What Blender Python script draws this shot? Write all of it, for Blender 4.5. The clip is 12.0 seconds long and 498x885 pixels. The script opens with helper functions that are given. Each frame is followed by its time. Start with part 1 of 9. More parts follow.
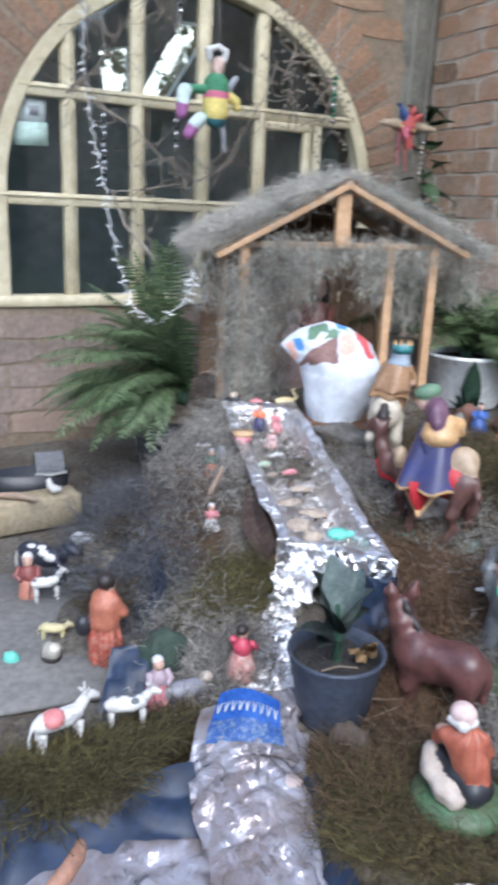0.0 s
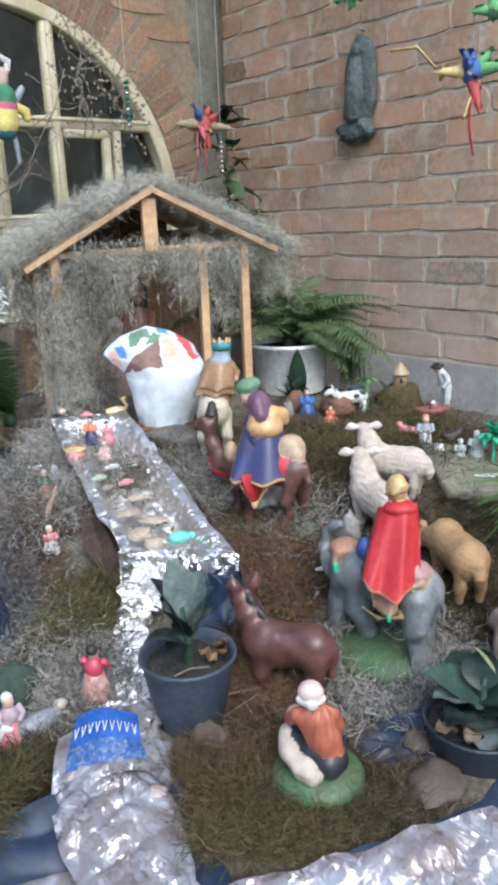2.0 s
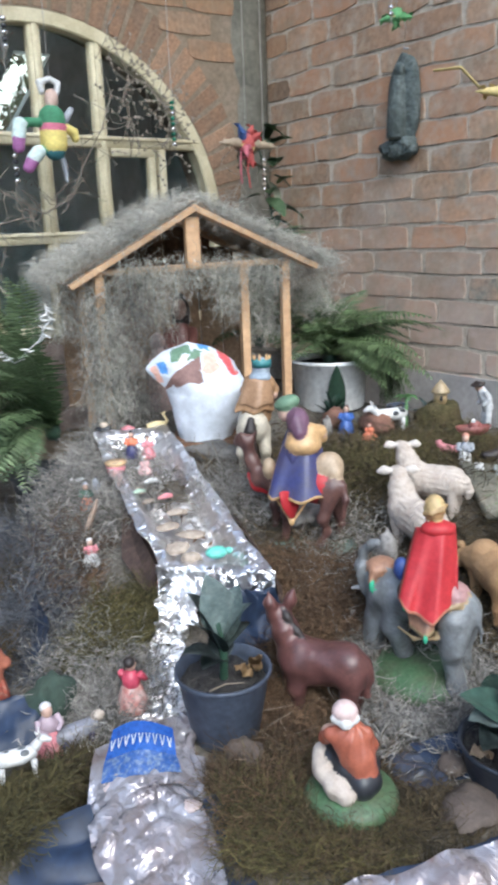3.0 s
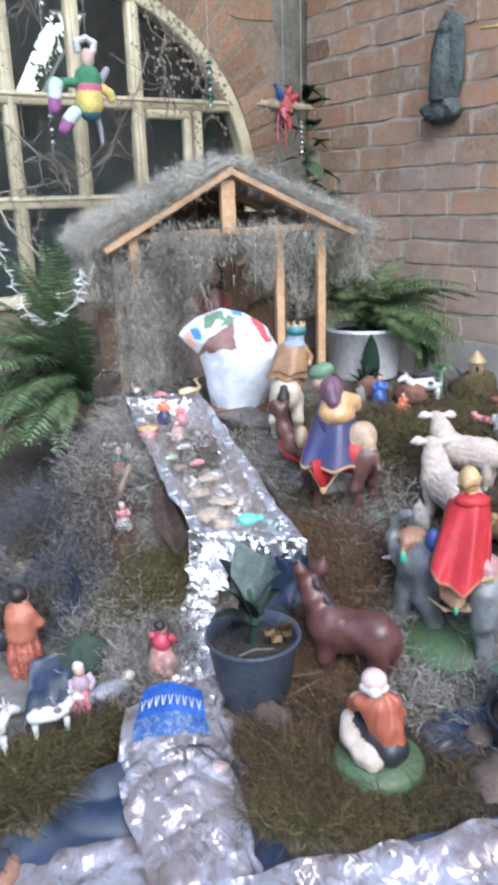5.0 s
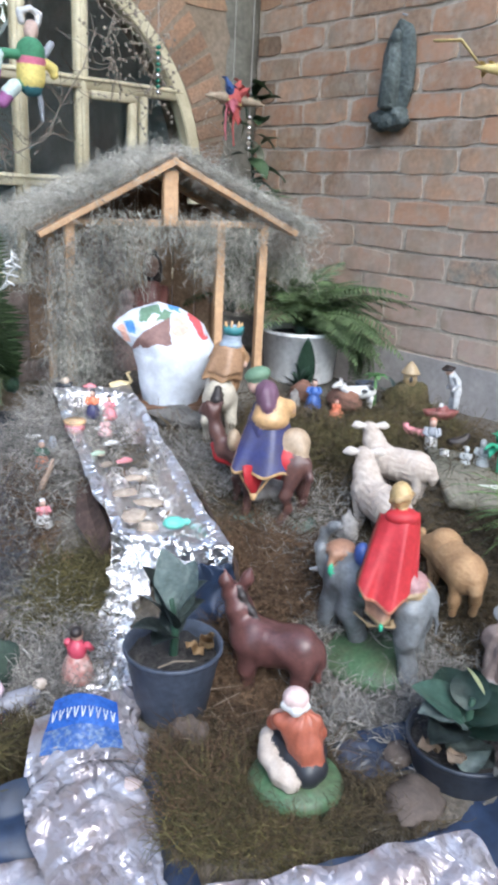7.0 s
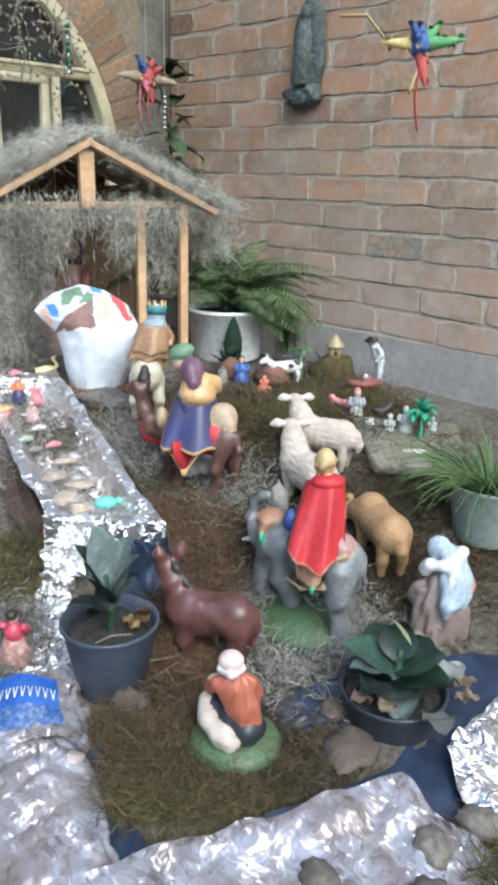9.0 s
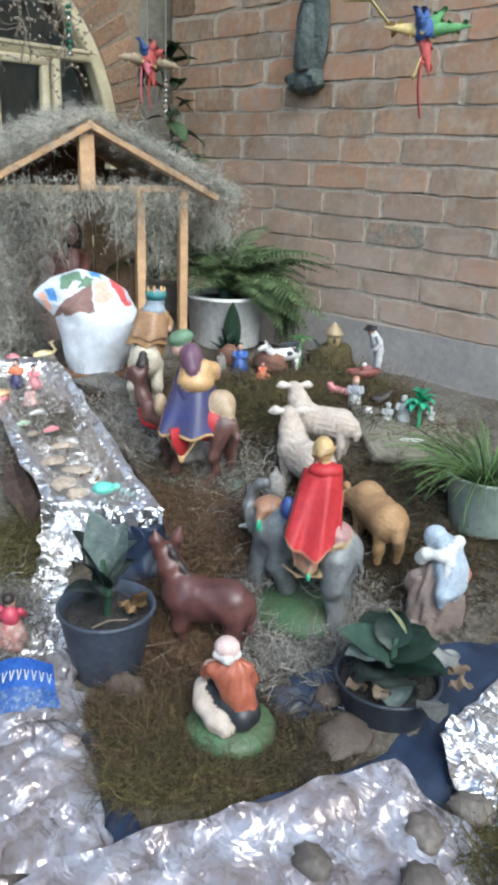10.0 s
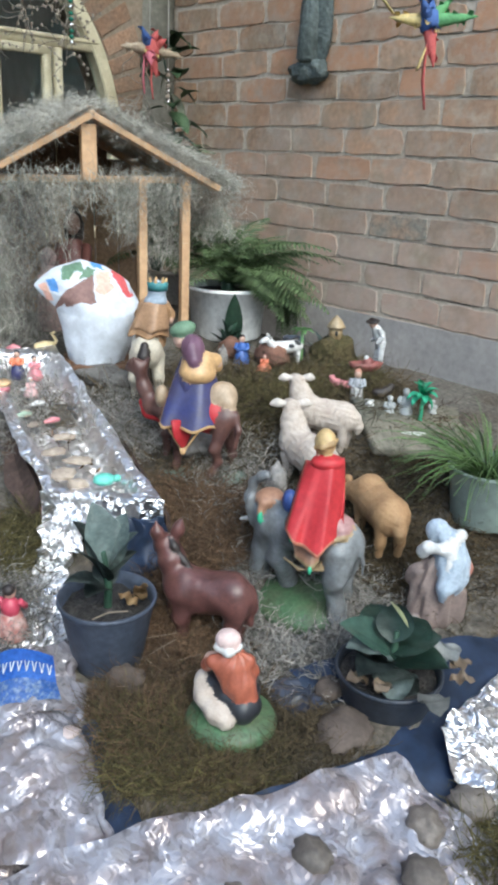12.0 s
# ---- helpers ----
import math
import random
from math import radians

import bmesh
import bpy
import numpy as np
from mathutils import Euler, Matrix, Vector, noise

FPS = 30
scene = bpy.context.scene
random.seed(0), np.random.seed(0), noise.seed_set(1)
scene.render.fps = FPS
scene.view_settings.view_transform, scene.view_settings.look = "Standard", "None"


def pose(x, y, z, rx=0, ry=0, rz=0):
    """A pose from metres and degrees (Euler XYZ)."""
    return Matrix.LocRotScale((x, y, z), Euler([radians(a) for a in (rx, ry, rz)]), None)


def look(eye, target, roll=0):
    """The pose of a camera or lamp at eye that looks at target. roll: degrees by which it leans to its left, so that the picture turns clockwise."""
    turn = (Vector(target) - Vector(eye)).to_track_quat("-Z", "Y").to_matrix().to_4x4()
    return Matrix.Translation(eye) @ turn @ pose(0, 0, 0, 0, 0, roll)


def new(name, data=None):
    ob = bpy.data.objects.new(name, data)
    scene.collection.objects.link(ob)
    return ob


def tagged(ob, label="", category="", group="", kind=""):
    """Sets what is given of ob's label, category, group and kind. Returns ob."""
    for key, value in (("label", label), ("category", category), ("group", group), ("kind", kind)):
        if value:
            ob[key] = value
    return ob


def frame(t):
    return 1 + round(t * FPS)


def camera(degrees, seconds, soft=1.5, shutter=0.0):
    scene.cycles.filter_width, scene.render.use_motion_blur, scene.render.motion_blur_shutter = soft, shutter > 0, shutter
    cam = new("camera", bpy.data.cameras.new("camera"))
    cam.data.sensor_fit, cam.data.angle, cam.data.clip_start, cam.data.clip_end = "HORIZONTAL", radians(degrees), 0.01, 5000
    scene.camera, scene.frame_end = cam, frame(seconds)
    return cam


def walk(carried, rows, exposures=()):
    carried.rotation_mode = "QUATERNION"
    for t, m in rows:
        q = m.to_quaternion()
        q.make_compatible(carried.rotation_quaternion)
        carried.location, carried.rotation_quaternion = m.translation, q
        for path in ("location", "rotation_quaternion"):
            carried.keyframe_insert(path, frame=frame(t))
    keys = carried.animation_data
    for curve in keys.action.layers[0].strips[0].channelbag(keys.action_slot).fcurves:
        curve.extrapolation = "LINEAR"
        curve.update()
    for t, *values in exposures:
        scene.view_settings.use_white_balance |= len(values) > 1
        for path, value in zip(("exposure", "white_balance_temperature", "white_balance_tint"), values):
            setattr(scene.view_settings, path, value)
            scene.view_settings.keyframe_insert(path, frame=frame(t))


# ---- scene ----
cam = camera(35.80, 12.0, soft=3.9, shutter=0.5)
PATH = [
    (0.0, pose(-0.065, 0.052, 1.484, 73.79, -2.29, -27.80)),
    (0.5, pose(-0.041, 0.021, 1.497, 74.19, 0.88, -34.10)),
    (1.0, pose(-0.054, 0.020, 1.504, 72.84, -0.26, -38.25)),
    (1.5, pose(-0.040, 0.002, 1.500, 74.28, 0.82, -39.78)),
    (2.0, pose(-0.012, 0.014, 1.496, 73.81, 2.25, -40.22)),
    (2.5, pose(0.000, -0.000, 1.500, 73.74, 3.50, -40.15)),
    (3.0, pose(-0.019, 0.003, 1.511, 74.85, 2.21, -37.21)),
    (3.2, pose(-0.016, 0.005, 1.514, 73.74, 2.27, -36.20)),
    (4.8, pose(-0.024, 0.012, 1.505, 72.20, 1.32, -35.28)),
    (5.0, pose(-0.022, 0.012, 1.509, 72.54, 1.81, -34.80)),
    (5.5, pose(-0.016, 0.056, 1.539, 75.05, 1.37, -31.70)),
    (6.0, pose(-0.012, 0.100, 1.523, 72.63, 0.07, -30.23)),
    (6.5, pose(0.001, 0.072, 1.515, 72.50, -1.41, -34.88)),
    (7.0, pose(0.005, 0.061, 1.516, 72.09, -2.76, -38.91)),
    (7.5, pose(0.008, 0.042, 1.502, 71.55, -2.30, -40.58)),
    (7.7, pose(-0.007, 0.030, 1.512, 72.21, -2.34, -42.30)),
    (9.5, pose(0.003, 0.019, 1.503, 70.56, -1.64, -44.39)),
    (10.0, pose(-0.000, 0.021, 1.505, 70.11, -2.13, -44.19)),
    (10.5, pose(-0.006, 0.018, 1.509, 70.74, -2.02, -43.69)),
    (11.0, pose(0.001, 0.017, 1.505, 70.37, -1.02, -44.47)),
    (11.5, pose(0.005, 0.023, 1.501, 69.62, -1.67, -44.29)),
    (12.0, pose(0.001, 0.028, 1.500, 69.61, -2.46, -44.08)),
]
# the film's own exposure drifts: seconds, stops, kelvin, tint
EXPOSURES = [(0.0, 0.33, 5650, 6.0), (1.5, 0.36, 5850, 2.0), (3.2, 0.36, 5850, 2.0), (4.8, 0.5, 5700, 6.0), (5.5, 0.52, 5650, 7.0), (7.0, 0.5, 5750, 4.0), (7.7, 0.48, 5850, 0.0), (9.4, 0.48, 5950, -2.0), (10.0, 0.32, 5950, -2.0), (12.0, 0.3, 5950, -2.0)]
walk(cam, PATH, EXPOSURES)

# ---- light: an overcast courtyard seen from under a porch ----
world = bpy.data.worlds.new("sky")
scene.world = world
world.use_nodes = True
wn = world.node_tree
sky = wn.nodes.new("ShaderNodeTexSky")
sky.sky_type = "NISHITA"
sky.sun_disc = False
sky.sun_elevation = radians(48)
sky.sun_rotation = radians(200)
sky.dust_density = 3.0
wn.links.new(sky.outputs[0], wn.nodes["Background"].inputs[0])
wn.nodes["Background"].inputs[1].default_value = 0.34

sun_data = bpy.data.lights.new("sun", "SUN")
sun_data.energy = 0.9
sun_data.angle = radians(40)
sun_data.color = (0.95, 0.98, 1.0)
sun = new("sun", sun_data)
sun.matrix_world = look((-1.5, -4.5, 7.0), (1.2, 1.8, 0.8))



# ---- materials ----
def material(name, c1, c2=None, rough=0.7, metal=0.0, scale=8.0, fine=90.0, bump=0.25, depth=0.004, rand=0.0, spec=0.4, mid=0.5, dirt=0.25, coat=0.0):
    """A surface of two colours in soft patches, with fine grain in tone and relief."""
    m = bpy.data.materials.new(name)
    m.use_nodes = True
    t = m.node_tree
    n, k = t.nodes, t.links
    b = n["Principled BSDF"]
    c2 = c2 or tuple(v * 0.72 for v in c1)
    tc = n.new("ShaderNodeTexCoord")
    big = n.new("ShaderNodeTexNoise")
    big.inputs["Scale"].default_value = scale
    big.inputs["Detail"].default_value = 5
    big.inputs["Roughness"].default_value = 0.6
    small = n.new("ShaderNodeTexNoise")
    small.inputs["Scale"].default_value = fine
    small.inputs["Detail"].default_value = 4
    src = tc.outputs["Object"]
    info = None
    if rand:
        info = n.new("ShaderNodeObjectInfo")
        off = n.new("ShaderNodeVectorMath")
        off.operation = "ADD"
        sc = n.new("ShaderNodeMath")
        sc.operation = "MULTIPLY"
        sc.inputs[1].default_value = 37.0
        k.new(info.outputs["Random"], sc.inputs[0])
        k.new(src, off.inputs[0])
        k.new(sc.outputs[0], off.inputs[1])
        src = off.outputs[0]
    k.new(src, big.inputs["Vector"])
    k.new(src, small.inputs["Vector"])
    ramp = n.new("ShaderNodeValToRGB")
    ramp.color_ramp.elements[0].position = mid - 0.12
    ramp.color_ramp.elements[1].position = mid + 0.12
    ramp.color_ramp.elements[0].color = (*c1, 1)
    ramp.color_ramp.elements[1].color = (*c2, 1)
    k.new(big.outputs[0], ramp.inputs[0])
    grain = n.new("ShaderNodeMapRange")
    grain.inputs["From Min"].default_value = 0.3
    grain.inputs["From Max"].default_value = 0.7
    grain.inputs["To Min"].default_value = 1 - dirt
    grain.inputs["To Max"].default_value = 1 + dirt * 0.6
    k.new(small.outputs[0], grain.inputs[0])
    mul = n.new("ShaderNodeVectorMath")
    mul.operation = "SCALE"
    k.new(ramp.outputs[0], mul.inputs[0])
    val = grain.outputs[0]
    if rand:
        r2 = n.new("ShaderNodeMapRange")
        r2.inputs["To Min"].default_value = 1 - rand
        r2.inputs["To Max"].default_value = 1 + rand
        k.new(info.outputs["Random"], r2.inputs[0])
        mm = n.new("ShaderNodeMath")
        mm.operation = "MULTIPLY"
        k.new(val, mm.inputs[0])
        k.new(r2.outputs[0], mm.inputs[1])
        val = mm.outputs[0]
    k.new(val, mul.inputs["Scale"])
    k.new(mul.outputs[0], b.inputs["Base Color"])
    b.inputs["Roughness"].default_value = rough
    b.inputs["Metallic"].default_value = metal
    b.inputs["Specular IOR Level"].default_value = spec
    b.inputs["Coat Weight"].default_value = coat
    if bump:
        bp = n.new("ShaderNodeBump")
        bp.inputs["Strength"].default_value = bump
        bp.inputs["Distance"].default_value = depth
        k.new(small.outputs[0], bp.inputs["Height"])
        k.new(bp.outputs[0], b.inputs["Normal"])
    return m


def island(m, spread=0.4):
    """Lets each loose piece of a joined mesh take its own tone."""
    t = m.node_tree
    b = t.nodes["Principled BSDF"]
    old = b.inputs["Base Color"].links[0].from_socket
    g = t.nodes.new("ShaderNodeNewGeometry")
    r = t.nodes.new("ShaderNodeMapRange")
    r.inputs["To Min"].default_value = 1 - spread
    r.inputs["To Max"].default_value = 1 + spread
    mul = t.nodes.new("ShaderNodeVectorMath")
    mul.operation = "SCALE"
    t.links.new(g.outputs["Random Per Island"], r.inputs[0])
    t.links.new(old, mul.inputs[0])
    t.links.new(r.outputs[0], mul.inputs["Scale"])
    t.links.new(mul.outputs[0], b.inputs["Base Color"])
    return m


def paint(name, c, rough=0.45, dirt=0.18, c2=None):
    tone = lambda q: tuple(v * 0.74 + 0.26 * (0.3 * q[0] + 0.6 * q[1] + 0.1 * q[2]) for v in q)
    c, c2 = tone(c), tone(c2 or tuple(v * 0.8 for v in c))
    return material(name, c, c2, rough=min(0.8, rough), scale=25, fine=110, bump=0.12, depth=0.002, dirt=dirt, spec=0.5)


def washed(m, wash, low, high):
    """Pale lime bloom on old masonry: drifting patches, thicker towards the damp foot of the wall."""
    t = m.node_tree
    n, k = t.nodes, t.links
    b = n["Principled BSDF"]
    old = b.inputs["Base Color"].links[0].from_socket
    geo = n.new("ShaderNodeNewGeometry")
    nz = n.new("ShaderNodeTexNoise")
    nz.inputs["Scale"].default_value = 2.3
    nz.inputs["Detail"].default_value = 6
    nz.inputs["Roughness"].default_value = 0.65
    k.new(geo.outputs["Position"], nz.inputs["Vector"])
    sep = n.new("ShaderNodeSeparateXYZ")
    k.new(geo.outputs["Position"], sep.inputs[0])
    grad = n.new("ShaderNodeMapRange")
    grad.inputs["From Min"].default_value = high
    grad.inputs["From Max"].default_value = low
    grad.inputs["To Min"].default_value = -0.22
    grad.inputs["To Max"].default_value = 0.28
    k.new(sep.outputs["Z"], grad.inputs[0])
    add = n.new("ShaderNodeMath")
    k.new(nz.outputs[0], add.inputs[0])
    k.new(grad.outputs[0], add.inputs[1])
    rng = n.new("ShaderNodeMapRange")
    rng.inputs["From Min"].default_value = 0.36
    rng.inputs["From Max"].default_value = 0.82
    rng.inputs["To Max"].default_value = 0.86
    k.new(add.outputs[0], rng.inputs[0])
    mix = n.new("ShaderNodeMix")
    mix.data_type = "RGBA"
    k.new(rng.outputs[0], mix.inputs["Factor"])
    k.new(old, mix.inputs["A"])
    mix.inputs["B"].default_value = (*wash, 1)
    smear = n.new("ShaderNodeTexNoise")
    smear.inputs["Scale"].default_value = 13.0
    smear.inputs["Detail"].default_value = 7
    smear.inputs["Roughness"].default_value = 0.7
    k.new(geo.outputs["Position"], smear.inputs["Vector"])
    sr = n.new("ShaderNodeMapRange")
    sr.inputs["From Min"].default_value = 0.48
    sr.inputs["From Max"].default_value = 0.7
    sr.inputs["To Max"].default_value = 0.75
    k.new(smear.outputs[0], sr.inputs[0])
    mix2 = n.new("ShaderNodeMix")
    mix2.data_type = "RGBA"
    k.new(sr.outputs[0], mix2.inputs["Factor"])
    k.new(mix.outputs["Result"], mix2.inputs["A"])
    mix2.inputs["B"].default_value = (0.36, 0.31, 0.26, 1)
    # grey-green damp stains
    damp = n.new("ShaderNodeTexNoise")
    damp.inputs["Scale"].default_value = 3.1
    damp.inputs["Detail"].default_value = 6
    damp.inputs["Roughness"].default_value = 0.65
    damp.inputs["Distortion"].default_value = 0.6
    k.new(geo.outputs["Position"], damp.inputs["Vector"])
    dr = n.new("ShaderNodeMapRange")
    dr.inputs["From Min"].default_value = 0.55
    dr.inputs["From Max"].default_value = 0.68
    dr.inputs["To Max"].default_value = 0.6
    k.new(damp.outputs[0], dr.inputs[0])
    mix3 = n.new("ShaderNodeMix")
    mix3.data_type = "RGBA"
    k.new(dr.outputs[0], mix3.inputs["Factor"])
    k.new(mix2.outputs["Result"], mix3.inputs["A"])
    mix3.inputs["B"].default_value = (0.2, 0.2, 0.165, 1)
    k.new(mix3.outputs["Result"], b.inputs["Base Color"])
    return m



def varied(m, tone, most):
    """Some pieces lean towards another tone."""
    t = m.node_tree
    n, k = t.nodes, t.links
    b = n["Principled BSDF"]
    old = b.inputs["Base Color"].links[0].from_socket
    info = n.new("ShaderNodeObjectInfo")
    mul = n.new("ShaderNodeMath")
    mul.operation = "MULTIPLY"
    mul.inputs[1].default_value = 17.3
    frac = n.new("ShaderNodeMath")
    frac.operation = "FRACT"
    rng = n.new("ShaderNodeMapRange")
    rng.inputs["From Min"].default_value = 0.45
    rng.inputs["To Max"].default_value = most
    k.new(info.outputs["Random"], mul.inputs[0])
    k.new(mul.outputs[0], frac.inputs[0])
    k.new(frac.outputs[0], rng.inputs[0])
    mix = n.new("ShaderNodeMix")
    mix.data_type = "RGBA"
    k.new(rng.outputs[0], mix.inputs["Factor"])
    k.new(old, mix.inputs["A"])
    mix.inputs["B"].default_value = (*tone, 1)
    k.new(mix.outputs["Result"], b.inputs["Base Color"])
    return m


def smeared(m, tone, scale, low, high, most):
    """Patches of another tone, such as lime smeared over bricks or a damp stain."""
    t = m.node_tree
    n, k = t.nodes, t.links
    b = n["Principled BSDF"]
    old = b.inputs["Base Color"].links[0].from_socket
    geo = n.new("ShaderNodeNewGeometry")
    tex = n.new("ShaderNodeTexNoise")
    tex.inputs["Scale"].default_value = scale
    tex.inputs["Detail"].default_value = 6
    tex.inputs["Roughness"].default_value = 0.65
    k.new(geo.outputs["Position"], tex.inputs["Vector"])
    rng = n.new("ShaderNodeMapRange")
    rng.inputs["From Min"].default_value = low
    rng.inputs["From Max"].default_value = high
    rng.inputs["To Max"].default_value = most
    k.new(tex.outputs[0], rng.inputs[0])
    mix = n.new("ShaderNodeMix")
    mix.data_type = "RGBA"
    k.new(rng.outputs[0], mix.inputs["Factor"])
    k.new(old, mix.inputs["A"])
    mix.inputs["B"].default_value = (*tone, 1)
    k.new(mix.outputs["Result"], b.inputs["Base Color"])
    return m


BRICK = washed(varied(material("fired_clay_brick", (0.375, 0.235, 0.15), (0.31, 0.215, 0.15), rough=0.92, scale=7, fine=45, bump=0.4, depth=0.005, rand=0.2, dirt=0.25), (0.44, 0.235, 0.14), 0.8), (0.43, 0.345, 0.295), 0.85, 1.9)
ARCHBRICK = material("arch_brick", (0.29, 0.175, 0.11), (0.24, 0.165, 0.115), rough=0.9, scale=9, fine=70, bump=0.5, depth=0.005, rand=0.2, dirt=0.28)
BROWNBRICK = varied(material("brown_brick", (0.3, 0.185, 0.11), (0.235, 0.165, 0.115), rough=0.92, scale=7, fine=45, bump=0.4, depth=0.005, rand=0.2, dirt=0.28), (0.33, 0.18, 0.1), 0.6)
STAINBRICK = material("stained_brick", (0.26, 0.235, 0.195), (0.36, 0.25, 0.18), rough=0.95, scale=14, fine=60, bump=0.4, depth=0.005, dirt=0.3)
smeared(BROWNBRICK, (0.27, 0.21, 0.15), 10.0, 0.53, 0.72, 0.7)
smeared(smeared(BRICK, (0.46, 0.385, 0.3), 11.0, 0.53, 0.72, 0.75), (0.22, 0.17, 0.115), 5.0, 0.52, 0.68, 0.6)
MORTAR = material("sandy_mortar", (0.43, 0.36, 0.285), (0.5, 0.43, 0.35), rough=0.95, scale=4, fine=50, bump=0.5, depth=0.006, dirt=0.22)
ARCHMORTAR = material("brown_mortar", (0.2, 0.155, 0.11), (0.25, 0.2, 0.15), rough=0.95, scale=4, fine=50, bump=0.5, depth=0.006, dirt=0.22)
PLASTER = material("grey_cement_plaster", (0.19, 0.18, 0.15), (0.125, 0.12, 0.098), rough=0.95, scale=5, fine=45, bump=0.5, depth=0.006, dirt=0.25)
CONCRETE = material("worn_concrete", (0.2, 0.19, 0.18), (0.13, 0.125, 0.12), rough=0.9, scale=4, fine=50, bump=0.4)
GARDEN = material("garden_wall_render", (0.2, 0.19, 0.16), (0.1, 0.12, 0.07), rough=0.95, scale=2, fine=30)
FRAME = material("cream_painted_wood", (0.63, 0.57, 0.4), (0.5, 0.44, 0.29), rough=0.55, scale=14, fine=110, bump=0.25, depth=0.003, dirt=0.1)
# pale room tone that stands in for the sky's sheen on the panes
DARKROOM = material("dim_room", (0.7, 0.75, 0.75), (0.55, 0.6, 0.6), rough=0.9)
PINE = material("raw_pine", (0.57, 0.37, 0.215), (0.47, 0.29, 0.16), rough=0.65, scale=10, fine=60, bump=0.2, dirt=0.12)
# darkened timber: its shade is put into the colour itself
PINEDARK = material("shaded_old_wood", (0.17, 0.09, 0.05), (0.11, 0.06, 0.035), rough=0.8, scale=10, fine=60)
SOIL = material("display_soil", (0.09, 0.075, 0.058), (0.14, 0.128, 0.11), rough=1.0, scale=5, fine=70, bump=1.0, depth=0.012, dirt=0.5)
GREYMOSS = island(material("grey_spanish_moss", (0.46, 0.44, 0.385), (0.33, 0.32, 0.28), rough=0.9, scale=5, bump=0, dirt=0.2), 0.45)
BANKMOSS = island(material("dusty_bank_moss", (0.3, 0.28, 0.255), (0.175, 0.165, 0.152), rough=0.95, scale=5, bump=0, dirt=0.25), 0.5)
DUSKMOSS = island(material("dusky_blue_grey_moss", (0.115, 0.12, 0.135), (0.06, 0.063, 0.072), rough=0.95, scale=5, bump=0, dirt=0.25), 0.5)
REDMOSS = island(material("reddish_dry_moss", (0.145, 0.09, 0.052), (0.085, 0.053, 0.032), rough=0.95, scale=5, bump=0, dirt=0.25), 0.5)
BROWNMOSS = island(material("dry_brown_moss", (0.092, 0.066, 0.035), (0.055, 0.042, 0.023), rough=0.95, scale=4, bump=0, dirt=0.3), 0.55)
GREENMOSS = island(material("olive_moss", (0.105, 0.089, 0.034), (0.065, 0.056, 0.024), rough=0.95, scale=4, bump=0, dirt=0.3), 0.5)
FERN = island(material("fern_green", (0.072, 0.115, 0.05), (0.11, 0.155, 0.075), rough=0.5, scale=4, bump=0), 0.35)
DARKLEAF = island(material("dark_leaf", (0.025, 0.06, 0.04), (0.045, 0.085, 0.055), rough=0.35, scale=12, bump=0), 0.3)
PLASTICBLUE = material("dark_blue_plastic_sheet", (0.021, 0.034, 0.07), (0.014, 0.023, 0.045), rough=0.42, scale=9, fine=40, bump=0.15, depth=0.006, dirt=0.3)

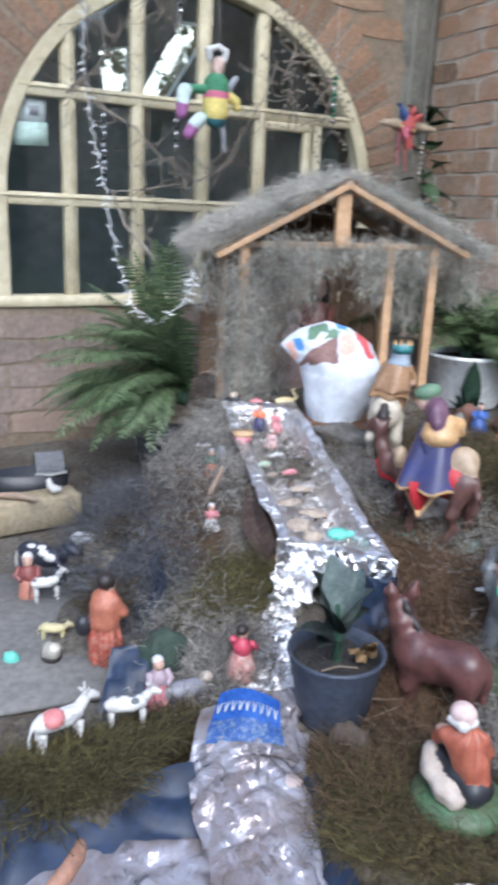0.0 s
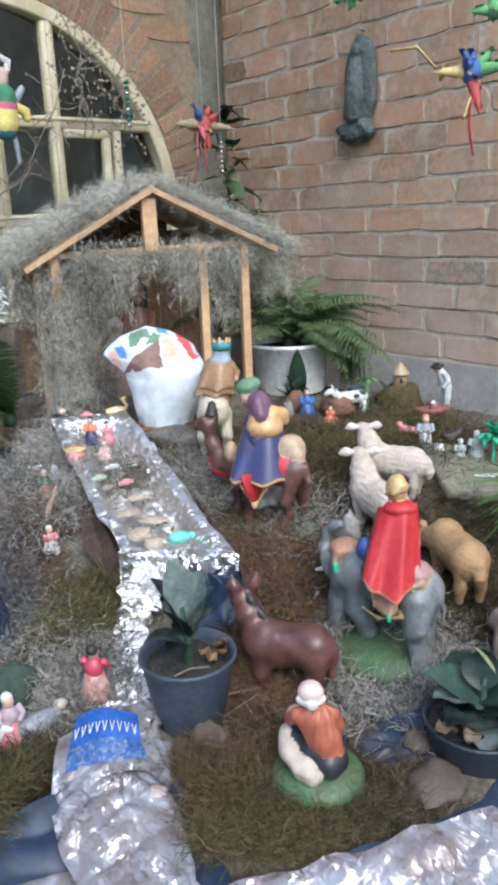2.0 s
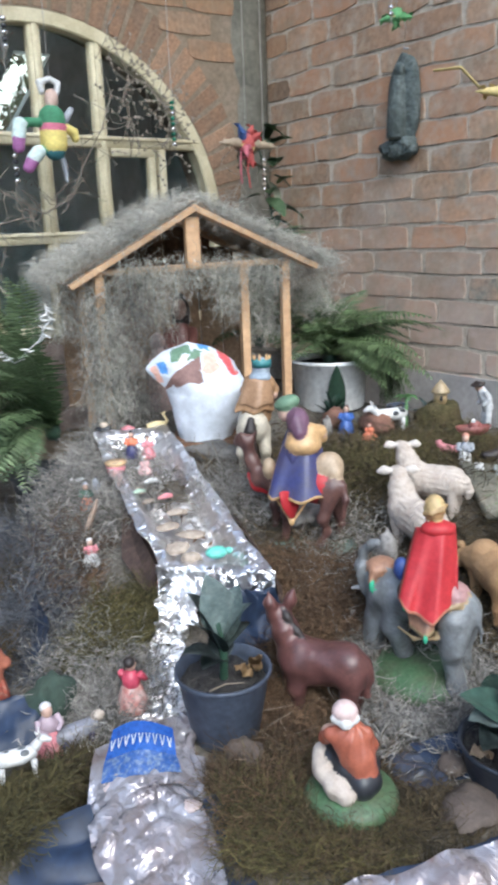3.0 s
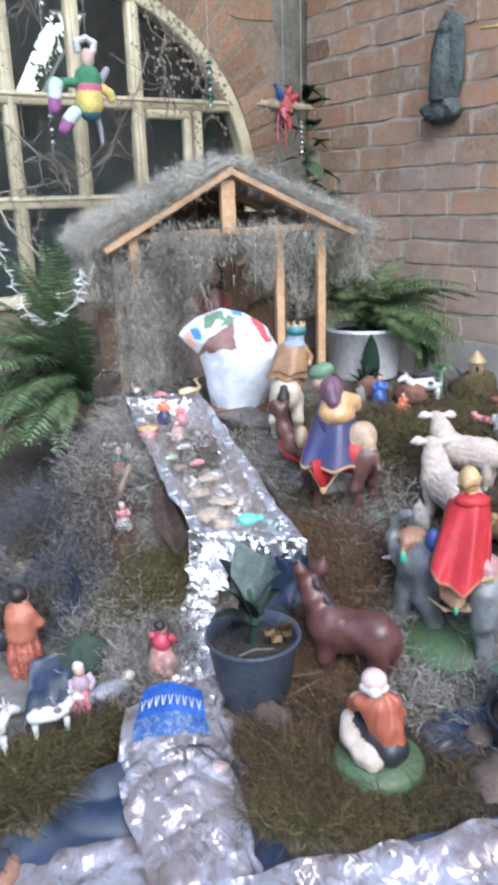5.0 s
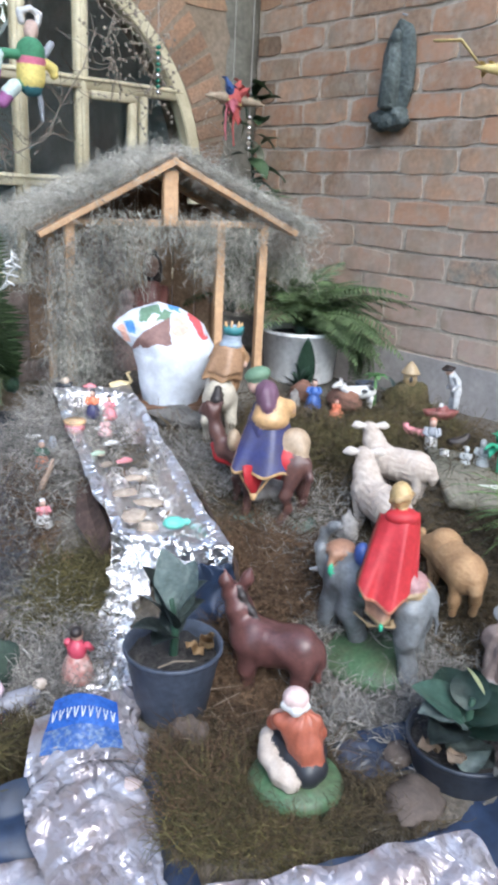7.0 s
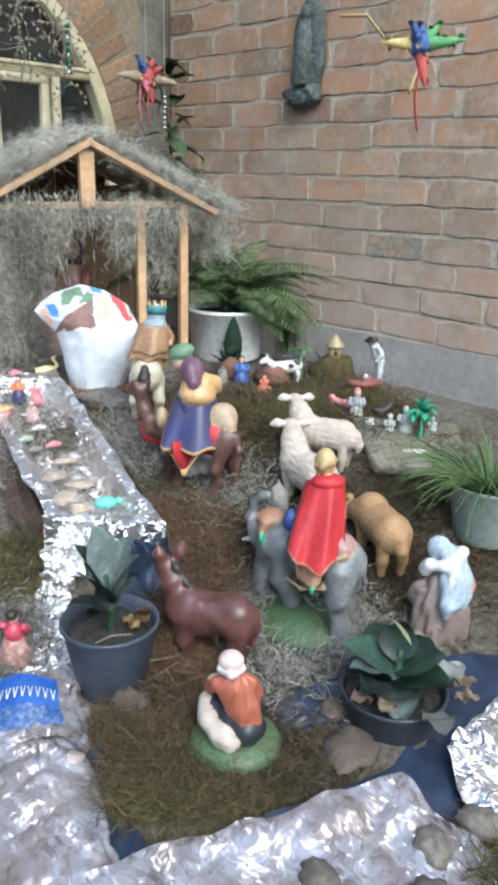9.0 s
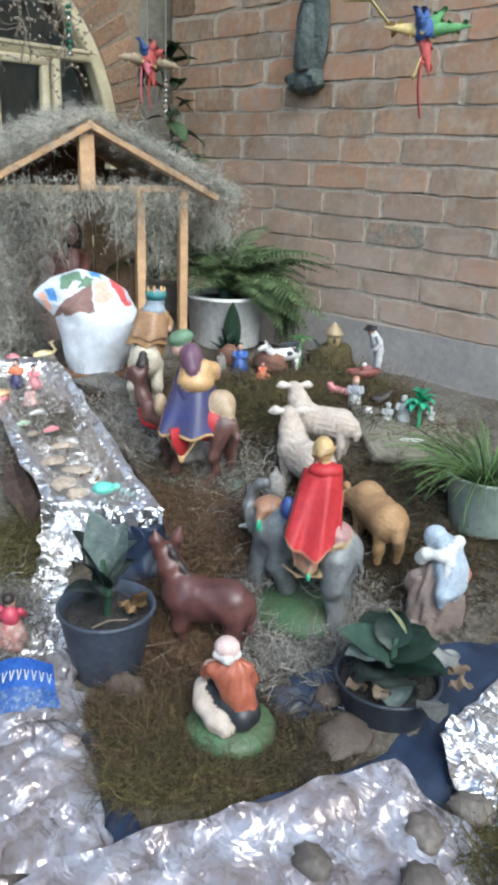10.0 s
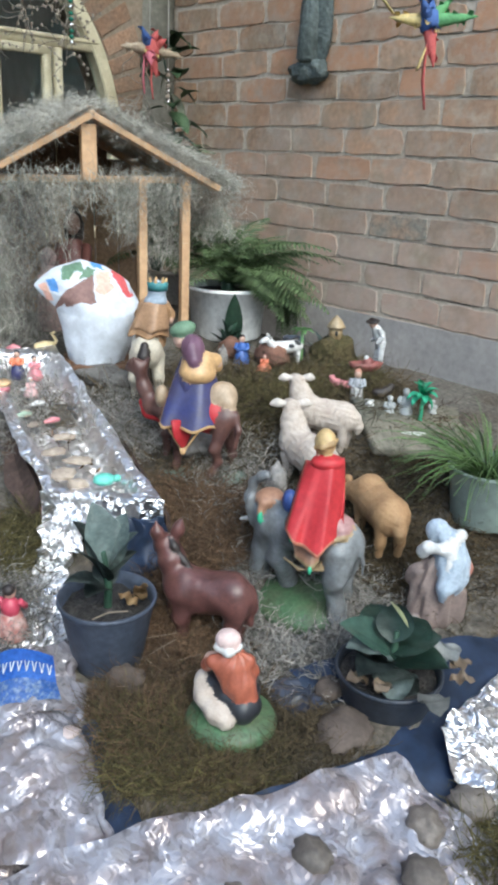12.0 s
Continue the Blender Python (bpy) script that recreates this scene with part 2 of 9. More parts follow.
def foil(name, tone, rough, a1, a2, s1=34.0, s2=85.0, metal=1.0, low=(0.74, 0.72, 0.7), crease=18.0, deep=0.01):
    """Crumpled metal foil: flat facets of two sizes tilted at random, calmer in places, crossed by sharp creases."""
    m = bpy.data.materials.new(name)
    m.use_nodes = True
    t = m.node_tree
    n, k = t.nodes, t.links
    b = n["Principled BSDF"]
    b.inputs["Metallic"].default_value = metal
    tc = n.new("ShaderNodeTexCoord")
    warp = n.new("ShaderNodeTexNoise")
    warp.inputs["Scale"].default_value = 14.0
    warp.inputs["Detail"].default_value = 3
    k.new(tc.outputs["Object"], warp.inputs["Vector"])

    def vec(op, x, y=None, scale=None):
        v = n.new("ShaderNodeVectorMath")
        v.operation = op
        k.new(x, v.inputs[0])
        if y is not None:
            if isinstance(y, tuple):
                v.inputs[1].default_value = y
            else:
                k.new(y, v.inputs[1])
        if scale is not None:
            if isinstance(scale, float):
                v.inputs["Scale"].default_value = scale
            else:
                k.new(scale, v.inputs["Scale"])
        return v.outputs[0]

    half = (0.5, 0.5, 0.5)
    place = vec("ADD", tc.outputs["Object"], vec("SCALE", vec("SUBTRACT", warp.outputs["Color"], half), None, 0.09))
    tilt = None
    for sc, amp, way in ((s1, a1, (1.0, 0.34, 1.0)), (s1 * 1.3, a1 * 0.7, (0.36, 1.0, 1.0)), (s2, a2, (1.0, 0.6, 1.0))):
        vo = n.new("ShaderNodeTexVoronoi")
        vo.inputs["Scale"].default_value = sc
        k.new(vec("MULTIPLY", place, way), vo.inputs["Vector"])
        one = vec("SCALE", vec("SUBTRACT", vo.outputs["Color"], half), None, amp)
        tilt = one if tilt is None else vec("ADD", tilt, one)
    calm = n.new("ShaderNodeTexNoise")
    calm.inputs["Scale"].default_value = 9.0
    calm.inputs["Detail"].default_value = 3
    k.new(tc.outputs["Object"], calm.inputs["Vector"])
    cr = n.new("ShaderNodeMapRange")
    cr.inputs["From Min"].default_value = 0.4
    cr.inputs["From Max"].default_value = 0.6
    cr.inputs["To Min"].default_value = 0.35
    cr.inputs["To Max"].default_value = 1.0
    k.new(calm.outputs[0], cr.inputs[0])
    geo = n.new("ShaderNodeNewGeometry")
    faceted = vec("NORMALIZE", vec("ADD", geo.outputs["Normal"], vec("SCALE", tilt, None, cr.outputs[0])))
    for sc, dist in ((crease, deep), (crease * 2.7, deep * 0.4)):
        ridge = n.new("ShaderNodeTexNoise")
        ridge.noise_type = "RIDGED_MULTIFRACTAL"
        ridge.inputs["Scale"].default_value = sc
        ridge.inputs["Detail"].default_value = 2.0
        ridge.inputs["Roughness"].default_value = 0.5
        k.new(place, ridge.inputs["Vector"])
        bp = n.new("ShaderNodeBump")
        bp.inputs["Strength"].default_value = 0.9
        bp.inputs["Distance"].default_value = dist
        k.new(ridge.outputs[0], bp.inputs["Height"])
        k.new(faceted, bp.inputs["Normal"])
        faceted = bp.outputs[0]
    k.new(faceted, b.inputs["Normal"])
    rr = n.new("ShaderNodeMapRange")
    rr.inputs["To Min"].default_value = rough * 1.5
    rr.inputs["To Max"].default_value = rough * 0.6
    k.new(calm.outputs[0], rr.inputs[0])
    k.new(rr.outputs[0], b.inputs["Roughness"])
    dust = n.new("ShaderNodeValToRGB")
    dust.color_ramp.elements[0].position = 0.35
    dust.color_ramp.elements[1].position = 0.6
    dust.color_ramp.elements[0].color = (tone[0] * low[0], tone[1] * low[1], tone[2] * low[2], 1)
    dust.color_ramp.elements[1].color = (*tone, 1)
    k.new(warp.outputs[0], dust.inputs[0])
    k.new(dust.outputs[0], b.inputs["Base Color"])
    return m


FOIL = foil("crumpled_aluminium_foil", (0.98, 0.97, 0.98), 0.3, 0.9, 0.8, 90.0, 240.0, 1.0, (0.92, 0.9, 0.9), 34.0, 0.012)
FILM = foil("creased_clear_plastic_film", (0.34, 0.33, 0.36), 0.12, 0.6, 0.6, 60.0, 170.0, 0.36, (0.7, 0.6, 0.54), 30.0, 0.002)

STONE = material("river_stone", (0.32, 0.30, 0.28), (0.22, 0.2, 0.19), rough=0.8, scale=14, fine=80, bump=0.4, rand=0.3)


# ---- mesh tools ----
def bm_new():
    return bmesh.new()


class Clay:
    """Modelling clay: lumps and limbs of one colour melt into one another, then all is skinned as one mesh."""

    def __init__(self, step=0.0036, melt=0.014):
        self.step, self.melt, self.shapes, self.relief, self.bm = step, melt, [], {}, bmesh.new()

    def field(self):
        low = np.min([a for a, b, f, m in self.shapes], 0) - 3 * self.step
        high = np.max([b for a, b, f, m in self.shapes], 0) + 3 * self.step
        size = np.ceil((high - low) / self.step).astype(int) + 1
        grids = {}
        for a, b, f, m in self.shapes:
            g = grids.setdefault(m, np.full(size, 0.06, np.float32))
            i0 = np.maximum(0, ((a - low) / self.step - 6).astype(int))
            i1 = np.minimum(size, ((b - low) / self.step + 7).astype(int))
            ax = [low[k] + self.step * np.arange(i0[k], i1[k]) for k in range(3)]
            d = f(*np.meshgrid(*ax, indexing="ij"))
            o = g[i0[0]:i1[0], i0[1]:i1[1], i0[2]:i1[2]]
            h = np.clip(0.5 + 0.5 * (o - d) / self.melt, 0, 1)
            g[i0[0]:i1[0], i0[1]:i1[1], i0[2]:i1[2]] = o * (1 - h) + d * h - self.melt * h * (1 - h)
        P = np.meshgrid(*[low[k] + self.step * np.arange(size[k]) for k in range(3)], indexing="ij")
        for m, f in self.relief.items():
            grids[m] = grids[m] + f(*P)
        keys = list(grids)
        stack = np.stack([grids[m] for m in keys])
        return low, stack.min(0), np.array(keys)[stack.argmin(0)]

    def mesh(self, name, mats):
        low, F, which = self.field()
        S = F < 0
        n = np.array(F.shape) - 1
        corner = [np.array(((c >> 2) & 1, (c >> 1) & 1, c & 1)) for c in range(8)]
        cut = [S[c[0]:n[0] + c[0], c[1]:n[1] + c[1], c[2]:n[2] + c[2]] for c in corner]
        inner = np.sum(cut, 0)
        I = np.argwhere((inner > 0) & (inner < 8))
        index = np.full(n, -1)
        index[tuple(I.T)] = np.arange(len(I))
        vals = [F[tuple((I + c).T)] for c in corner]
        total, count = np.zeros((len(I), 3)), np.zeros((len(I), 1))
        for p in range(8):
            for q in range(p + 1, 8):
                if np.abs(corner[p] - corner[q]).sum() == 1:
                    hit = (vals[p] < 0) != (vals[q] < 0)
                    t = np.where(hit, vals[p] / np.where(hit, vals[p] - vals[q], 1), 0)[:, None]
                    total += np.where(hit[:, None], corner[p] + t * (corner[q] - corner[p]), 0)
                    count += hit[:, None]
        spot = I + total / count
        V = low + spot * self.step
        quads = []
        for k in range(3):
            a, b = (k + 1) % 3, (k + 2) % 3
            e = np.eye(3, dtype=int)
            sl0 = [slice(None)] * 3
            sl1 = [slice(None)] * 3
            sl0[k], sl1[k] = slice(0, -1), slice(1, None)
            E = np.argwhere(S[tuple(sl0)] != S[tuple(sl1)])
            q = np.stack([index[tuple((E - o).T)] for o in (e[a] * 0, e[a], e[a] + e[b], e[b])], 1)
            flip = ~S[tuple(E.T)]
            q[flip] = q[flip][:, ::-1]
            quads.append(q)
        Q = np.concatenate(quads)
        me = bpy.data.meshes.new(name)
        me.from_pydata(V.tolist(), [], Q.tolist())
        tone = which[tuple(np.round(spot).astype(int).T)]
        me.polygons.foreach_set("material_index", tone[Q[:, 0]].astype(np.int32))
        self.bm.from_mesh(me)
        self.bm.to_mesh(me)
        self.bm.free()
        for m in mats:
            me.materials.append(m)
        me.shade_smooth()
        return me


def clay_limb(bm, pts, radii, mat):
    pts = [np.array(p, float) for p in pts]
    if not isinstance(radii, (list, tuple)):
        radii = [radii] * len(pts)
    for a, b, ra, rb in zip(pts, pts[1:], radii, radii[1:]):
        def dist(X, Y, Z, a=a, b=b, ra=ra, rb=rb):
            w = b - a
            t = np.clip(((X - a[0]) * w[0] + (Y - a[1]) * w[1] + (Z - a[2]) * w[2]) / max(1e-9, w @ w), 0, 1)
            return np.sqrt((X - a[0] - t * w[0]) ** 2 + (Y - a[1] - t * w[1]) ** 2 + (Z - a[2] - t * w[2]) ** 2) - (ra + t * (rb - ra))
        r = max(ra, rb)
        bm.shapes.append((np.minimum(a, b) - r, np.maximum(a, b) + r, dist, mat))


def clay_lump(bm, c, r, mat, rot):
    c, rr = np.array(tuple(c), float), np.array(r, float)
    turn = np.array(pose(0, 0, 0, *rot).to_3x3())

    def dist(X, Y, Z):
        p = np.stack([X - c[0], Y - c[1], Z - c[2]], -1) @ turn
        k0 = np.sqrt((p / rr) ** 2 @ np.ones(3)) + 1e-6
        k1 = np.sqrt((p / rr ** 2) ** 2 @ np.ones(3)) + 1e-6
        return k0 * (k0 - 1) / k1
    m = max(r)
    bm.shapes.append((c - m, c + m, dist, mat))


def fleece(amp, f=95.0):
    """Carved locks of wool."""
    return lambda X, Y, Z: amp * np.sin(f * (Z + 0.5 * X) + 3.0 * np.sin(f * 0.33 * (X - Z)) + 2.0 * np.sin(f * 0.4 * Y)) + 0.5 * amp * np.sin(f * 1.7 * (Y - 0.4 * Z) + 2 * np.sin(f * X * 0.6))


def pleats(amp, n, x=0.0, y=0.0):
    """Folds of cloth that run down a figure."""
    return lambda X, Y, Z: amp * np.sin(n * np.arctan2(Y - y, X - x) + 25 * Z) + 0.4 * amp * np.sin(2.3 * n * np.arctan2(Y - y, X - x) - 40 * Z)


def uneven(amp, f=60.0):
    """The slight lumps of a surface modelled by thumb."""
    return lambda X, Y, Z: amp * np.sin(f * X + 2 * np.sin(f * 0.7 * Z)) * np.sin(f * 0.8 * Y + 1.3) + 0.6 * amp * np.sin(f * 1.3 * Z + 2 * np.sin(f * 0.5 * X))


def finish(bm, name, mats, smooth=True):
    if isinstance(bm, Clay):
        return bm.mesh(name, mats)
    me = bpy.data.meshes.new(name)
    bmesh.ops.recalc_face_normals(bm, faces=bm.faces[:])
    bm.to_mesh(me)
    bm.free()
    for m in (mats if isinstance(mats, (list, tuple)) else [mats]):
        me.materials.append(m)
    if smooth:
        me.shade_smooth()
    return me


def part(name, bm, mat, parent=None, label="", smooth=True, at=None):
    me = bm if isinstance(bm, bpy.types.Mesh) else finish(bm, name, mat, smooth)
    ob = new(name, me)
    if parent is not None:
        ob.parent = parent
    if at is not None:
        ob.matrix_basis = at
    if label:
        ob["label"] = label
    return ob


def thing(name, label, category, at=None, group="", kind=""):
    ob = new(name)
    ob.empty_display_size = 0.02
    if at is not None:
        ob.matrix_basis = at
    return tagged(ob, label, category, group, kind)


def ring(bm, c, u, v, r1, r2, n):
    return [bm.verts.new(c + u * (r1 * math.cos(6.28318 * i / n)) + v * (r2 * math.sin(6.28318 * i / n))) for i in range(n)]


def tube(bm, pts, radii, n=10, mat=0, flat=1.0, cap=0.28):
    """A limb: rings of the given radii along points, rounded off at both ends."""
    if isinstance(bm, Clay):
        if flat == 1.0:
            clay_limb(bm, pts, radii, mat)
        else:
            tube(bm.bm, pts, radii, n, mat, flat, cap)
        return bm
    pts = [Vector(p) for p in pts]
    if not isinstance(radii, (list, tuple)):
        radii = [radii] * len(pts)
    rows, u = [], None
    d0 = (pts[1] - pts[0]).normalized()
    d1 = (pts[-1] - pts[-2]).normalized()
    seq = [(pts[0] - d0 * radii[0] * cap, radii[0] * 0.72)] + list(zip(pts, radii)) + [(pts[-1] + d1 * radii[-1] * cap, radii[-1] * 0.72)]
    for i, (p, r) in enumerate(seq):
        a, b = seq[max(i - 1, 0)][0], seq[min(i + 1, len(seq) - 1)][0]
        d = (b - a).normalized()
        if u is None:
            u = d.orthogonal().normalized()
        u = (u - d * u.dot(d))
        u = u.normalized() if u.length > 1e-6 else d.orthogonal().normalized()
        v = d.cross(u)
        rows.append(ring(bm, p, u, v, r, r * flat, n))
    faces = []
    for a, b in zip(rows, rows[1:]):
        for i in range(n):
            faces.append(bm.faces.new((a[i], a[(i + 1) % n], b[(i + 1) % n], b[i])))
    faces.append(bm.faces.new(rows[0][::-1]))
    faces.append(bm.faces.new(rows[-1]))
    for f in faces:
        f.material_index = mat
    return bm


def blob(bm, c, r, mat=0, rot=(0, 0, 0), rough=0.0, n=12, seed=0):
    """A rounded lump with its own three radii, a little uneven."""
    if isinstance(bm, Clay):
        clay_lump(bm, c, r, mat, rot)
        return bm
    m = pose(*c, *rot) @ Matrix.Diagonal((*r, 1))
    out = bmesh.ops.create_uvsphere(bm, u_segments=n, v_segments=max(6, n * 2 // 3), radius=1.0)
    for v in out["verts"]:
        k = 1.0 + rough * noise.noise(v.co * 2.2 + Vector((seed, seed * 3, 1)))
        v.co = m @ (v.co * k)
    for f in {f for v in out["verts"] for f in v.link_faces}:
        f.material_index = mat
    return bm


def lathe(bm, prof, n=24, mat=0, at=None, close=False):
    at = at or Matrix()
    if isinstance(bm, Clay):
        lathe(bm.bm, prof, n, mat, at, close)
        return bm
    rows = []
    for r, z in prof:
        rows.append([bm.verts.new(at @ Vector((r * math.cos(6.28318 * i / n), r * math.sin(6.28318 * i / n), z))) for i in range(n)])
    for a, b in zip(rows, rows[1:]):
        for i in range(n):
            bm.faces.new((a[i], a[(i + 1) % n], b[(i + 1) % n], b[i])).material_index = mat
    if close:
        bm.faces.new(rows[0][::-1]).material_index = mat
        bm.faces.new(rows[-1]).material_index = mat
    return bm


def box(bm, size, at=None, bevel=0.003, mat=0):
    at = at or Matrix()
    out = bmesh.ops.create_cube(bm, size=1.0, matrix=at @ Matrix.Diagonal((*size, 1)))
    vs = out["verts"]
    if bevel:
        es = list({e for v in vs for e in v.link_edges})
        bmesh.ops.bevel(bm, geom=es, offset=bevel, segments=1, affect="EDGES", profile=0.5)
    return bm


def beam(bm, a, b, w, h, bevel=0.002, up=(0, 0, 1)):
    """A squared timber from a to b."""
    a, b = Vector(a), Vector(b)
    d = (b - a).normalized()
    s = d.cross(Vector(up))
    s = s.normalized() if s.length > 1e-4 else Vector((1, 0, 0))
    t = s.cross(d)
    m = Matrix((s, d, t)).transposed().to_4x4()
    m.translation = (a + b) / 2
    return box(bm, (w, (b - a).length, h), m, bevel)


def raw(name, verts, faces, mat, smooth=False):
    me = bpy.data.meshes.new(name)
    me.from_pydata(np.asarray(verts).tolist(), [], np.asarray(faces).tolist() if not isinstance(faces, list) else faces)
    for m in (mat if isinstance(mat, (list, tuple)) else [mat]):
        me.materials.append(m)
    if smooth:
        me.shade_smooth()
    return me


def strands(root, way, length, width, segs=6, curl=0.9, droop=0.0, seed=1):
    """Fine curly ribbons that grow from root points: arrays of vertices and faces."""
    g = np.random.default_rng(seed)
    n = len(root)
    p = np.array(root, float)
    d = np.array(way, float)
    d /= np.linalg.norm(d, axis=1, keepdims=True) + 1e-9
    L = np.asarray(length, float).reshape(-1, 1) * np.ones((n, 1)) / segs
    side = np.cross(d, g.normal(size=(n, 3)))
    side /= np.linalg.norm(side, axis=1, keepdims=True) + 1e-9
    rows = []
    for i in range(segs + 1):
        w = width * (1.0 - 0.6 * i / segs)
        rows += [p - side * w / 2, p + side * w / 2]
        d = d + g.normal(size=(n, 3)) * curl / math.sqrt(segs) - np.array([0, 0, droop / segs])
        d /= np.linalg.norm(d, axis=1, keepdims=True) + 1e-9
        p = p + d * L
    V = np.stack(rows, 1)
    k = 2 * (segs + 1)
    base = (np.arange(n) * k)[:, None, None]
    i = np.arange(segs)[None, :, None] * 2
    F = base + i + np.array([0, 1, 3, 2])[None, None, :]
    return V.reshape(-1, 3), F.reshape(-1, 4)


def smooth(a, b, v):
    """An eased step from 0 at a to 1 at b."""
    u = min(1.0, max(0.0, (v - a) / (b - a)))
    return u * u * (3 - 2 * u)


def ground_z(x, y):
    """Height of the display's earth: low in front and on the village side, rising in a bank towards the stable."""
    d, s = 0.64 * x + 0.77 * y, 0.77 * x - 0.64 * y
    z = 0.53 + (0.27 * smooth(1.25, 2.25, d) + 0.075 * smooth(2.3, 2.7, d) * (1 - smooth(-0.1, 0.1, s))) * smooth(-0.9, -0.7, s)
    edge = 0.985 + 0.35 * max(0.0, s) + 0.27 * smooth(-0.5, -0.42, s) * (1 - smooth(-0.2, -0.12, s))
    z -= 0.13 * (1 - smooth(edge - 0.06, edge + 0.015, d))
    z -= 0.25 * smooth(2.30, 2.42, x)
    return z


def on_ground(x, y, lift=0.0):
    return Vector((x, y, ground_z(x, y) + lift))


def cape(bm, top, bot, w0, w1, wrap0, wrap1, folds, mat, back=(-1, 0, 0), thick=0.006, rows=12, cols=20, scallop=0.0, side=(0, 1, 0), point=0.0, hem=None):
    """A cloth hung from the shoulders: rounded round the wearer, rippled towards its hem."""
    if isinstance(bm, Clay):
        bm = bm.bm
    top, bot, back = Vector(top), Vector(bot), Vector(back)
    grid = []
    for j in range(rows + 1):
        v = j / rows
        c = top.lerp(bot, v)
        w, wr = w0 + (w1 - w0) * v ** 0.8, wrap0 + (wrap1 - wrap0) * v
        row = []
        for i in range(cols + 1):
            u = 2 * i / cols - 1
            a = u * 1.5
            p = c + Vector(side) * (w * math.sin(a) / math.sin(1.5)) - back * (wr * (1 - math.cos(a)))
            p += back * ((0.009 * math.sin(u * folds * 0.62 + 0.7) + 0.0035 * math.sin(u * folds * 1.1 + 2 * v)) * v ** 0.7) + Vector((0, 0, (-scallop * math.cos(u * folds) - point * (1 - abs(u))) * v))
            row.append(p)
        grid.append(row)
    layers = []
    for off in (0.0, thick):
        layers.append([[bm.verts.new(p - back * off) for p in row] for row in grid])
    a, b = layers
    fs, edging = [], []
    for j in range(rows):
        for i in range(cols):
            fs.append(bm.faces.new((a[j][i], a[j][i + 1], a[j + 1][i + 1], a[j + 1][i])))
            if hem is not None and (j == rows - 1 or i == 0):
                edging.append(fs[-1])
            fs.append(bm.faces.new((b[j][i], b[j + 1][i], b[j + 1][i + 1], b[j][i + 1])))
    for j in range(rows):
        fs.append(bm.faces.new((a[j][0], a[j + 1][0], b[j + 1][0], b[j][0])))
        fs.append(bm.faces.new((a[j][cols], b[j][cols], b[j + 1][cols], a[j + 1][cols])))
    for i in range(cols):
        fs.append(bm.faces.new((a[0][i], b[0][i], b[0][i + 1], a[0][i + 1])))
        fs.append(bm.faces.new((a[rows][i], a[rows][i + 1], b[rows][i + 1], b[rows][i])))
    for f in fs:
        f.material_index = mat
    for f in edging:
        f.material_index = hem
    return bm


# ---- structure ----
XE, YN = 2.585, 3.24
CX, CZ, CR = 1.393, 1.533, 0.885
COURSE = 0.1016

bm = bm_new()
box(bm, (16, 16, 0.1), pose(0, -2, -0.05), 0)
tagged(part("floor", bm, CONCRETE), "worn grey concrete floor under the display", "floor", kind="structure")

bm = bm_new()
box(bm, (0.22, 9.0, 3.4), pose(XE + 0.11 + 0.012, -1.0, 1.7), 0)
wall_east = tagged(part("wall_east", bm, MORTAR, smooth=False), "old red brick wall with thick sandy mortar joints", "wall", kind="structure")

# north wall with an arched opening, built as slabs round the opening and a curved spandrel
bm = bm_new()
WY0, WY1 = YN + 0.012, YN + 0.25
outline = []
steps = 40
for i in range(steps + 1):
    a = math.pi * i / steps
    outline.append((CX + CR * math.cos(a), CZ + CR * math.sin(a)))
L, R, TOP = -4.0, XE + 0.25, 3.4


def prism(bm, quad):
    f = [bm.verts.new((x, WY0, z)) for x, z in quad]
    b = [bm.verts.new((x, WY1, z)) for x, z in quad]
    bm.faces.new(f)
    bm.faces.new(b[::-1])
    for i in range(4):
        j = (i + 1) % 4
        bm.faces.new((f[i], f[j], b[j], b[i]))


SILL = 1.105
prism(bm, [(L, 0), (R, 0), (R, SILL), (L, SILL)])
prism(bm, [(L, SILL), (CX - CR, SILL), (CX - CR, CZ), (L, CZ)])
prism(bm, [(CX + CR, SILL), (R, SILL), (R, CZ), (CX + CR, CZ)])
prism(bm, [(L, CZ), (CX - CR, CZ), (CX - CR, TOP), (L, TOP)])
prism(bm, [(CX + CR, CZ), (R, CZ), (R, TOP), (CX + CR, TOP)])
for (x0, z0), (x1, z1) in zip(outline, outline[1:]):
    prism(bm, [(x1, z1), (x0, z0), (x0, TOP), (x1, TOP)])
bmesh.ops.remove_doubles(bm, verts=bm.verts[:], dist=0.0005)
wall_north = tagged(part("wall_north", bm, ARCHMORTAR, smooth=False), "brick wall with a large arched window opening", "wall", kind="structure")

# the grey plastered strip in the corner
bm = bm_new()
cols = []
for k in range(91):
    z = 1.15 + k * 0.025
    l = 2.4 + 0.05 * noise.noise(Vector((0, 3, z * 3.5))) + 0.02 * noise.noise(Vector((0, 9, z * 13)))
    r = 2.584
    d = 0.011 + 0.006 * noise.noise(Vector((5, 0, z * 6)))
    cols.append([bm.verts.new((x, y, z)) for x, y in ((l, YN + 0.012), (l + 0.015, YN + 0.011 - d), ((l + r) / 2, YN + 0.008 - d * 1.3), (r, YN + 0.005 - d), (r, YN + 0.012))])
for a, b in zip(cols, cols[1:]):
    for i in range(4):
        bm.faces.new((a[i], a[i + 1], b[i + 1], b[i]))
tagged(part("plaster_strip", bm, PLASTER), "rough grey cement plaster in the wall corner", "trim", kind="structure")

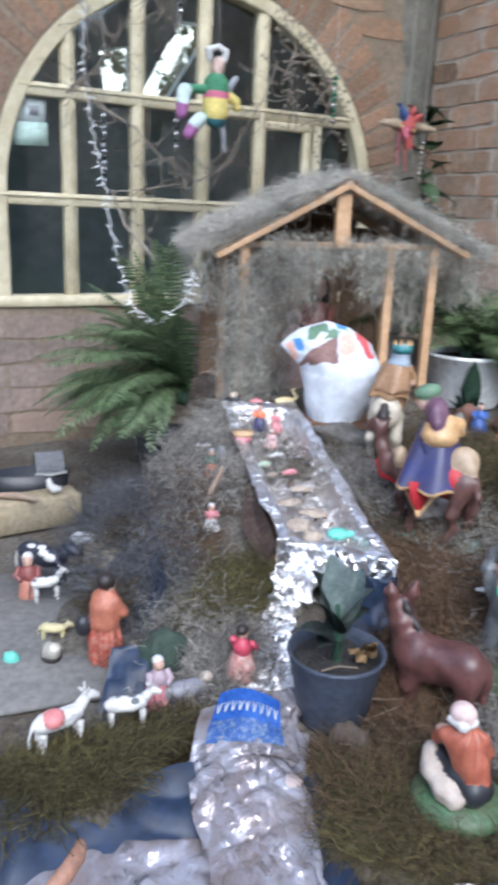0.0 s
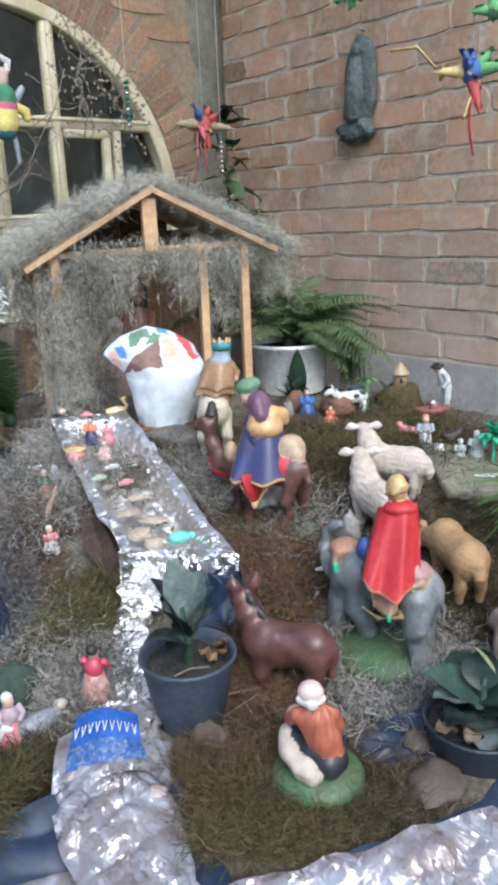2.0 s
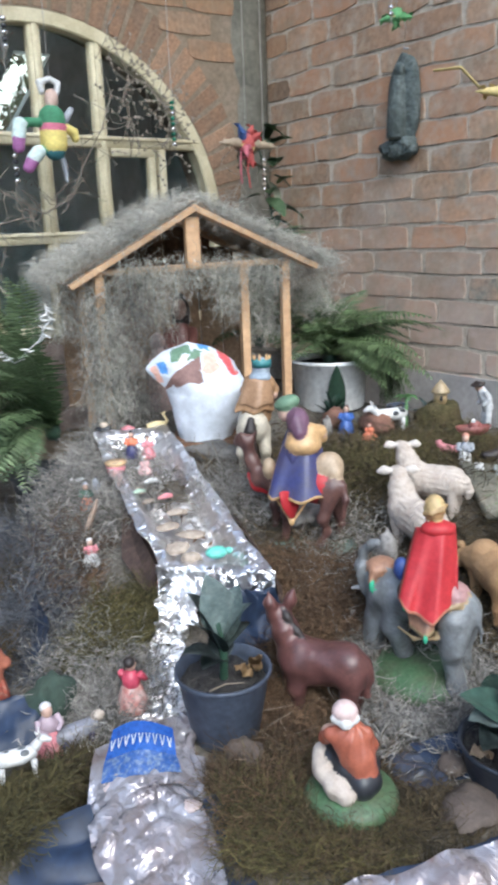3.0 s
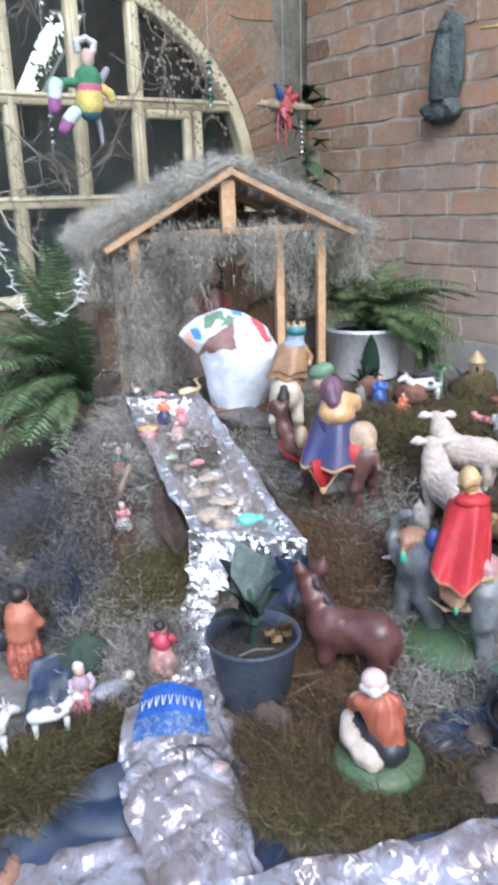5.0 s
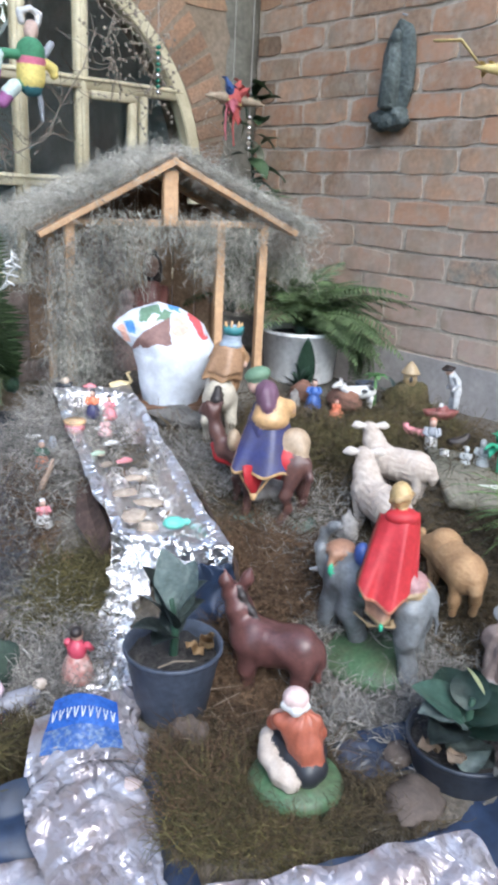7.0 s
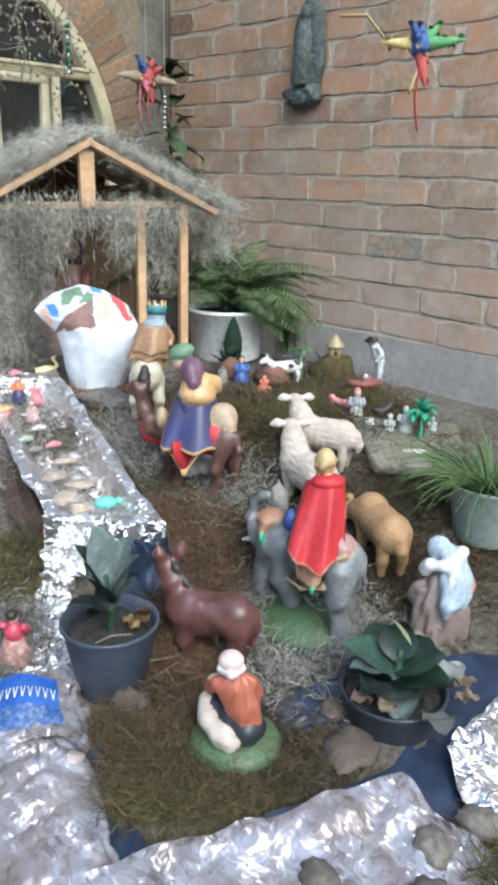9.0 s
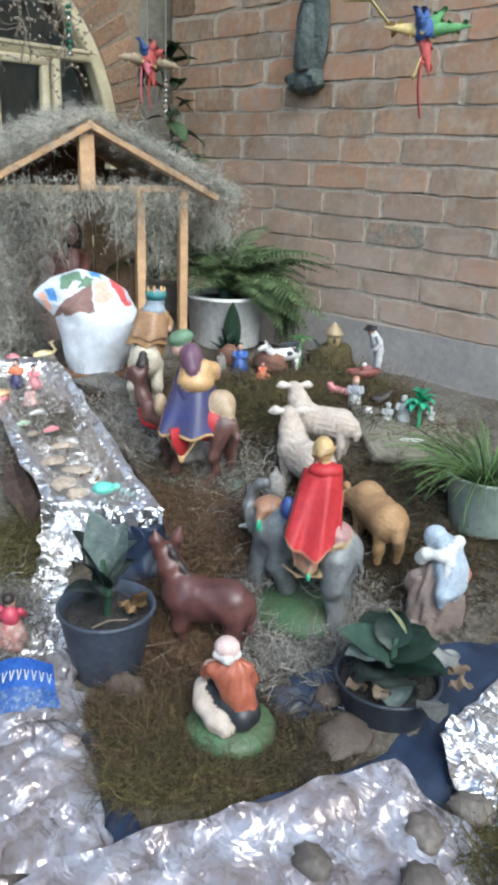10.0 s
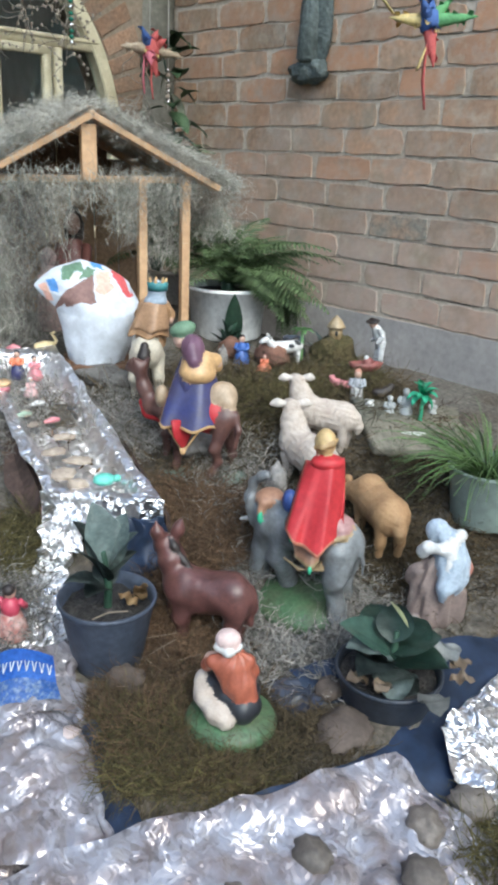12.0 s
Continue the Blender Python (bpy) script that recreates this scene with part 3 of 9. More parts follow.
# the dim room behind the window
bm = bm_new()
for size, c in (((3.2, 0.1, 2.3), (1.4, 5.9, 1.15)), ((3.2, 0.1, 0.55), (1.4, 5.9, 3.125)), ((0.1, 2.5, 3.4), (-0.2, 4.65, 1.7)), ((0.1, 2.5, 3.4), (3.0, 4.65, 1.7)), ((3.2, 2.5, 0.1), (1.4, 4.65, 3.35)), ((3.2, 2.5, 0.1), (1.4, 4.65, 0.05))):
    box(bm, size, pose(*c), 0)
# slanted gaps, made up to shape the bright reflections in the panes
for quad in ([(-0.2, 2.3), (1.78, 2.3), (1.72, 2.85), (-0.2, 2.85)], [(1.75, 2.58), (1.98, 2.63), (1.98, 2.85), (1.72, 2.85)], [(1.98, 2.3), (2.05, 2.3), (2.36, 2.85), (1.98, 2.85)], [(2.26, 2.3), (3.0, 2.3), (3.0, 2.85), (2.64, 2.85)]):
    f = [bm.verts.new((x, 5.85, z)) for x, z in quad]
    b = [bm.verts.new((x, 5.95, z)) for x, z in quad]
    bm.faces.new(f)
    bm.faces.new(b[::-1])
    for i in range(4):
        bm.faces.new((f[i], f[(i + 1) % 4], b[(i + 1) % 4], b[i]))
tagged(part("wall_inner", bm, DARKROOM, smooth=False), "dim interior room seen through the window", "wall", kind="structure")

# glowing panel and leaves, added in place of sky reflected in the panes
def mirrored_daylight():
    m = bpy.data.materials.new("mirrored_sky_glow")
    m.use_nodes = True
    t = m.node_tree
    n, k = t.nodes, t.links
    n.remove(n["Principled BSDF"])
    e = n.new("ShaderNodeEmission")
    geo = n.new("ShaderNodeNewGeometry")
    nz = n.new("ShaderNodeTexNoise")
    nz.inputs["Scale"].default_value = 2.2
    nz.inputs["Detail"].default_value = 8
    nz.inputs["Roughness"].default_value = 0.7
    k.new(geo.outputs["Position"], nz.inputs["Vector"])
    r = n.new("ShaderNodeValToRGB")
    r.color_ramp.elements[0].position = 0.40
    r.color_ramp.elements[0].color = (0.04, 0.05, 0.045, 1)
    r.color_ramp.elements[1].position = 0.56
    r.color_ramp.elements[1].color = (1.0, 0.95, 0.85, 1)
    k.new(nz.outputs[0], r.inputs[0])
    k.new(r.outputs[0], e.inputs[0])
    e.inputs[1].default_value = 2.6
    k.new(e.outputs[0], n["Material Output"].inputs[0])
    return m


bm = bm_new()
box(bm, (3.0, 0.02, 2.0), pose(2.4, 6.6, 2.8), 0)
tagged(part("backdrop", bm, mirrored_daylight(), smooth=False), "glowing panel that stands in for bright reflections in the panes", "backdrop", kind="structure")

# leaves, added to make the edges of the reflected shapes ragged
g = random.Random(5)
lv, lf = [], []
for (x0, z0), (x1, z1), n in (((1.80, 2.3), (1.72, 2.85), 40), ((2.04, 2.3), (2.37, 2.85), 110), ((2.28, 2.3), (2.66, 2.85), 110), ((1.98, 2.45), (1.98, 2.62), 30), ((1.75, 2.56), (1.98, 2.61), 40), ((2.3, 2.83), (2.66, 2.85), 60)):
    for i in range(n):
        q = g.random()
        c = Vector((x0 + (x1 - x0) * q + g.gauss(0, 0.025), 6.08 + g.uniform(-0.08, 0.08), z0 + (z1 - z0) * q + g.gauss(0, 0.03)))
        a = g.uniform(0, 6.28)
        d, e = Vector((math.cos(a), g.uniform(-0.4, 0.4), math.sin(a))), Vector((-math.sin(a), 0, math.cos(a)))
        l, w = g.uniform(0.025, 0.06), g.uniform(0.008, 0.018)
        b = len(lv)
        lv += [tuple(c - d * l), tuple(c + e * w), tuple(c + d * l), tuple(c - e * w)]
        lf.append((b, b + 1, b + 2, b + 3))
tagged(new("garden_foliage", raw("garden_foliage", lv, lf, material("reflection_leaf", (0.1, 0.13, 0.05), (0.16, 0.12, 0.06), rough=0.7, scale=12))), "leaves added to break up the edges of the pane reflections", "foliage", kind="stuff")

# courtyard walls that close the place behind the camera
bm = bm_new()
box(bm, (16, 0.2, 3.0), pose(0, -7.0, 1.5), 0)
tagged(part("wall_south", bm, GARDEN, smooth=False), "weathered rendered courtyard wall", "wall", kind="structure")
bm = bm_new()
box(bm, (0.2, 10.5, 3.0), pose(-5.5, -1.8, 1.5), 0)
tagged(part("wall_west", bm, GARDEN, smooth=False), "weathered rendered courtyard wall", "wall", kind="structure")

# ---- window ----
window = thing("window_1", "arched cream-painted wooden window with small dark panes", "window", kind="structure")
FY = YN + 0.075


def glass():
    m = bpy.data.materials.new("window_glass")
    m.use_nodes = True
    b = m.node_tree.nodes["Principled BSDF"]
    b.inputs["Base Color"].default_value = (0.8, 0.87, 0.87, 1)
    b.inputs["Roughness"].default_value = 0.02
    b.inputs["Transmission Weight"].default_value = 1.0
    b.inputs["IOR"].default_value = 1.5
    return m


GLASS = glass()
# arched outer frame: a band along the arch and down both sides
bm = bm_new()
path = [(CX + CR, SILL)] + outline + [(CX - CR, SILL)]
FW, FD = 0.056, 0.07
rows = []
for i, (x, z) in enumerate(path):
    if z <= CZ + 1e-6:
        nx, nz = (1, 0) if x > CX else (-1, 0)
    else:
        nx, nz = (x - CX) / CR, (z - CZ) / CR
    a, b = Vector((x, 0, z)), Vector((x - nx * FW, 0, z - nz * FW))
    rows.append([bm.verts.new((a.x, FY - FD, a.z)), bm.verts.new((b.x + nx * 0.006, FY - FD, b.z + nz * 0.006)), bm.verts.new((b.x, FY - FD + 0.006, b.z)), bm.verts.new((b.x, FY, b.z)), bm.verts.new((a.x, FY, a.z))])
for a, b in zip(rows, rows[1:]):
    for i in range(5):
        j = (i + 1) % 5
        bm.faces.new((a[i], a[j], b[j], b[i]))
part("window_frame", bm, FRAME, window, smooth=False)
bm = bm_new()
box(bm, (2 * CR, 0.1, 0.045), pose(CX, FY - 0.03, SILL + 0.022), 0.005)
part("window_sill", bm, FRAME, window)


def half_height(x):
    return CZ + math.sqrt(max(0.0, (CR - 0.02) ** 2 - (x - CX) ** 2))


BARS = (0.815, 1.10, 1.395, 1.668)
for x in BARS:
    bm = bm_new()
    beam(bm, (x, FY - 0.035, SILL + 0.04), (x, FY - 0.035, half_height(x)), 0.055, 0.045, 0.006)
    mullion = part("mullion", bm, FRAME, window)
    bm = bm_new()
    beam(bm, (x, FY - 0.061, SILL + 0.04), (x, FY - 0.061, half_height(x)), 0.022, 0.012, 0.003)
    part("bead", bm, FRAME, mullion)
for z in (1.525, 1.925):
    hw = math.sqrt(max(0.0, (CR - 0.02) ** 2 - max(0.0, z - CZ) ** 2))
    bm = bm_new()
    beam(bm, (CX - hw, FY - 0.0405, z), (CX + hw, FY - 0.0405, z), 0.048, 0.05, 0.006)
    part("transom", bm, FRAME, window)
    bm = bm_new()
    beam(bm, (CX - hw, FY - 0.0655, z + 0.012), (CX + hw, FY - 0.0655, z + 0.012), 0.014, 0.012, 0.003)
    part("bead", bm, FRAME, window)
# the small opening sash
for a, b in (((1.905, SILL + 0.04), (1.905, 1.9)), ((1.96, SILL + 0.04), (1.96, 1.9)), ((1.70, 1.882), (1.92, 1.882))):
    bm = bm_new()
    beam(bm, (a[0], FY - 0.052, a[1]), (b[0], FY - 0.052, b[1]), 0.038, 0.036, 0.005)
    part("sash_bar", bm, FRAME, window)
# panes
xs = [CX - CR + 0.02, *BARS, 1.94, CX + CR - 0.02]
for z0, z1 in ((SILL + 0.03, 1.51), (1.54, 1.91), (1.94, 2.42)):
    for x0, x1 in zip(xs, xs[1:]):
        bm = bm_new()
        cols = 8
        top, bot = [], []
        for i in range(cols + 1):
            x = x0 + (x1 - x0) * i / cols
            zt = min(z1, half_height(x))
            if zt - z0 < 0.004:
                zt = z0 + 0.001
            bot.append((x, z0))
            top.append((x, zt))
        prev = None
        for (xa, za), (xb, zb) in zip(bot, top):
            cur = [bm.verts.new((xa, FY - 0.018, za)), bm.verts.new((xb, FY - 0.018, zb)), bm.verts.new((xb, FY - 0.014, zb)), bm.verts.new((xa, FY - 0.014, za))]
            if prev:
                for i in range(4):
                    j = (i + 1) % 4
                    bm.faces.new((prev[i], prev[j], cur[j], cur[i]))
            else:
                bm.faces.new(cur)
            prev = cur
        bm.faces.new(prev[::-1])
        p = part("pane", bm, GLASS, window, smooth=False)
        p.visible_shadow = False

# unseen beams, added to hold the decorations' cords; they also shade a little
for y in (2.95, 2.24, 1.5):
    bm = bm_new()
    beam(bm, (-5.45, y, 3.05), (XE + 0.1, y, 3.05), 0.16, 0.1, 0.006)
    tagged(part("pergola_beam", bm, PINEDARK), "dark wooden beam added out of view above the display", "beam", "pergola beams", "structure")

# ---- the display's earth ----
N1 = 190
xs1 = np.linspace(-0.75, 2.44, N1)
ys1 = np.linspace(0.0, 3.22, N1)
V, F = [], []
for j, y in enumerate(ys1):
    for i, x in enumerate(xs1):
        z = ground_z(x, y)
        b = noise.noise(Vector((x * 5, y * 5, 0.3))) * 0.014 + noise.noise(Vector((x * 22, y * 22, 1.3))) * 0.006
        V.append((x, y, z + b))
for j in range(N1 - 1):
    for i in range(N1 - 1):
        a = j * N1 + i
        F.append((a, a + 1, a + N1 + 1, a + N1))
# skirt down to the floor
rim = [i for i in range(N1)] + [j * N1 + N1 - 1 for j in range(1, N1)] + [(N1 - 1) * N1 + i for i in range(N1 - 2, -1, -1)] + [j * N1 for j in range(N1 - 2, 0, -1)]
off = len(V)
for r in rim:
    V.append((V[r][0], V[r][1], 0.0))
for k in range(len(rim)):
    k2 = (k + 1) % len(rim)
    F.append((rim[k], off + k, off + k2, rim[k2]))
tagged(new("ground", raw("ground", V, F, SOIL, True)), "uneven earth bank covered in dry moss and hay", "ground", kind="structure")


# places kept free of moss: statue bases, pots and bare plastic
BARE = ((0.79, 0.834, 0.08), (1.12, 0.985, 0.1), (0.975, 0.84, 0.05), (0.736, 1.136, 0.075), (1.09, 0.71, 0.1), (0.83, 1.70, 0.075), (0.775, 1.64, 0.06), (0.5, 2.0, 0.075), (0.52, 0.795, 0.022), (0.54, 0.85, 0.022), (0.565, 0.91, 0.02), (0.59, 0.97, 0.02), (0.945, 0.81, 0.062), (0.945, 0.69, 0.05))


def patch(name, label, mat, centre, rx, ry, turn, count, length, width, curl=0.9, up=0.5, seed=1, lift=0.0, segs=6, edge=0.35, floor=0.0):
    """A ragged mat of loose strands lying on the earth."""
    g = np.random.default_rng(seed)
    r = np.sqrt(g.random(count))
    a = g.random(count) * 6.28318
    way = np.stack([g.normal(size=count), g.normal(size=count), up * g.random(count)], 1)
    r = r * (1 + edge * np.sin(a * 3 + seed) * 0.5 + g.normal(size=count) * 0.06)
    x, y = r * np.cos(a) * rx, r * np.sin(a) * ry
    c, s = math.cos(radians(turn)), math.sin(radians(turn))
    X, Y = centre[0] + c * x - s * y, centre[1] + s * x + c * y
    keep = np.all([((X - cx) ** 2 + (Y - cy) ** 2) > cr ** 2 for cx, cy, cr in BARE], 0)
    r, X, Y, way = r[keep], X[keep], Y[keep], way[keep]
    count = len(r)
    thick = 0.022 * (1 - np.clip(r, 0, 1) ** 2)
    Z = np.maximum(floor, np.array([ground_z(float(p), float(q)) for p, q in zip(X, Y)])) + g.random(count) * thick + lift + 0.002
    grey = mat in (GREYMOSS, BANKMOSS)
    v, f = strands(np.stack([X, Y, Z], 1), way, length * (1.2 if grey else 1.35) * (0.45 + g.random(count)), width * (1.5 if grey else 1.2), 10 if grey else segs + 2, 1.7 if grey else curl, 0.3, seed + 5)
    lowest = np.maximum(floor, np.array([ground_z(float(p[0]), float(p[1])) for p in v[:: 2]]).repeat(2)) + 0.001
    v[:, 2] = np.maximum(v[:, 2], lowest[: len(v)])
    return tagged(new(name, raw(name, v, f, mat)), label, "moss", kind="stuff")


patch("brown_moss", "dry brown moss spread over the bank", BROWNMOSS, (1.55, 1.5), 0.62, 0.62, 40, 9000, 0.06, 0.0026, seed=2)
patch("brown_moss", "dry brown moss spread in front of the seated shepherd", BROWNMOSS, (0.75, 0.86), 0.28, 0.17, -40, 9000, 0.042, 0.0016, seed=3, up=0.5)
patch("olive_moss", "olive green moss round the seated shepherd", GREENMOSS, (0.68, 0.88), 0.21, 0.14, -30, 7000, 0.04, 0.0016, seed=4, up=0.5)
patch("brown_moss", "dry brown straw behind the donkey", REDMOSS, (1.1, 1.28), 0.17, 0.13, 30, 6000, 0.06, 0.002, seed=5, lift=0.008)
patch("red_brown_moss", "reddish brown moss between pot and donkey", REDMOSS, (0.86, 1.08), 0.14, 0.085, -30, 4200, 0.05, 0.0017, seed=29)
patch("grey_moss", "curly grey moss between the animals", BANKMOSS, (1.12, 0.95), 0.24, 0.2, 40, 3600, 0.07, 0.002, seed=6)
patch("grey_moss", "curly grey moss beside the grey elephant", BANKMOSS, (1.27, 1.34), 0.16, 0.12, 40, 1800, 0.07, 0.002, seed=7)
patch("grey_moss", "curly grey moss over the bank beside the foil river", BANKMOSS, (0.9, 2.08), 0.2, 0.45, -25, 6000, 0.09, 0.002, seed=8, up=0.7)
patch("grey_moss", "curly grey moss beside the foil cascade", BANKMOSS, (0.59, 1.45), 0.13, 0.2, -20, 4000, 0.08, 0.002, seed=9, up=0.6)
patch("brown_moss", "reddish brown moss on the slope beside the river", REDMOSS, (0.72, 1.76), 0.15, 0.2, 0, 3600, 0.05, 0.0022, seed=10)
patch("olive_moss", "olive green moss clump below the river tray", GREENMOSS, (0.71, 1.51), 0.14, 0.075, 10, 3400, 0.055, 0.0022, seed=11, lift=0.022)
patch("olive_moss", "thick olive moss strip under the toy cows", GREENMOSS, (0.27, 1.195), 0.24, 0.085, -4, 4200, 0.04, 0.0024, seed=12, lift=0.01)
patch("brown_moss", "brown moss mat between the village and the cascade", BROWNMOSS, (0.44, 1.2), 0.1, 0.1, 0, 1200, 0.05, 0.0022, seed=13)
patch("grey_moss", "dark blue-grey moss hanging over the village bank", DUSKMOSS, (0.68, 2.28), 0.15, 0.3, -25, 1500, 0.1, 0.002, seed=14, up=0.5)
patch("olive_moss", "olive moss tufts on the far bank", GREENMOSS, (2.0, 1.62), 0.3, 0.2, 40, 2600, 0.04, 0.0022, seed=15)
patch("brown_moss", "dry brown moss on the bank near the brick wall", BROWNMOSS, (1.55, 0.95), 0.3, 0.3, 40, 3600, 0.05, 0.0022, seed=16)

patch("brown_moss", "olive and brown moss creeping over the blue plastic", GREENMOSS, (0.12, 1.165), 0.24, 0.04, -4, 2600, 0.05, 0.0028, seed=17, floor=0.505)
patch("olive_moss", "olive moss fringe over the blue plastic", GREENMOSS, (0.11, 1.17), 0.24, 0.04, -4, 2200, 0.05, 0.0028, seed=18, floor=0.51)
patch("red_brown_moss", "reddish dry straw before the seated shepherd", REDMOSS, (0.72, 0.92), 0.19, 0.12, -35, 2600, 0.06, 0.0016, seed=19)
patch("grey_moss", "pale curly moss before the grey elephant", BANKMOSS, (1.05, 0.88), 0.15, 0.12, 40, 2600, 0.07, 0.002, seed=20)

patch("grey_moss", "grey moss on the bank beside the king on his horse", BANKMOSS, (1.2, 1.72), 0.12, 0.2, -30, 2200, 0.07, 0.002, seed=21)
patch("grey_moss", "curly grey moss strewn before the broad-leaved plant", BANKMOSS, (0.62, 1.36), 0.1, 0.16, -20, 2000, 0.07, 0.002, seed=22)
patch("dark_moss", "dark blue-grey moss hanging between village and bank", DUSKMOSS, (0.585, 1.93), 0.11, 0.46, -12, 7500, 0.1, 0.0022, seed=23, up=0.5)
patch("olive_moss", "olive hay behind the camel", GREENMOSS, (1.6, 1.62), 0.2, 0.24, 40, 3200, 0.06, 0.0022, seed=24)

# ---- foil river, cascade and pond ----
def sheet(name, corners, nu, nv, crease, mat, seed=0, lift=None, freq=9.0):
    """A crumpled sheet across four corners; lift(u, v) raises it."""
    a, b, c, d = (Vector(p) for p in corners)
    verts, faces = [], []
    for j in range(nv + 1):
        for i in range(nu + 1):
            u, v = i / nu, j / nv
            p = a.lerp(b, u).lerp(d.lerp(c, u), v)
            q = p * freq + Vector((seed, 0, 0))
            k = abs(noise.noise(q)) * 1.3 + abs(noise.noise(q * 2.3 + Vector((0, 3, 0)))) * 0.9
            if mat is FOIL:
                c1 = noise.voronoi(q * 3.1)[0]
                k += (c1[1] - c1[0]) * 0.6
            elif mat is FILM:
                c1 = noise.voronoi(Vector((q.x * 0.9, q.y * 1.8, q.z)))[0]
                k += (c1[1] - c1[0]) * 1.1
            p = p + Vector((noise.noise(q * 1.4 + Vector((5, 0, 0))), noise.noise(q * 1.4 + Vector((0, 7, 0))), 0)) * crease * (2.0 if mat is FOIL and not (0 < u < 1 and 0 < v < 1) else 1.2)
            p.z += (k - 0.5) * crease + (lift(u, v) if lift else 0)
            verts.append(p[:])
    for j in range(nv):
        for i in range(nu):
            o = j * (nu + 1) + i
            faces.append((o, o + 1, o + nu + 2, o + nu + 1))
    return raw(name, verts, faces, mat, True)


# dark plastic that shows where the bank falls to the village
bank = thing("plastic_sheet", "dark blue plastic hanging from the mossy bank", "plastic sheet")
part("sheet", sheet("sheet", ((0.43, 1.50, 0.54), (0.55, 2.12, 0.54), (0.685, 2.12, 0.735), (0.555, 1.57, 0.67)), 40, 20, 0.02, PLASTICBLUE, 15, None, 6), None, bank)

OLDBOARD = material("dark_weathered_board", (0.075, 0.048, 0.04), (0.05, 0.033, 0.028), rough=0.9, scale=14, fine=50, bump=0.6, depth=0.006, dirt=0.4)
# a board carries the river
river = thing("foil_river", "crumpled silver foil river on a sloping board", "foil")
FL, FR, BL, BR = Vector((0.80, 1.485, 0.735)), Vector((0.985, 1.27, 0.735)), Vector((1.046, 2.32, 0.868)), Vector((1.29, 2.23, 0.868))


def tray(u, v):
    """The foil is turned up round the channel: a rim along both sides and ends."""
    side, end = min(u, 1 - u) * 0.27, min(v, 1 - v) * 0.95
    d = min(side, end * 0.8)
    return 0.022 - 0.046 * smooth(0.03, 0.075, d)


part("foil_sheet", sheet("foil_sheet", (FL, FR, BR, BL), 80, 240, 0.007, FOIL, 1, tray), None, river)
WATER = bpy.data.materials.new("shallow_water")
WATER.use_nodes = True
wb = WATER.node_tree.nodes["Principled BSDF"]
wb.inputs["Base Color"].default_value = (0.96, 0.93, 0.89, 1)
wb.inputs["Roughness"].default_value = 0.04
wb.inputs["IOR"].default_value = 1.33
wb.inputs["Transmission Weight"].default_value = 0.95
wave = WATER.node_tree.nodes.new("ShaderNodeTexNoise")
wave.inputs["Scale"].default_value = 26.0
wbump = WATER.node_tree.nodes.new("ShaderNodeBump")
wbump.inputs["Strength"].default_value = 0.5
wbump.inputs["Distance"].default_value = 0.006
WATER.node_tree.links.new(wave.outputs[0], wbump.inputs["Height"])
WATER.node_tree.links.new(wbump.outputs[0], wb.inputs["Normal"])
inner = [FL.lerp(FR, u).lerp(BL.lerp(BR, u), v) + Vector((0, 0, -0.012)) for u, v in ((0.15, 0.05), (0.85, 0.05), (0.85, 0.95), (0.15, 0.95))]
water = part("water", raw("water", [p[:] for p in inner], [(0, 1, 2, 3)], WATER), None, river, "shallow clear water film in the foil channel")
water.visible_shadow = False
bm = bm_new()
vs = [bm.verts.new(p - Vector((0, 0, h))) for h in (0.03, 0.045) for p in (FL, FR, BR, BL)]
for q in ((3, 2, 1, 0), (4, 5, 6, 7), (0, 1, 5, 4), (1, 2, 6, 5), (2, 3, 7, 6), (3, 0, 4, 7)):
    bm.faces.new([vs[i] for i in q])
part("board", bm, PINEDARK, river, smooth=False)
# the foil is folded down over the front end
for a, b, drop in ((FL, FR, 0.062),):
    out = (b - a).cross(Vector((0, 0, 1))).normalized() * 0.003
    part("foil_flap", sheet("foil_flap", (a + out, b + out, b + out * 2 - Vector((0, 0, drop)), a + out * 2 - Vector((0, 0, drop))), int((b - a).length * 170), 12, 0.008, FOIL, 21, lambda u, v: 0.03 * (1 - v) ** 2, 14), None, river)
# old boards that lean against the tray from both sides
for corners in (((0.945, 1.93, 0.805), (0.815, 1.515, 0.735), (0.785, 1.53, 0.69), (0.80, 1.67, 0.725)), ((1.0, 1.29, 0.725), (1.12, 1.62, 0.775), (1.135, 1.61, 0.66), (1.01, 1.28, 0.59))):
    bm = bm_new()
    quad = [bm.verts.new(Vector(c) + o) for o in (Vector((0, 0, 0)), Vector((0.012, -0.004, -0.01))) for c in corners]
    for f in ((0, 1, 2, 3), (7, 6, 5, 4), (0, 4, 5, 1), (1, 5, 6, 2), (2, 6, 7, 3), (3, 7, 4, 0)):
        bm.faces.new([quad[i] for i in f])
    part("side_board", bm, OLDBOARD, river, "dark weathered side board", smooth=False)
for p in (FL.lerp(BR, 0.12), FR.lerp(BL, 0.15), BL.lerp(FR, 0.1), BR.lerp(FL, 0.1), FL.lerp(BL, 0.5).lerp(FR, 0.1)):
    bm = bm_new()
    g = ground_z(p.x, p.y) - 0.02
    beam(bm, (p.x, p.y, g), (p.x, p.y, p.z - 0.032), 0.05, 0.05)
    part("support_block", bm, PINEDARK, river)

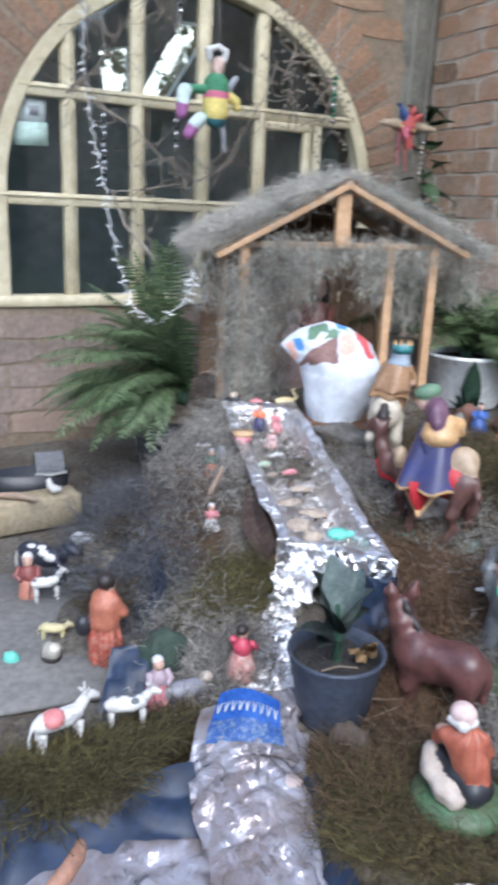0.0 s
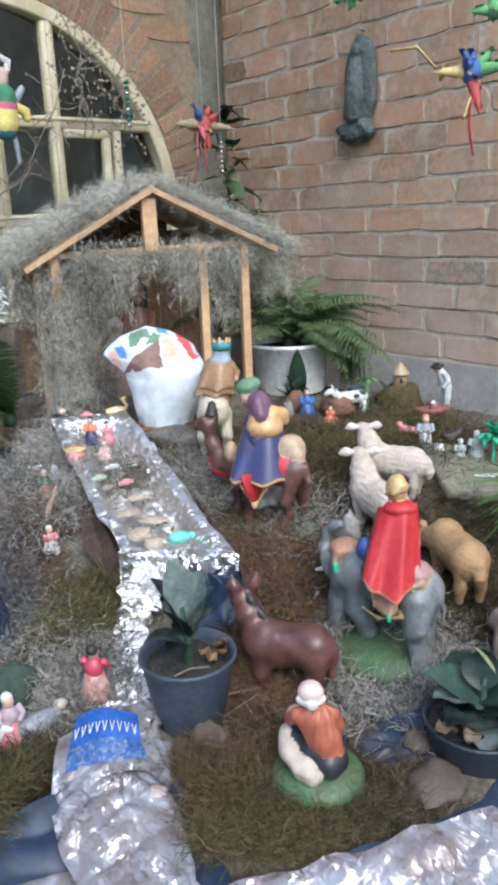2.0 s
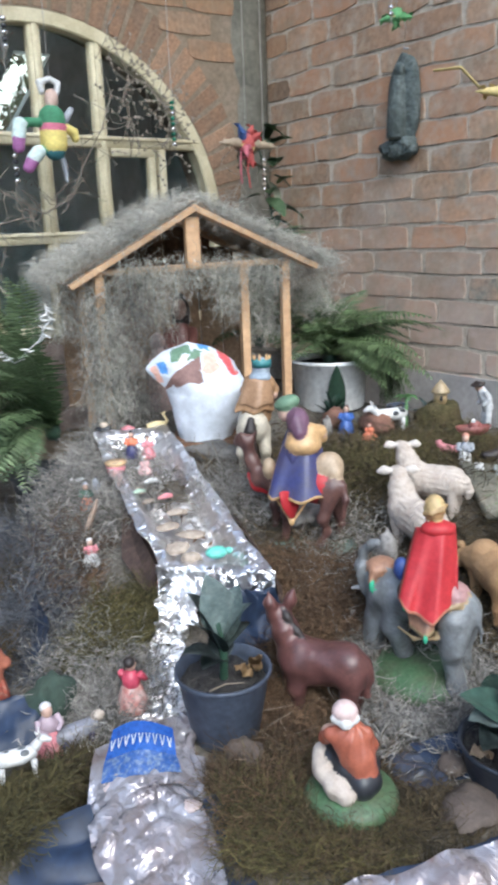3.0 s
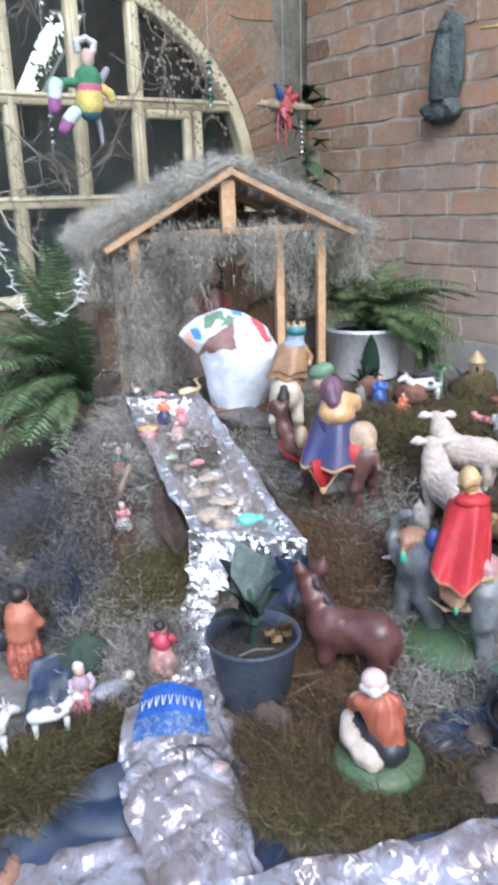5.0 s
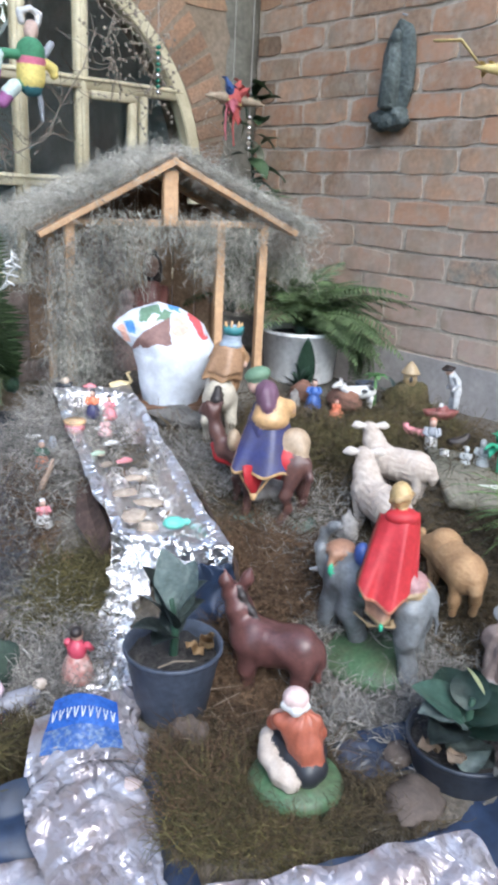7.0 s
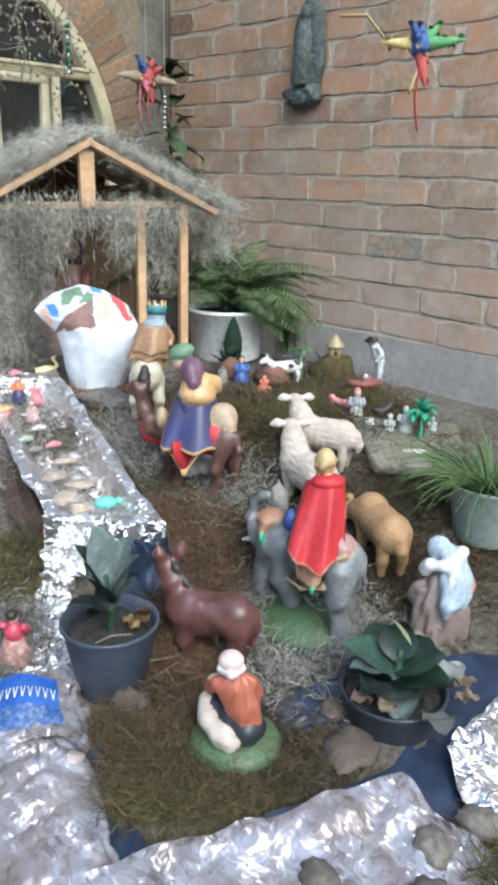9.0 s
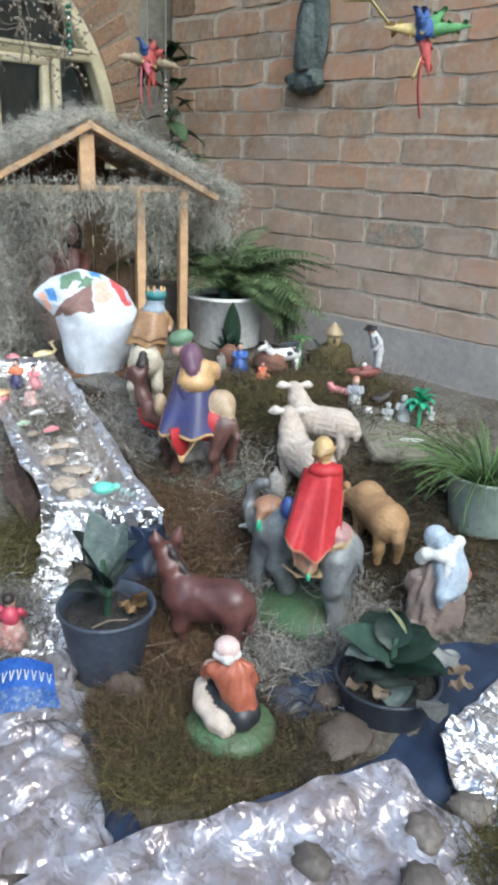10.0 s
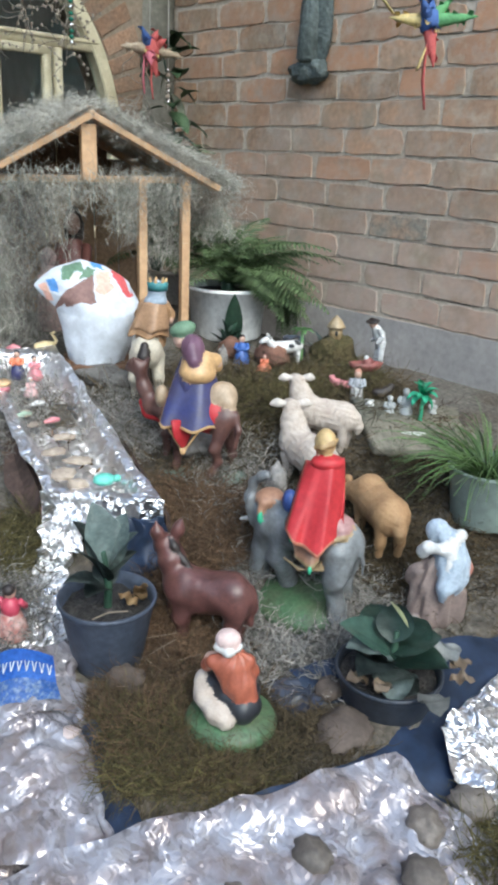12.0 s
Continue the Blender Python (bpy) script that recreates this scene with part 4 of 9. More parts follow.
cascade = thing("foil_cascade", "crumpled silver foil falling from the river to the pond", "foil")
part("foil_sheet", sheet("foil_sheet", ((0.735, 1.425, 0.605), (0.81, 1.395, 0.60), (0.885, 1.375, 0.735), (0.822, 1.46, 0.735)), 60, 70, 0.014, FOIL, 2, None, 20), None, cascade)
part("foil_sheet", sheet("foil_sheet", ((0.56, 1.27, 0.56), (0.69, 1.21, 0.555), (0.81, 1.395, 0.60), (0.735, 1.425, 0.605)), 60, 80, 0.014, FOIL, 3, None, 20), None, cascade)
pond = thing("foil_pond", "crumpled silver foil pond with wet folds", "foil")
part("foil_sheet", sheet("foil_sheet", ((0.355, 0.88, 0.488), (0.498, 0.775, 0.488), (0.602, 1.045, 0.53), (0.425, 1.14, 0.53)), 70, 80, 0.013, FILM, 4, lambda u, v: 0.03 * math.sin(3.14 * u) * math.sin(1.57 * v)), None, pond)
part("foil_sheet", sheet("foil_sheet", ((0.42, 1.125, 0.528), (0.605, 1.035, 0.528), (0.70, 1.21, 0.562), (0.49, 1.225, 0.558)), 60, 50, 0.008, FILM, 14, lambda u, v: 0.03 * math.sin(3.14 * u) * math.cos(1.4 * v) + 0.004), None, pond)
# the edge of the foil is rolled up along the moss
part("foil_roll", tube(bm_new(), [Vector((0.496, 0.78, 0.49)).lerp(Vector((0.68, 1.20, 0.565)), k / 14) + Vector((0.008 * math.sin(k * 2.1), 0.006 * math.cos(k * 1.7), 0.006 * math.sin(k * 3.3))) for k in range(15)], [0.009 + 0.004 * math.sin(k * 2.7) for k in range(15)], 9), FILM, pond)

fore = thing("foil_apron", "wide crumpled foil sheet laid along the display's edge", "foil")
part("foil_sheet", sheet("foil_sheet", ((-0.1, 0.62, 0.45), (0.95, 0.08, 0.45), (0.945, 0.583, 0.538), (0.2, 0.918, 0.492)), 130, 90, 0.011, FILM, 5, lambda u, v: 0.035 * max(0, noise.noise(Vector((u * 9, v * 6, 2)))) * (1 - v) + 0.014 * smooth(0.8, 0.97, v) * smooth(0.2, 0.4, u), 8), None, fore)
part("foil_sheet", sheet("foil_sheet", ((-0.35, 0.8, 0.44), (0.40, 0.68, 0.452), (0.44, 0.985, 0.486), (0.02, 1.14, 0.485)), 90, 60, 0.012, FILM, 8, None, 8), None, fore)
part("foil_sheet", sheet("foil_sheet", ((0.93, 0.38, 0.47), (1.45, 0.25, 0.5), (1.38, 0.54, 0.57), (1.05, 0.565, 0.55)), 70, 60, 0.02, FOIL, 9, None, 7), None, fore)

plastic = thing("plastic_sheet", "dark blue plastic sheet tucked under the moss", "plastic sheet")
part("sheet", sheet("sheet", ((-0.15, 1.08, 0.465), (0.40, 0.965, 0.465), (0.42, 1.12, 0.54), (-0.1, 1.19, 0.545)), 70, 40, 0.014, PLASTICBLUE, 6, None, 6), None, plastic)
plastic = thing("plastic_sheet", "dark blue plastic edge between pond and moss", "plastic sheet")
part("sheet", sheet("sheet", ((0.498, 0.765, 0.492), (0.556, 0.785, 0.516), (0.622, 1.0, 0.54), (0.582, 1.0, 0.528)), 12, 50, 0.006, PLASTICBLUE, 26, lambda u, v: 0.012 * math.sin(3.14 * u), 9), None, plastic)
part("hem", sheet("hem", ((0.505, 0.768, 0.5), (0.93, 0.578, 0.543), (0.94, 0.598, 0.548), (0.515, 0.784, 0.506)), 60, 10, 0.005, PLASTICBLUE, 27, None, 9), None, plastic)
plastic = thing("plastic_sheet", "dark blue plastic sheet round the potted plant", "plastic sheet")
part("sheet", sheet("sheet", ((0.90, 0.50, 0.49), (1.33, 0.38, 0.53), (1.38, 0.62, 0.575), (0.97, 0.86, 0.555)), 60, 40, 0.02, PLASTICBLUE, 7, None, 4), None, plastic)
plastic = thing("plastic_sheet", "crumpled dusty blue plastic beside the shepherd", "plastic sheet")
part("sheet", sheet("sheet", ((0.885, 0.77, 0.535), (0.965, 0.755, 0.54), (1.0, 0.83, 0.545), (0.91, 0.875, 0.54)), 40, 40, 0.014, material("dusty_blue_plastic", (0.055, 0.06, 0.082), (0.028, 0.034, 0.052), rough=0.3, scale=16, fine=60, bump=0.3, dirt=0.3), 28, None, 16), None, plastic)
plastic = thing("plastic_sheet", "dark blue plastic tuck under the end of the river", "plastic sheet")
part("sheet", sheet("sheet", ((0.86, 1.30, 0.60), (0.985, 1.235, 0.60), (0.985, 1.265, 0.722), (0.87, 1.39, 0.722)), 40, 30, 0.022, PLASTICBLUE, 9, None, 12), None, plastic)


# ---- stable ----
# a darker tone of the raw pine, for back and roof boards
BACKWOOD = material("darker_pine_boards", (0.34, 0.225, 0.14), (0.27, 0.17, 0.1), rough=0.8, scale=8, fine=60)
A, B = Vector((1.08, 2.452, 0)), Vector((1.93, 2.18, 0))
ALONG = (B - A).normalized()
BACK = Vector((-ALONG.y, ALONG.x, 0))
DEPTH = 0.5


def st(u, v, z):
    """A place in the stable: u along the front, v towards the back."""
    p = A + ALONG * u + BACK * v
    return Vector((p.x, p.y, z))


W = (B - A).length
PK = (0.44, 1.60)
stable = thing("nativity_stable", "small pine stable with a moss-covered gable roof", "stable")
for v in (0.0, DEPTH):
    bm = bm_new()
    beam(bm, st(PK[0] + 0.01, v - 0.003, PK[1] + 0.008), st(0.0, v - 0.003, 1.36), 0.02, 0.068, up=BACK)
    part("rafter", bm, PINE, stable, smooth=False)
    bm = bm_new()
    beam(bm, st(PK[0] - 0.01, v, PK[1] + 0.008), st(W, v, 1.386), 0.02, 0.068, up=BACK)
    part("rafter", bm, PINE, stable, smooth=False)
    bm = bm_new()
    beam(bm, st(0.06, v + 0.045, 1.40), st(W - 0.08, v + 0.045, 1.41), 0.02, 0.03, up=BACK)
    part("tie_beam", bm, PINE, stable, smooth=False)
bm = bm_new()
beam(bm, st(0.433, 0.002, 1.575), st(0.433, 0.002, 1.40), 0.05, 0.03, up=BACK)
part("king_post", bm, PINE, stable, smooth=False)
for u, v, z in ((0.617, 0.008, 1.41), (0.10, 0.01, 1.40), (W - 0.115, 0.01, 1.41), (0.10, DEPTH, 1.40), (W - 0.115, DEPTH, 1.41)):
    bm = bm_new()
    p = st(u, v, 0)
    beam(bm, (p.x, p.y, ground_z(p.x, p.y) - 0.02), (p.x, p.y, z), 0.03, 0.03, up=BACK)
    part("post", bm, PINE, stable, smooth=False)
for (u0, z0), (u1, z1) in (((PK[0], PK[1] + 0.03), (-0.03, 1.37)), ((PK[0], PK[1] + 0.03), (W + 0.03, 1.395))):
    for k in range(6):
        bm = bm_new()
        v0 = 0.004 + k * 0.088
        a, b = st(u0, v0 + 0.044, z0), st(u1, v0 + 0.044, z1)
        beam(bm, a, b, 0.086, 0.01, 0.002)
        part("roof_board", bm, BACKWOOD, stable, smooth=False)
for k in range(8):
    bm = bm_new()
    beam(bm, st(0.06 + k * 0.097, DEPTH + 0.022, 0.85), st(0.06 + k * 0.097, DEPTH + 0.022, 1.40), 0.09, 0.01, 0.002, up=BACK)
    part("back_board", bm, BACKWOOD, stable, smooth=False)

for u, h in ((0.2, 0.07), (0.3, 0.125), (0.4, 0.17), (0.5, 0.17), (0.6, 0.12), (0.7, 0.065)):
    bm = bm_new()
    beam(bm, st(u, DEPTH + 0.022, 1.40), st(u, DEPTH + 0.022, 1.40 + h), 0.098, 0.01, 0.002, up=BACK)
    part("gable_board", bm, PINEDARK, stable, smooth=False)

# thatch of moss on the roof and curtains of it under the eaves
g = np.random.default_rng(41)
roots, ways = [], []
for k in range(17000):
    side, v = g.random() < 0.5, g.random() * 0.60 - 0.06
    q = g.random() ** 0.8
    u = PK[0] + ((-PK[0] - 0.07) if side else (W + 0.07 - PK[0])) * q
    z = PK[1] + 0.04 - 0.245 * q + g.random() * 0.02
    if k % 7 == 0:  # the fringe along the front edge
        v, z = -0.025 + 0.025 * g.random(), z - 0.018
    p = st(u, v, z)
    roots.append(p[:])
    w = ALONG * (g.normal() + (-0.8 if side else 0.8)) + BACK * g.normal() + Vector((0, 0, 0.2 * g.normal()))
    ways.append(w[:])
v, f = strands(roots, ways, 0.05 + 0.07 * g.random(len(roots)), 0.0017, 9, 1.6, 1.1, 42)
tagged(new("roof_moss", raw("roof_moss", v, f, GREYMOSS)), "grey spanish moss laid as thatch on the stable roof", "moss", kind="stuff")


def curtain(label, spans, count, seed, mat=GREYMOSS):
    g = np.random.default_rng(seed)
    roots, ways, lens = [], [], []
    for k in range(count):
        u0, u1, v0, v1, z0, z1, z2 = spans[k % len(spans)]
        t = g.random()
        u = u0 + (u1 - u0) * t
        top = z0 + (z1 - z0) * t
        z = top - g.random() ** 0.9 * (top - z2)
        p = st(u + g.normal() * 0.008, v0 + (v1 - v0) * g.random(), z)
        roots.append(p[:])
        w = ALONG * g.normal() * 0.7 + BACK * g.normal() * 0.5 + Vector((0, 0, -1.0))
        ways.append(w[:])
        lens.append(0.07 + 0.09 * g.random())
    v, f = strands(roots, ways, lens, 0.0019, 9, 1.9, 0.7, seed + 1)
    lowest = np.array([ground_z(float(p[0]), float(p[1])) for p in v]) + 0.002
    v[:, 2] = np.maximum(v[:, 2], lowest)
    return tagged(new("hanging_moss", raw("hanging_moss", v, f, mat)), label, "moss", kind="stuff")


curtain("thick curtain of grey moss hung at the stable's side post", [(0.05, 0.24, -0.03, 0.06, 1.37, 1.42, 0.9), (0.03, 0.17, -0.04, 0.04, 1.34, 1.40, 0.95)], 1650, 51)
curtain("dusty brownish moss hung before the stable's side post", [(0.0, 0.30, -0.07, -0.02, 1.36, 1.42, 0.88), (0.12, 0.30, -0.03, 0.05, 1.36, 1.42, 0.9)], 1500, 59, BANKMOSS)
curtain("long grey moss strands hung over the stable's side post", [(0.06, 0.15, -0.065, -0.03, 1.29, 1.3, 0.9)], 600, 61)
curtain("garland of grey moss under the stable's tie beam", [(0.16, 0.80, -0.04, 0.03, 1.465, 1.44, 1.37), (0.16, 0.80, -0.05, 0.02, 1.45, 1.43, 1.35), (0.2, 0.36, -0.03, 0.05, 1.42, 1.42, 1.22), (0.52, 0.63, -0.02, 0.04, 1.42, 1.42, 1.24)], 1950, 53)
curtain("tuft of grey moss hung behind the stable's front post", [(0.66, 0.77, 0.03, 0.1, 1.40, 1.40, 1.16)], 550, 55)
curtain("ragged grey moss hanging off the eaves of the roof", [(-0.09, 0.02, -0.05, 0.5, 1.36, 1.38, 1.2), (W - 0.0, W + 0.09, -0.05, 0.4, 1.40, 1.37, 1.24), (W + 0.0, W + 0.12, 0.05, 0.35, 1.40, 1.36, 1.22)], 1300, 57)

# ---- statues ----
RIGHT, AWAY = Vector((0.77, -0.64, 0)), Vector((0.64, 0.77, 0))


def stand(x, y, r, a, scale=1.0, lift=0.0, z=None, tilt=0.0):
    """A pose on the earth whose local x axis points r to the right and a away from the viewer."""
    d = RIGHT * r + AWAY * a
    zz = ground_z(x, y) + lift if z is None else z
    return pose(x, y, zz, 0, tilt, math.degrees(math.atan2(d.y, d.x))) @ Matrix.Scale(scale, 4)


def statue(name, label, category, at, mats, bm, group=""):
    me = finish(bm, name, mats)
    ob = new(name, me)
    ob.matrix_basis = at
    return tagged(ob, label, category, group)


BROWN = paint("brown_glaze", (0.14, 0.055, 0.04), 0.4, c2=(0.09, 0.035, 0.03))
DONKEY = paint("donkey_brown", (0.145, 0.048, 0.04), 0.34, c2=(0.09, 0.032, 0.028))
DARKBROWN = paint("dark_mane", (0.03, 0.02, 0.018), 0.5)
NAVY = paint("navy_robe", (0.035, 0.04, 0.17), 0.4, c2=(0.05, 0.045, 0.12))
GOLD = paint("gold_paint", (0.62, 0.34, 0.09), 0.38)
PURPLE = paint("purple_turban", (0.16, 0.065, 0.12), 0.45)
MINT = paint("sage_green_hat", (0.13, 0.26, 0.14), 0.6)
RED = material("red_cape", (0.45, 0.035, 0.042), (0.36, 0.025, 0.032), rough=0.45, scale=25, fine=110, bump=0.1, depth=0.002, dirt=0.12, spec=0.3)
ELEPH = paint("elephant_grey", (0.2, 0.215, 0.23), 0.4, c2=(0.12, 0.125, 0.13))
WOOL = material("cream_wool", (0.49, 0.425, 0.37), (0.39, 0.325, 0.275), rough=0.85, scale=22, fine=150, bump=0.5, depth=0.004, dirt=0.07)
TANWOOL = material("tan_wool", (0.37, 0.23, 0.118), (0.29, 0.17, 0.085), rough=0.75, scale=18, fine=110, bump=0.5, depth=0.004, dirt=0.12)
PINKISH = paint("painted_skin", (0.62, 0.36, 0.25), 0.5)
ORANGE = paint("terracotta_shirt", (0.42, 0.085, 0.025), 0.4, c2=(0.34, 0.065, 0.02))
BLACKP = paint("black_paint", (0.025, 0.027, 0.035), 0.4)
GREENP = paint("grass_green_base", (0.055, 0.15, 0.05), 0.5, 0.3, c2=(0.075, 0.115, 0.045))
WHITEP = paint("white_paint", (0.66, 0.65, 0.63), 0.5)
CAPW = paint("pink_white_cap", (0.72, 0.5, 0.46), 0.5)
TANROBE = paint("tan_robe", (0.46, 0.235, 0.075), 0.45, c2=(0.34, 0.165, 0.05))
TEAL = paint("teal_band", (0.02, 0.25, 0.27), 0.5)
BLUEGREY = paint("blue_grey_shawl", (0.36, 0.45, 0.56), 0.5)
MAUVE = paint("mauve_brown_robe", (0.25, 0.175, 0.15), 0.6)
CORAL = paint("coral_paint", (0.58, 0.19, 0.11), 0.5)
BLUEP = paint("bright_blue_paint", (0.03, 0.13, 0.5), 0.45)
PINKP = paint("pink_paint", (0.75, 0.2, 0.24), 0.45)
GREYP = paint("grey_paint", (0.32, 0.34, 0.38), 0.55)
REDBROWN = paint("red_brown_paint", (0.28, 0.06, 0.05), 0.5)
TURQ = paint("turquoise_paint", (0.08, 0.62, 0.48), 0.4)
EMERALD = paint("glittering_emerald", (0.0, 0.5, 0.24), 0.2)


# camel with a seated king; the statues are modelled with x to the right, y away and z up
bm = Clay()
for pts, r in (([(0.058, -0.055, 0.15), (0.034, -0.066, 0.078), (0.044, -0.058, 0.04), (0.024, -0.062, 0.004)], (0.024, 0.0135, 0.0095, 0.0115)), ([(0.076, -0.018, 0.135), (0.076, -0.008, 0.075), (0.084, -0.006, 0.04), (0.07, 0.0, 0.006)], (0.022, 0.013, 0.0095, 0.0115)), ([(-0.058, 0.0, 0.14), (-0.06, -0.006, 0.075), (-0.058, 0.0, 0.04), (-0.064, -0.004, 0.004)], (0.021, 0.013, 0.0095, 0.0115)), ([(-0.092, 0.066, 0.14), (-0.09, 0.06, 0.075), (-0.086, 0.062, 0.04), (-0.09, 0.06, 0.016)], (0.02, 0.0125, 0.0095, 0.0115))):
    tube(bm, pts, r, mat=0)
tube(bm, [(0.06, -0.042, 0.158), (0.036, -0.026, 0.15), (-0.03, 0.02, 0.15), (-0.084, 0.055, 0.152)], (0.034, 0.04, 0.041, 0.035), mat=0)
blob(bm, (0.048, -0.046, 0.148), (0.028, 0.025, 0.038), 0)
tube(bm, [(-0.09, 0.058, 0.15), (-0.128, 0.078, 0.146), (-0.15, 0.088, 0.19), (-0.16, 0.092, 0.236)], (0.036, 0.024, 0.018, 0.016), mat=0)
tube(bm, [(-0.16, 0.09, 0.244), (-0.176, 0.106, 0.246), (-0.19, 0.12, 0.234)], (0.018, 0.0165, 0.011), mat=0)
for dx in (-0.012, 0.012):
    tube(bm, [(-0.158 + dx, 0.086, 0.256), (-0.157 + dx * 1.7, 0.082, 0.272)], (0.006, 0.003), mat=0)
tube(bm, [(0.086, -0.066, 0.165), (0.092, -0.076, 0.13), (0.084, -0.076, 0.085)], (0.008, 0.006, 0.008), mat=0)
tube(bm, [(-0.108, 0.068, 0.118), (-0.134, 0.08, 0.128), (-0.148, 0.088, 0.15)], (0.016, 0.019, 0.016), mat=1)
# red saddle cloth with a pointed flap and a gilt edge
tube(bm, [(0.03, -0.02, 0.156), (-0.04, 0.026, 0.156)], (0.0525, 0.0525), mat=1)
tube(bm, [(-0.045, -0.055, 0.145), (-0.046, -0.066, 0.115), (-0.044, -0.064, 0.074)], [0.046, 0.034, 0.005], 12, 1, 0.16, 0.1)
for a, b in (((-0.088, -0.05, 0.135), (-0.046, -0.072, 0.07)), ((-0.046, -0.072, 0.07), (-0.006, -0.07, 0.128))):
    tube(bm, [a, b], (0.0034, 0.0034), mat=3)
# king: seat, navy cape, gilt mantle, purple hood and pale green headcloth
tube(bm, [(-0.012, 0.0, 0.175), (-0.022, 0.0, 0.235), (-0.022, 0.0, 0.28)], (0.046, 0.044, 0.034), mat=2)
cape(bm, (-0.016, -0.034, 0.268), (-0.022, -0.088, 0.146), 0.048, 0.084, 0.034, 0.046, 9, 2, (0, -1, 0.3), thick=0.008, rows=20, cols=36, scallop=0.005, side=(1, 0, 0), point=0.016, hem=3)
blob(bm, (-0.012, -0.016, 0.262), (0.047, 0.044, 0.03), 3)
blob(bm, (-0.012, -0.01, 0.288), (0.04, 0.034, 0.028), 3)
tube(bm, [(0.01, -0.01, 0.298), (0.032, 0.006, 0.29), (0.04, 0.012, 0.27)], (0.016, 0.014, 0.012), mat=3)
blob(bm, (0.038, 0.0, 0.282), (0.011, 0.009, 0.009), 5)
blob(bm, (-0.026, 0.0, 0.326), (0.028, 0.028, 0.029), 4)
tube(bm, [(-0.022, -0.014, 0.32), (-0.02, -0.03, 0.296)], (0.024, 0.021), mat=4)
blob(bm, (-0.034, -0.026, 0.318), (0.012, 0.01, 0.02), 4, (0, 20, 0))
blob(bm, (-0.054, 0.022, 0.338), (0.02, 0.02, 0.024), 5)
blob(bm, (-0.05, 0.026, 0.362), (0.034, 0.03, 0.02), 6, rot=(0, -18, 0))
# bedroll behind the king and a bundle before him
blob(bm, (0.046, -0.028, 0.196), (0.042, 0.03, 0.05), 7, (0, 30, 0))
tube(bm, [(0.066, -0.046, 0.19), (0.08, -0.06, 0.15)], (0.018, 0.009), mat=7)
blob(bm, (-0.102, 0.03, 0.186), (0.018, 0.02, 0.03), 7)
lathe(bm, [(0.0, -0.02), (0.13, -0.02), (0.134, -0.006), (0.124, 0.0), (0.0, 0.001)], 30, 8, pose(0.0, 0.0, 0.004, 10, 0, -33) @ Matrix.Diagonal((1.0, 0.6, 1, 1)))
bm.relief = {0: uneven(0.0012), 2: pleats(0.003, 7, -0.02, 0.02), 4: pleats(0.0012, 6, -0.026, 0.0)}
statue("camel_statue", "brown camel statue with a king in navy cape and purple turban", "statue", stand(1.24, 1.445, 1, 0, 1.0), [BROWN, RED, NAVY, GOLD, PURPLE, PINKISH, MINT, paint("tan_bundle", (0.46, 0.31, 0.17)), paint("dull_green_base", (0.12, 0.17, 0.13))], bm, "kings of the nativity")

# pale horse seen from its rump, with a tan-robed king
bm = Clay()
for pts in ([(-0.026, 0.0, 0.15), (-0.034, -0.012, 0.085), (-0.032, 0.0, 0.045), (-0.034, -0.01, 0.004)], [(0.032, 0.01, 0.15), (0.038, -0.002, 0.085), (0.036, 0.01, 0.045), (0.04, 0.0, 0.004)], [(-0.03, 0.15, 0.15), (-0.034, 0.15, 0.08), (-0.034, 0.15, 0.03)], [(0.022, 0.16, 0.15), (0.028, 0.16, 0.08), (0.028, 0.16, 0.035)]):
    tube(bm, pts, (0.026, 0.017, 0.012, 0.014)[: len(pts)], mat=0)
blob(bm, (0.002, -0.016, 0.168), (0.044, 0.036, 0.05), 0)
tube(bm, [(0.002, 0.002, 0.172), (0.0, 0.06, 0.168), (-0.004, 0.14, 0.172)], (0.044, 0.046, 0.042), mat=0)
tube(bm, [(-0.004, 0.16, 0.19), (-0.008, 0.19, 0.235), (-0.01, 0.21, 0.262)], (0.036, 0.026, 0.021), mat=0)
tube(bm, [(-0.01, 0.21, 0.265), (-0.012, 0.245, 0.245)], (0.021, 0.013), mat=0)
tube(bm, [(-0.002, -0.048, 0.195), (-0.004, -0.062, 0.165), (-0.006, -0.056, 0.1), (-0.012, -0.044, 0.03)], (0.012, 0.017, 0.018, 0.009), mat=1)
tube(bm, [(0.012, 0.03, 0.2), (0.02, 0.03, 0.26), (0.028, 0.03, 0.305)], (0.046, 0.04, 0.028), mat=2)
for sx in (-1, 1):
    tube(bm, [(0.026 + sx * 0.03, 0.03, 0.3), (0.024 + sx * 0.045, 0.05, 0.27), (0.03 + sx * 0.03, 0.075, 0.25)], (0.019, 0.016, 0.011), mat=2)
blob(bm, (0.072, 0.04, 0.258), (0.01, 0.01, 0.014), 5)
cape(bm, (0.022, -0.002, 0.315), (0.006, -0.03, 0.226), 0.036, 0.062, 0.03, 0.05, 8, 2, (0, -1, 0.25), thick=0.01, rows=16, cols=34, scallop=0.005, side=(1, 0, 0), point=0.012)
cape(bm, (0.022, -0.008, 0.318), (0.014, -0.032, 0.25), 0.038, 0.056, 0.03, 0.042, 8, 7, (0, -1, 0.25), thick=0.008, rows=10, cols=30, scallop=0.003, side=(1, 0, 0), point=0.02)
blob(bm, (0.028, 0.02, 0.318), (0.034, 0.03, 0.018), 3)
blob(bm, (0.032, 0.022, 0.34), (0.022, 0.022, 0.026), 5)
tube(bm, [(0.032, 0.02, 0.342), (0.034, 0.02, 0.352)], (0.027, 0.027), mat=3)
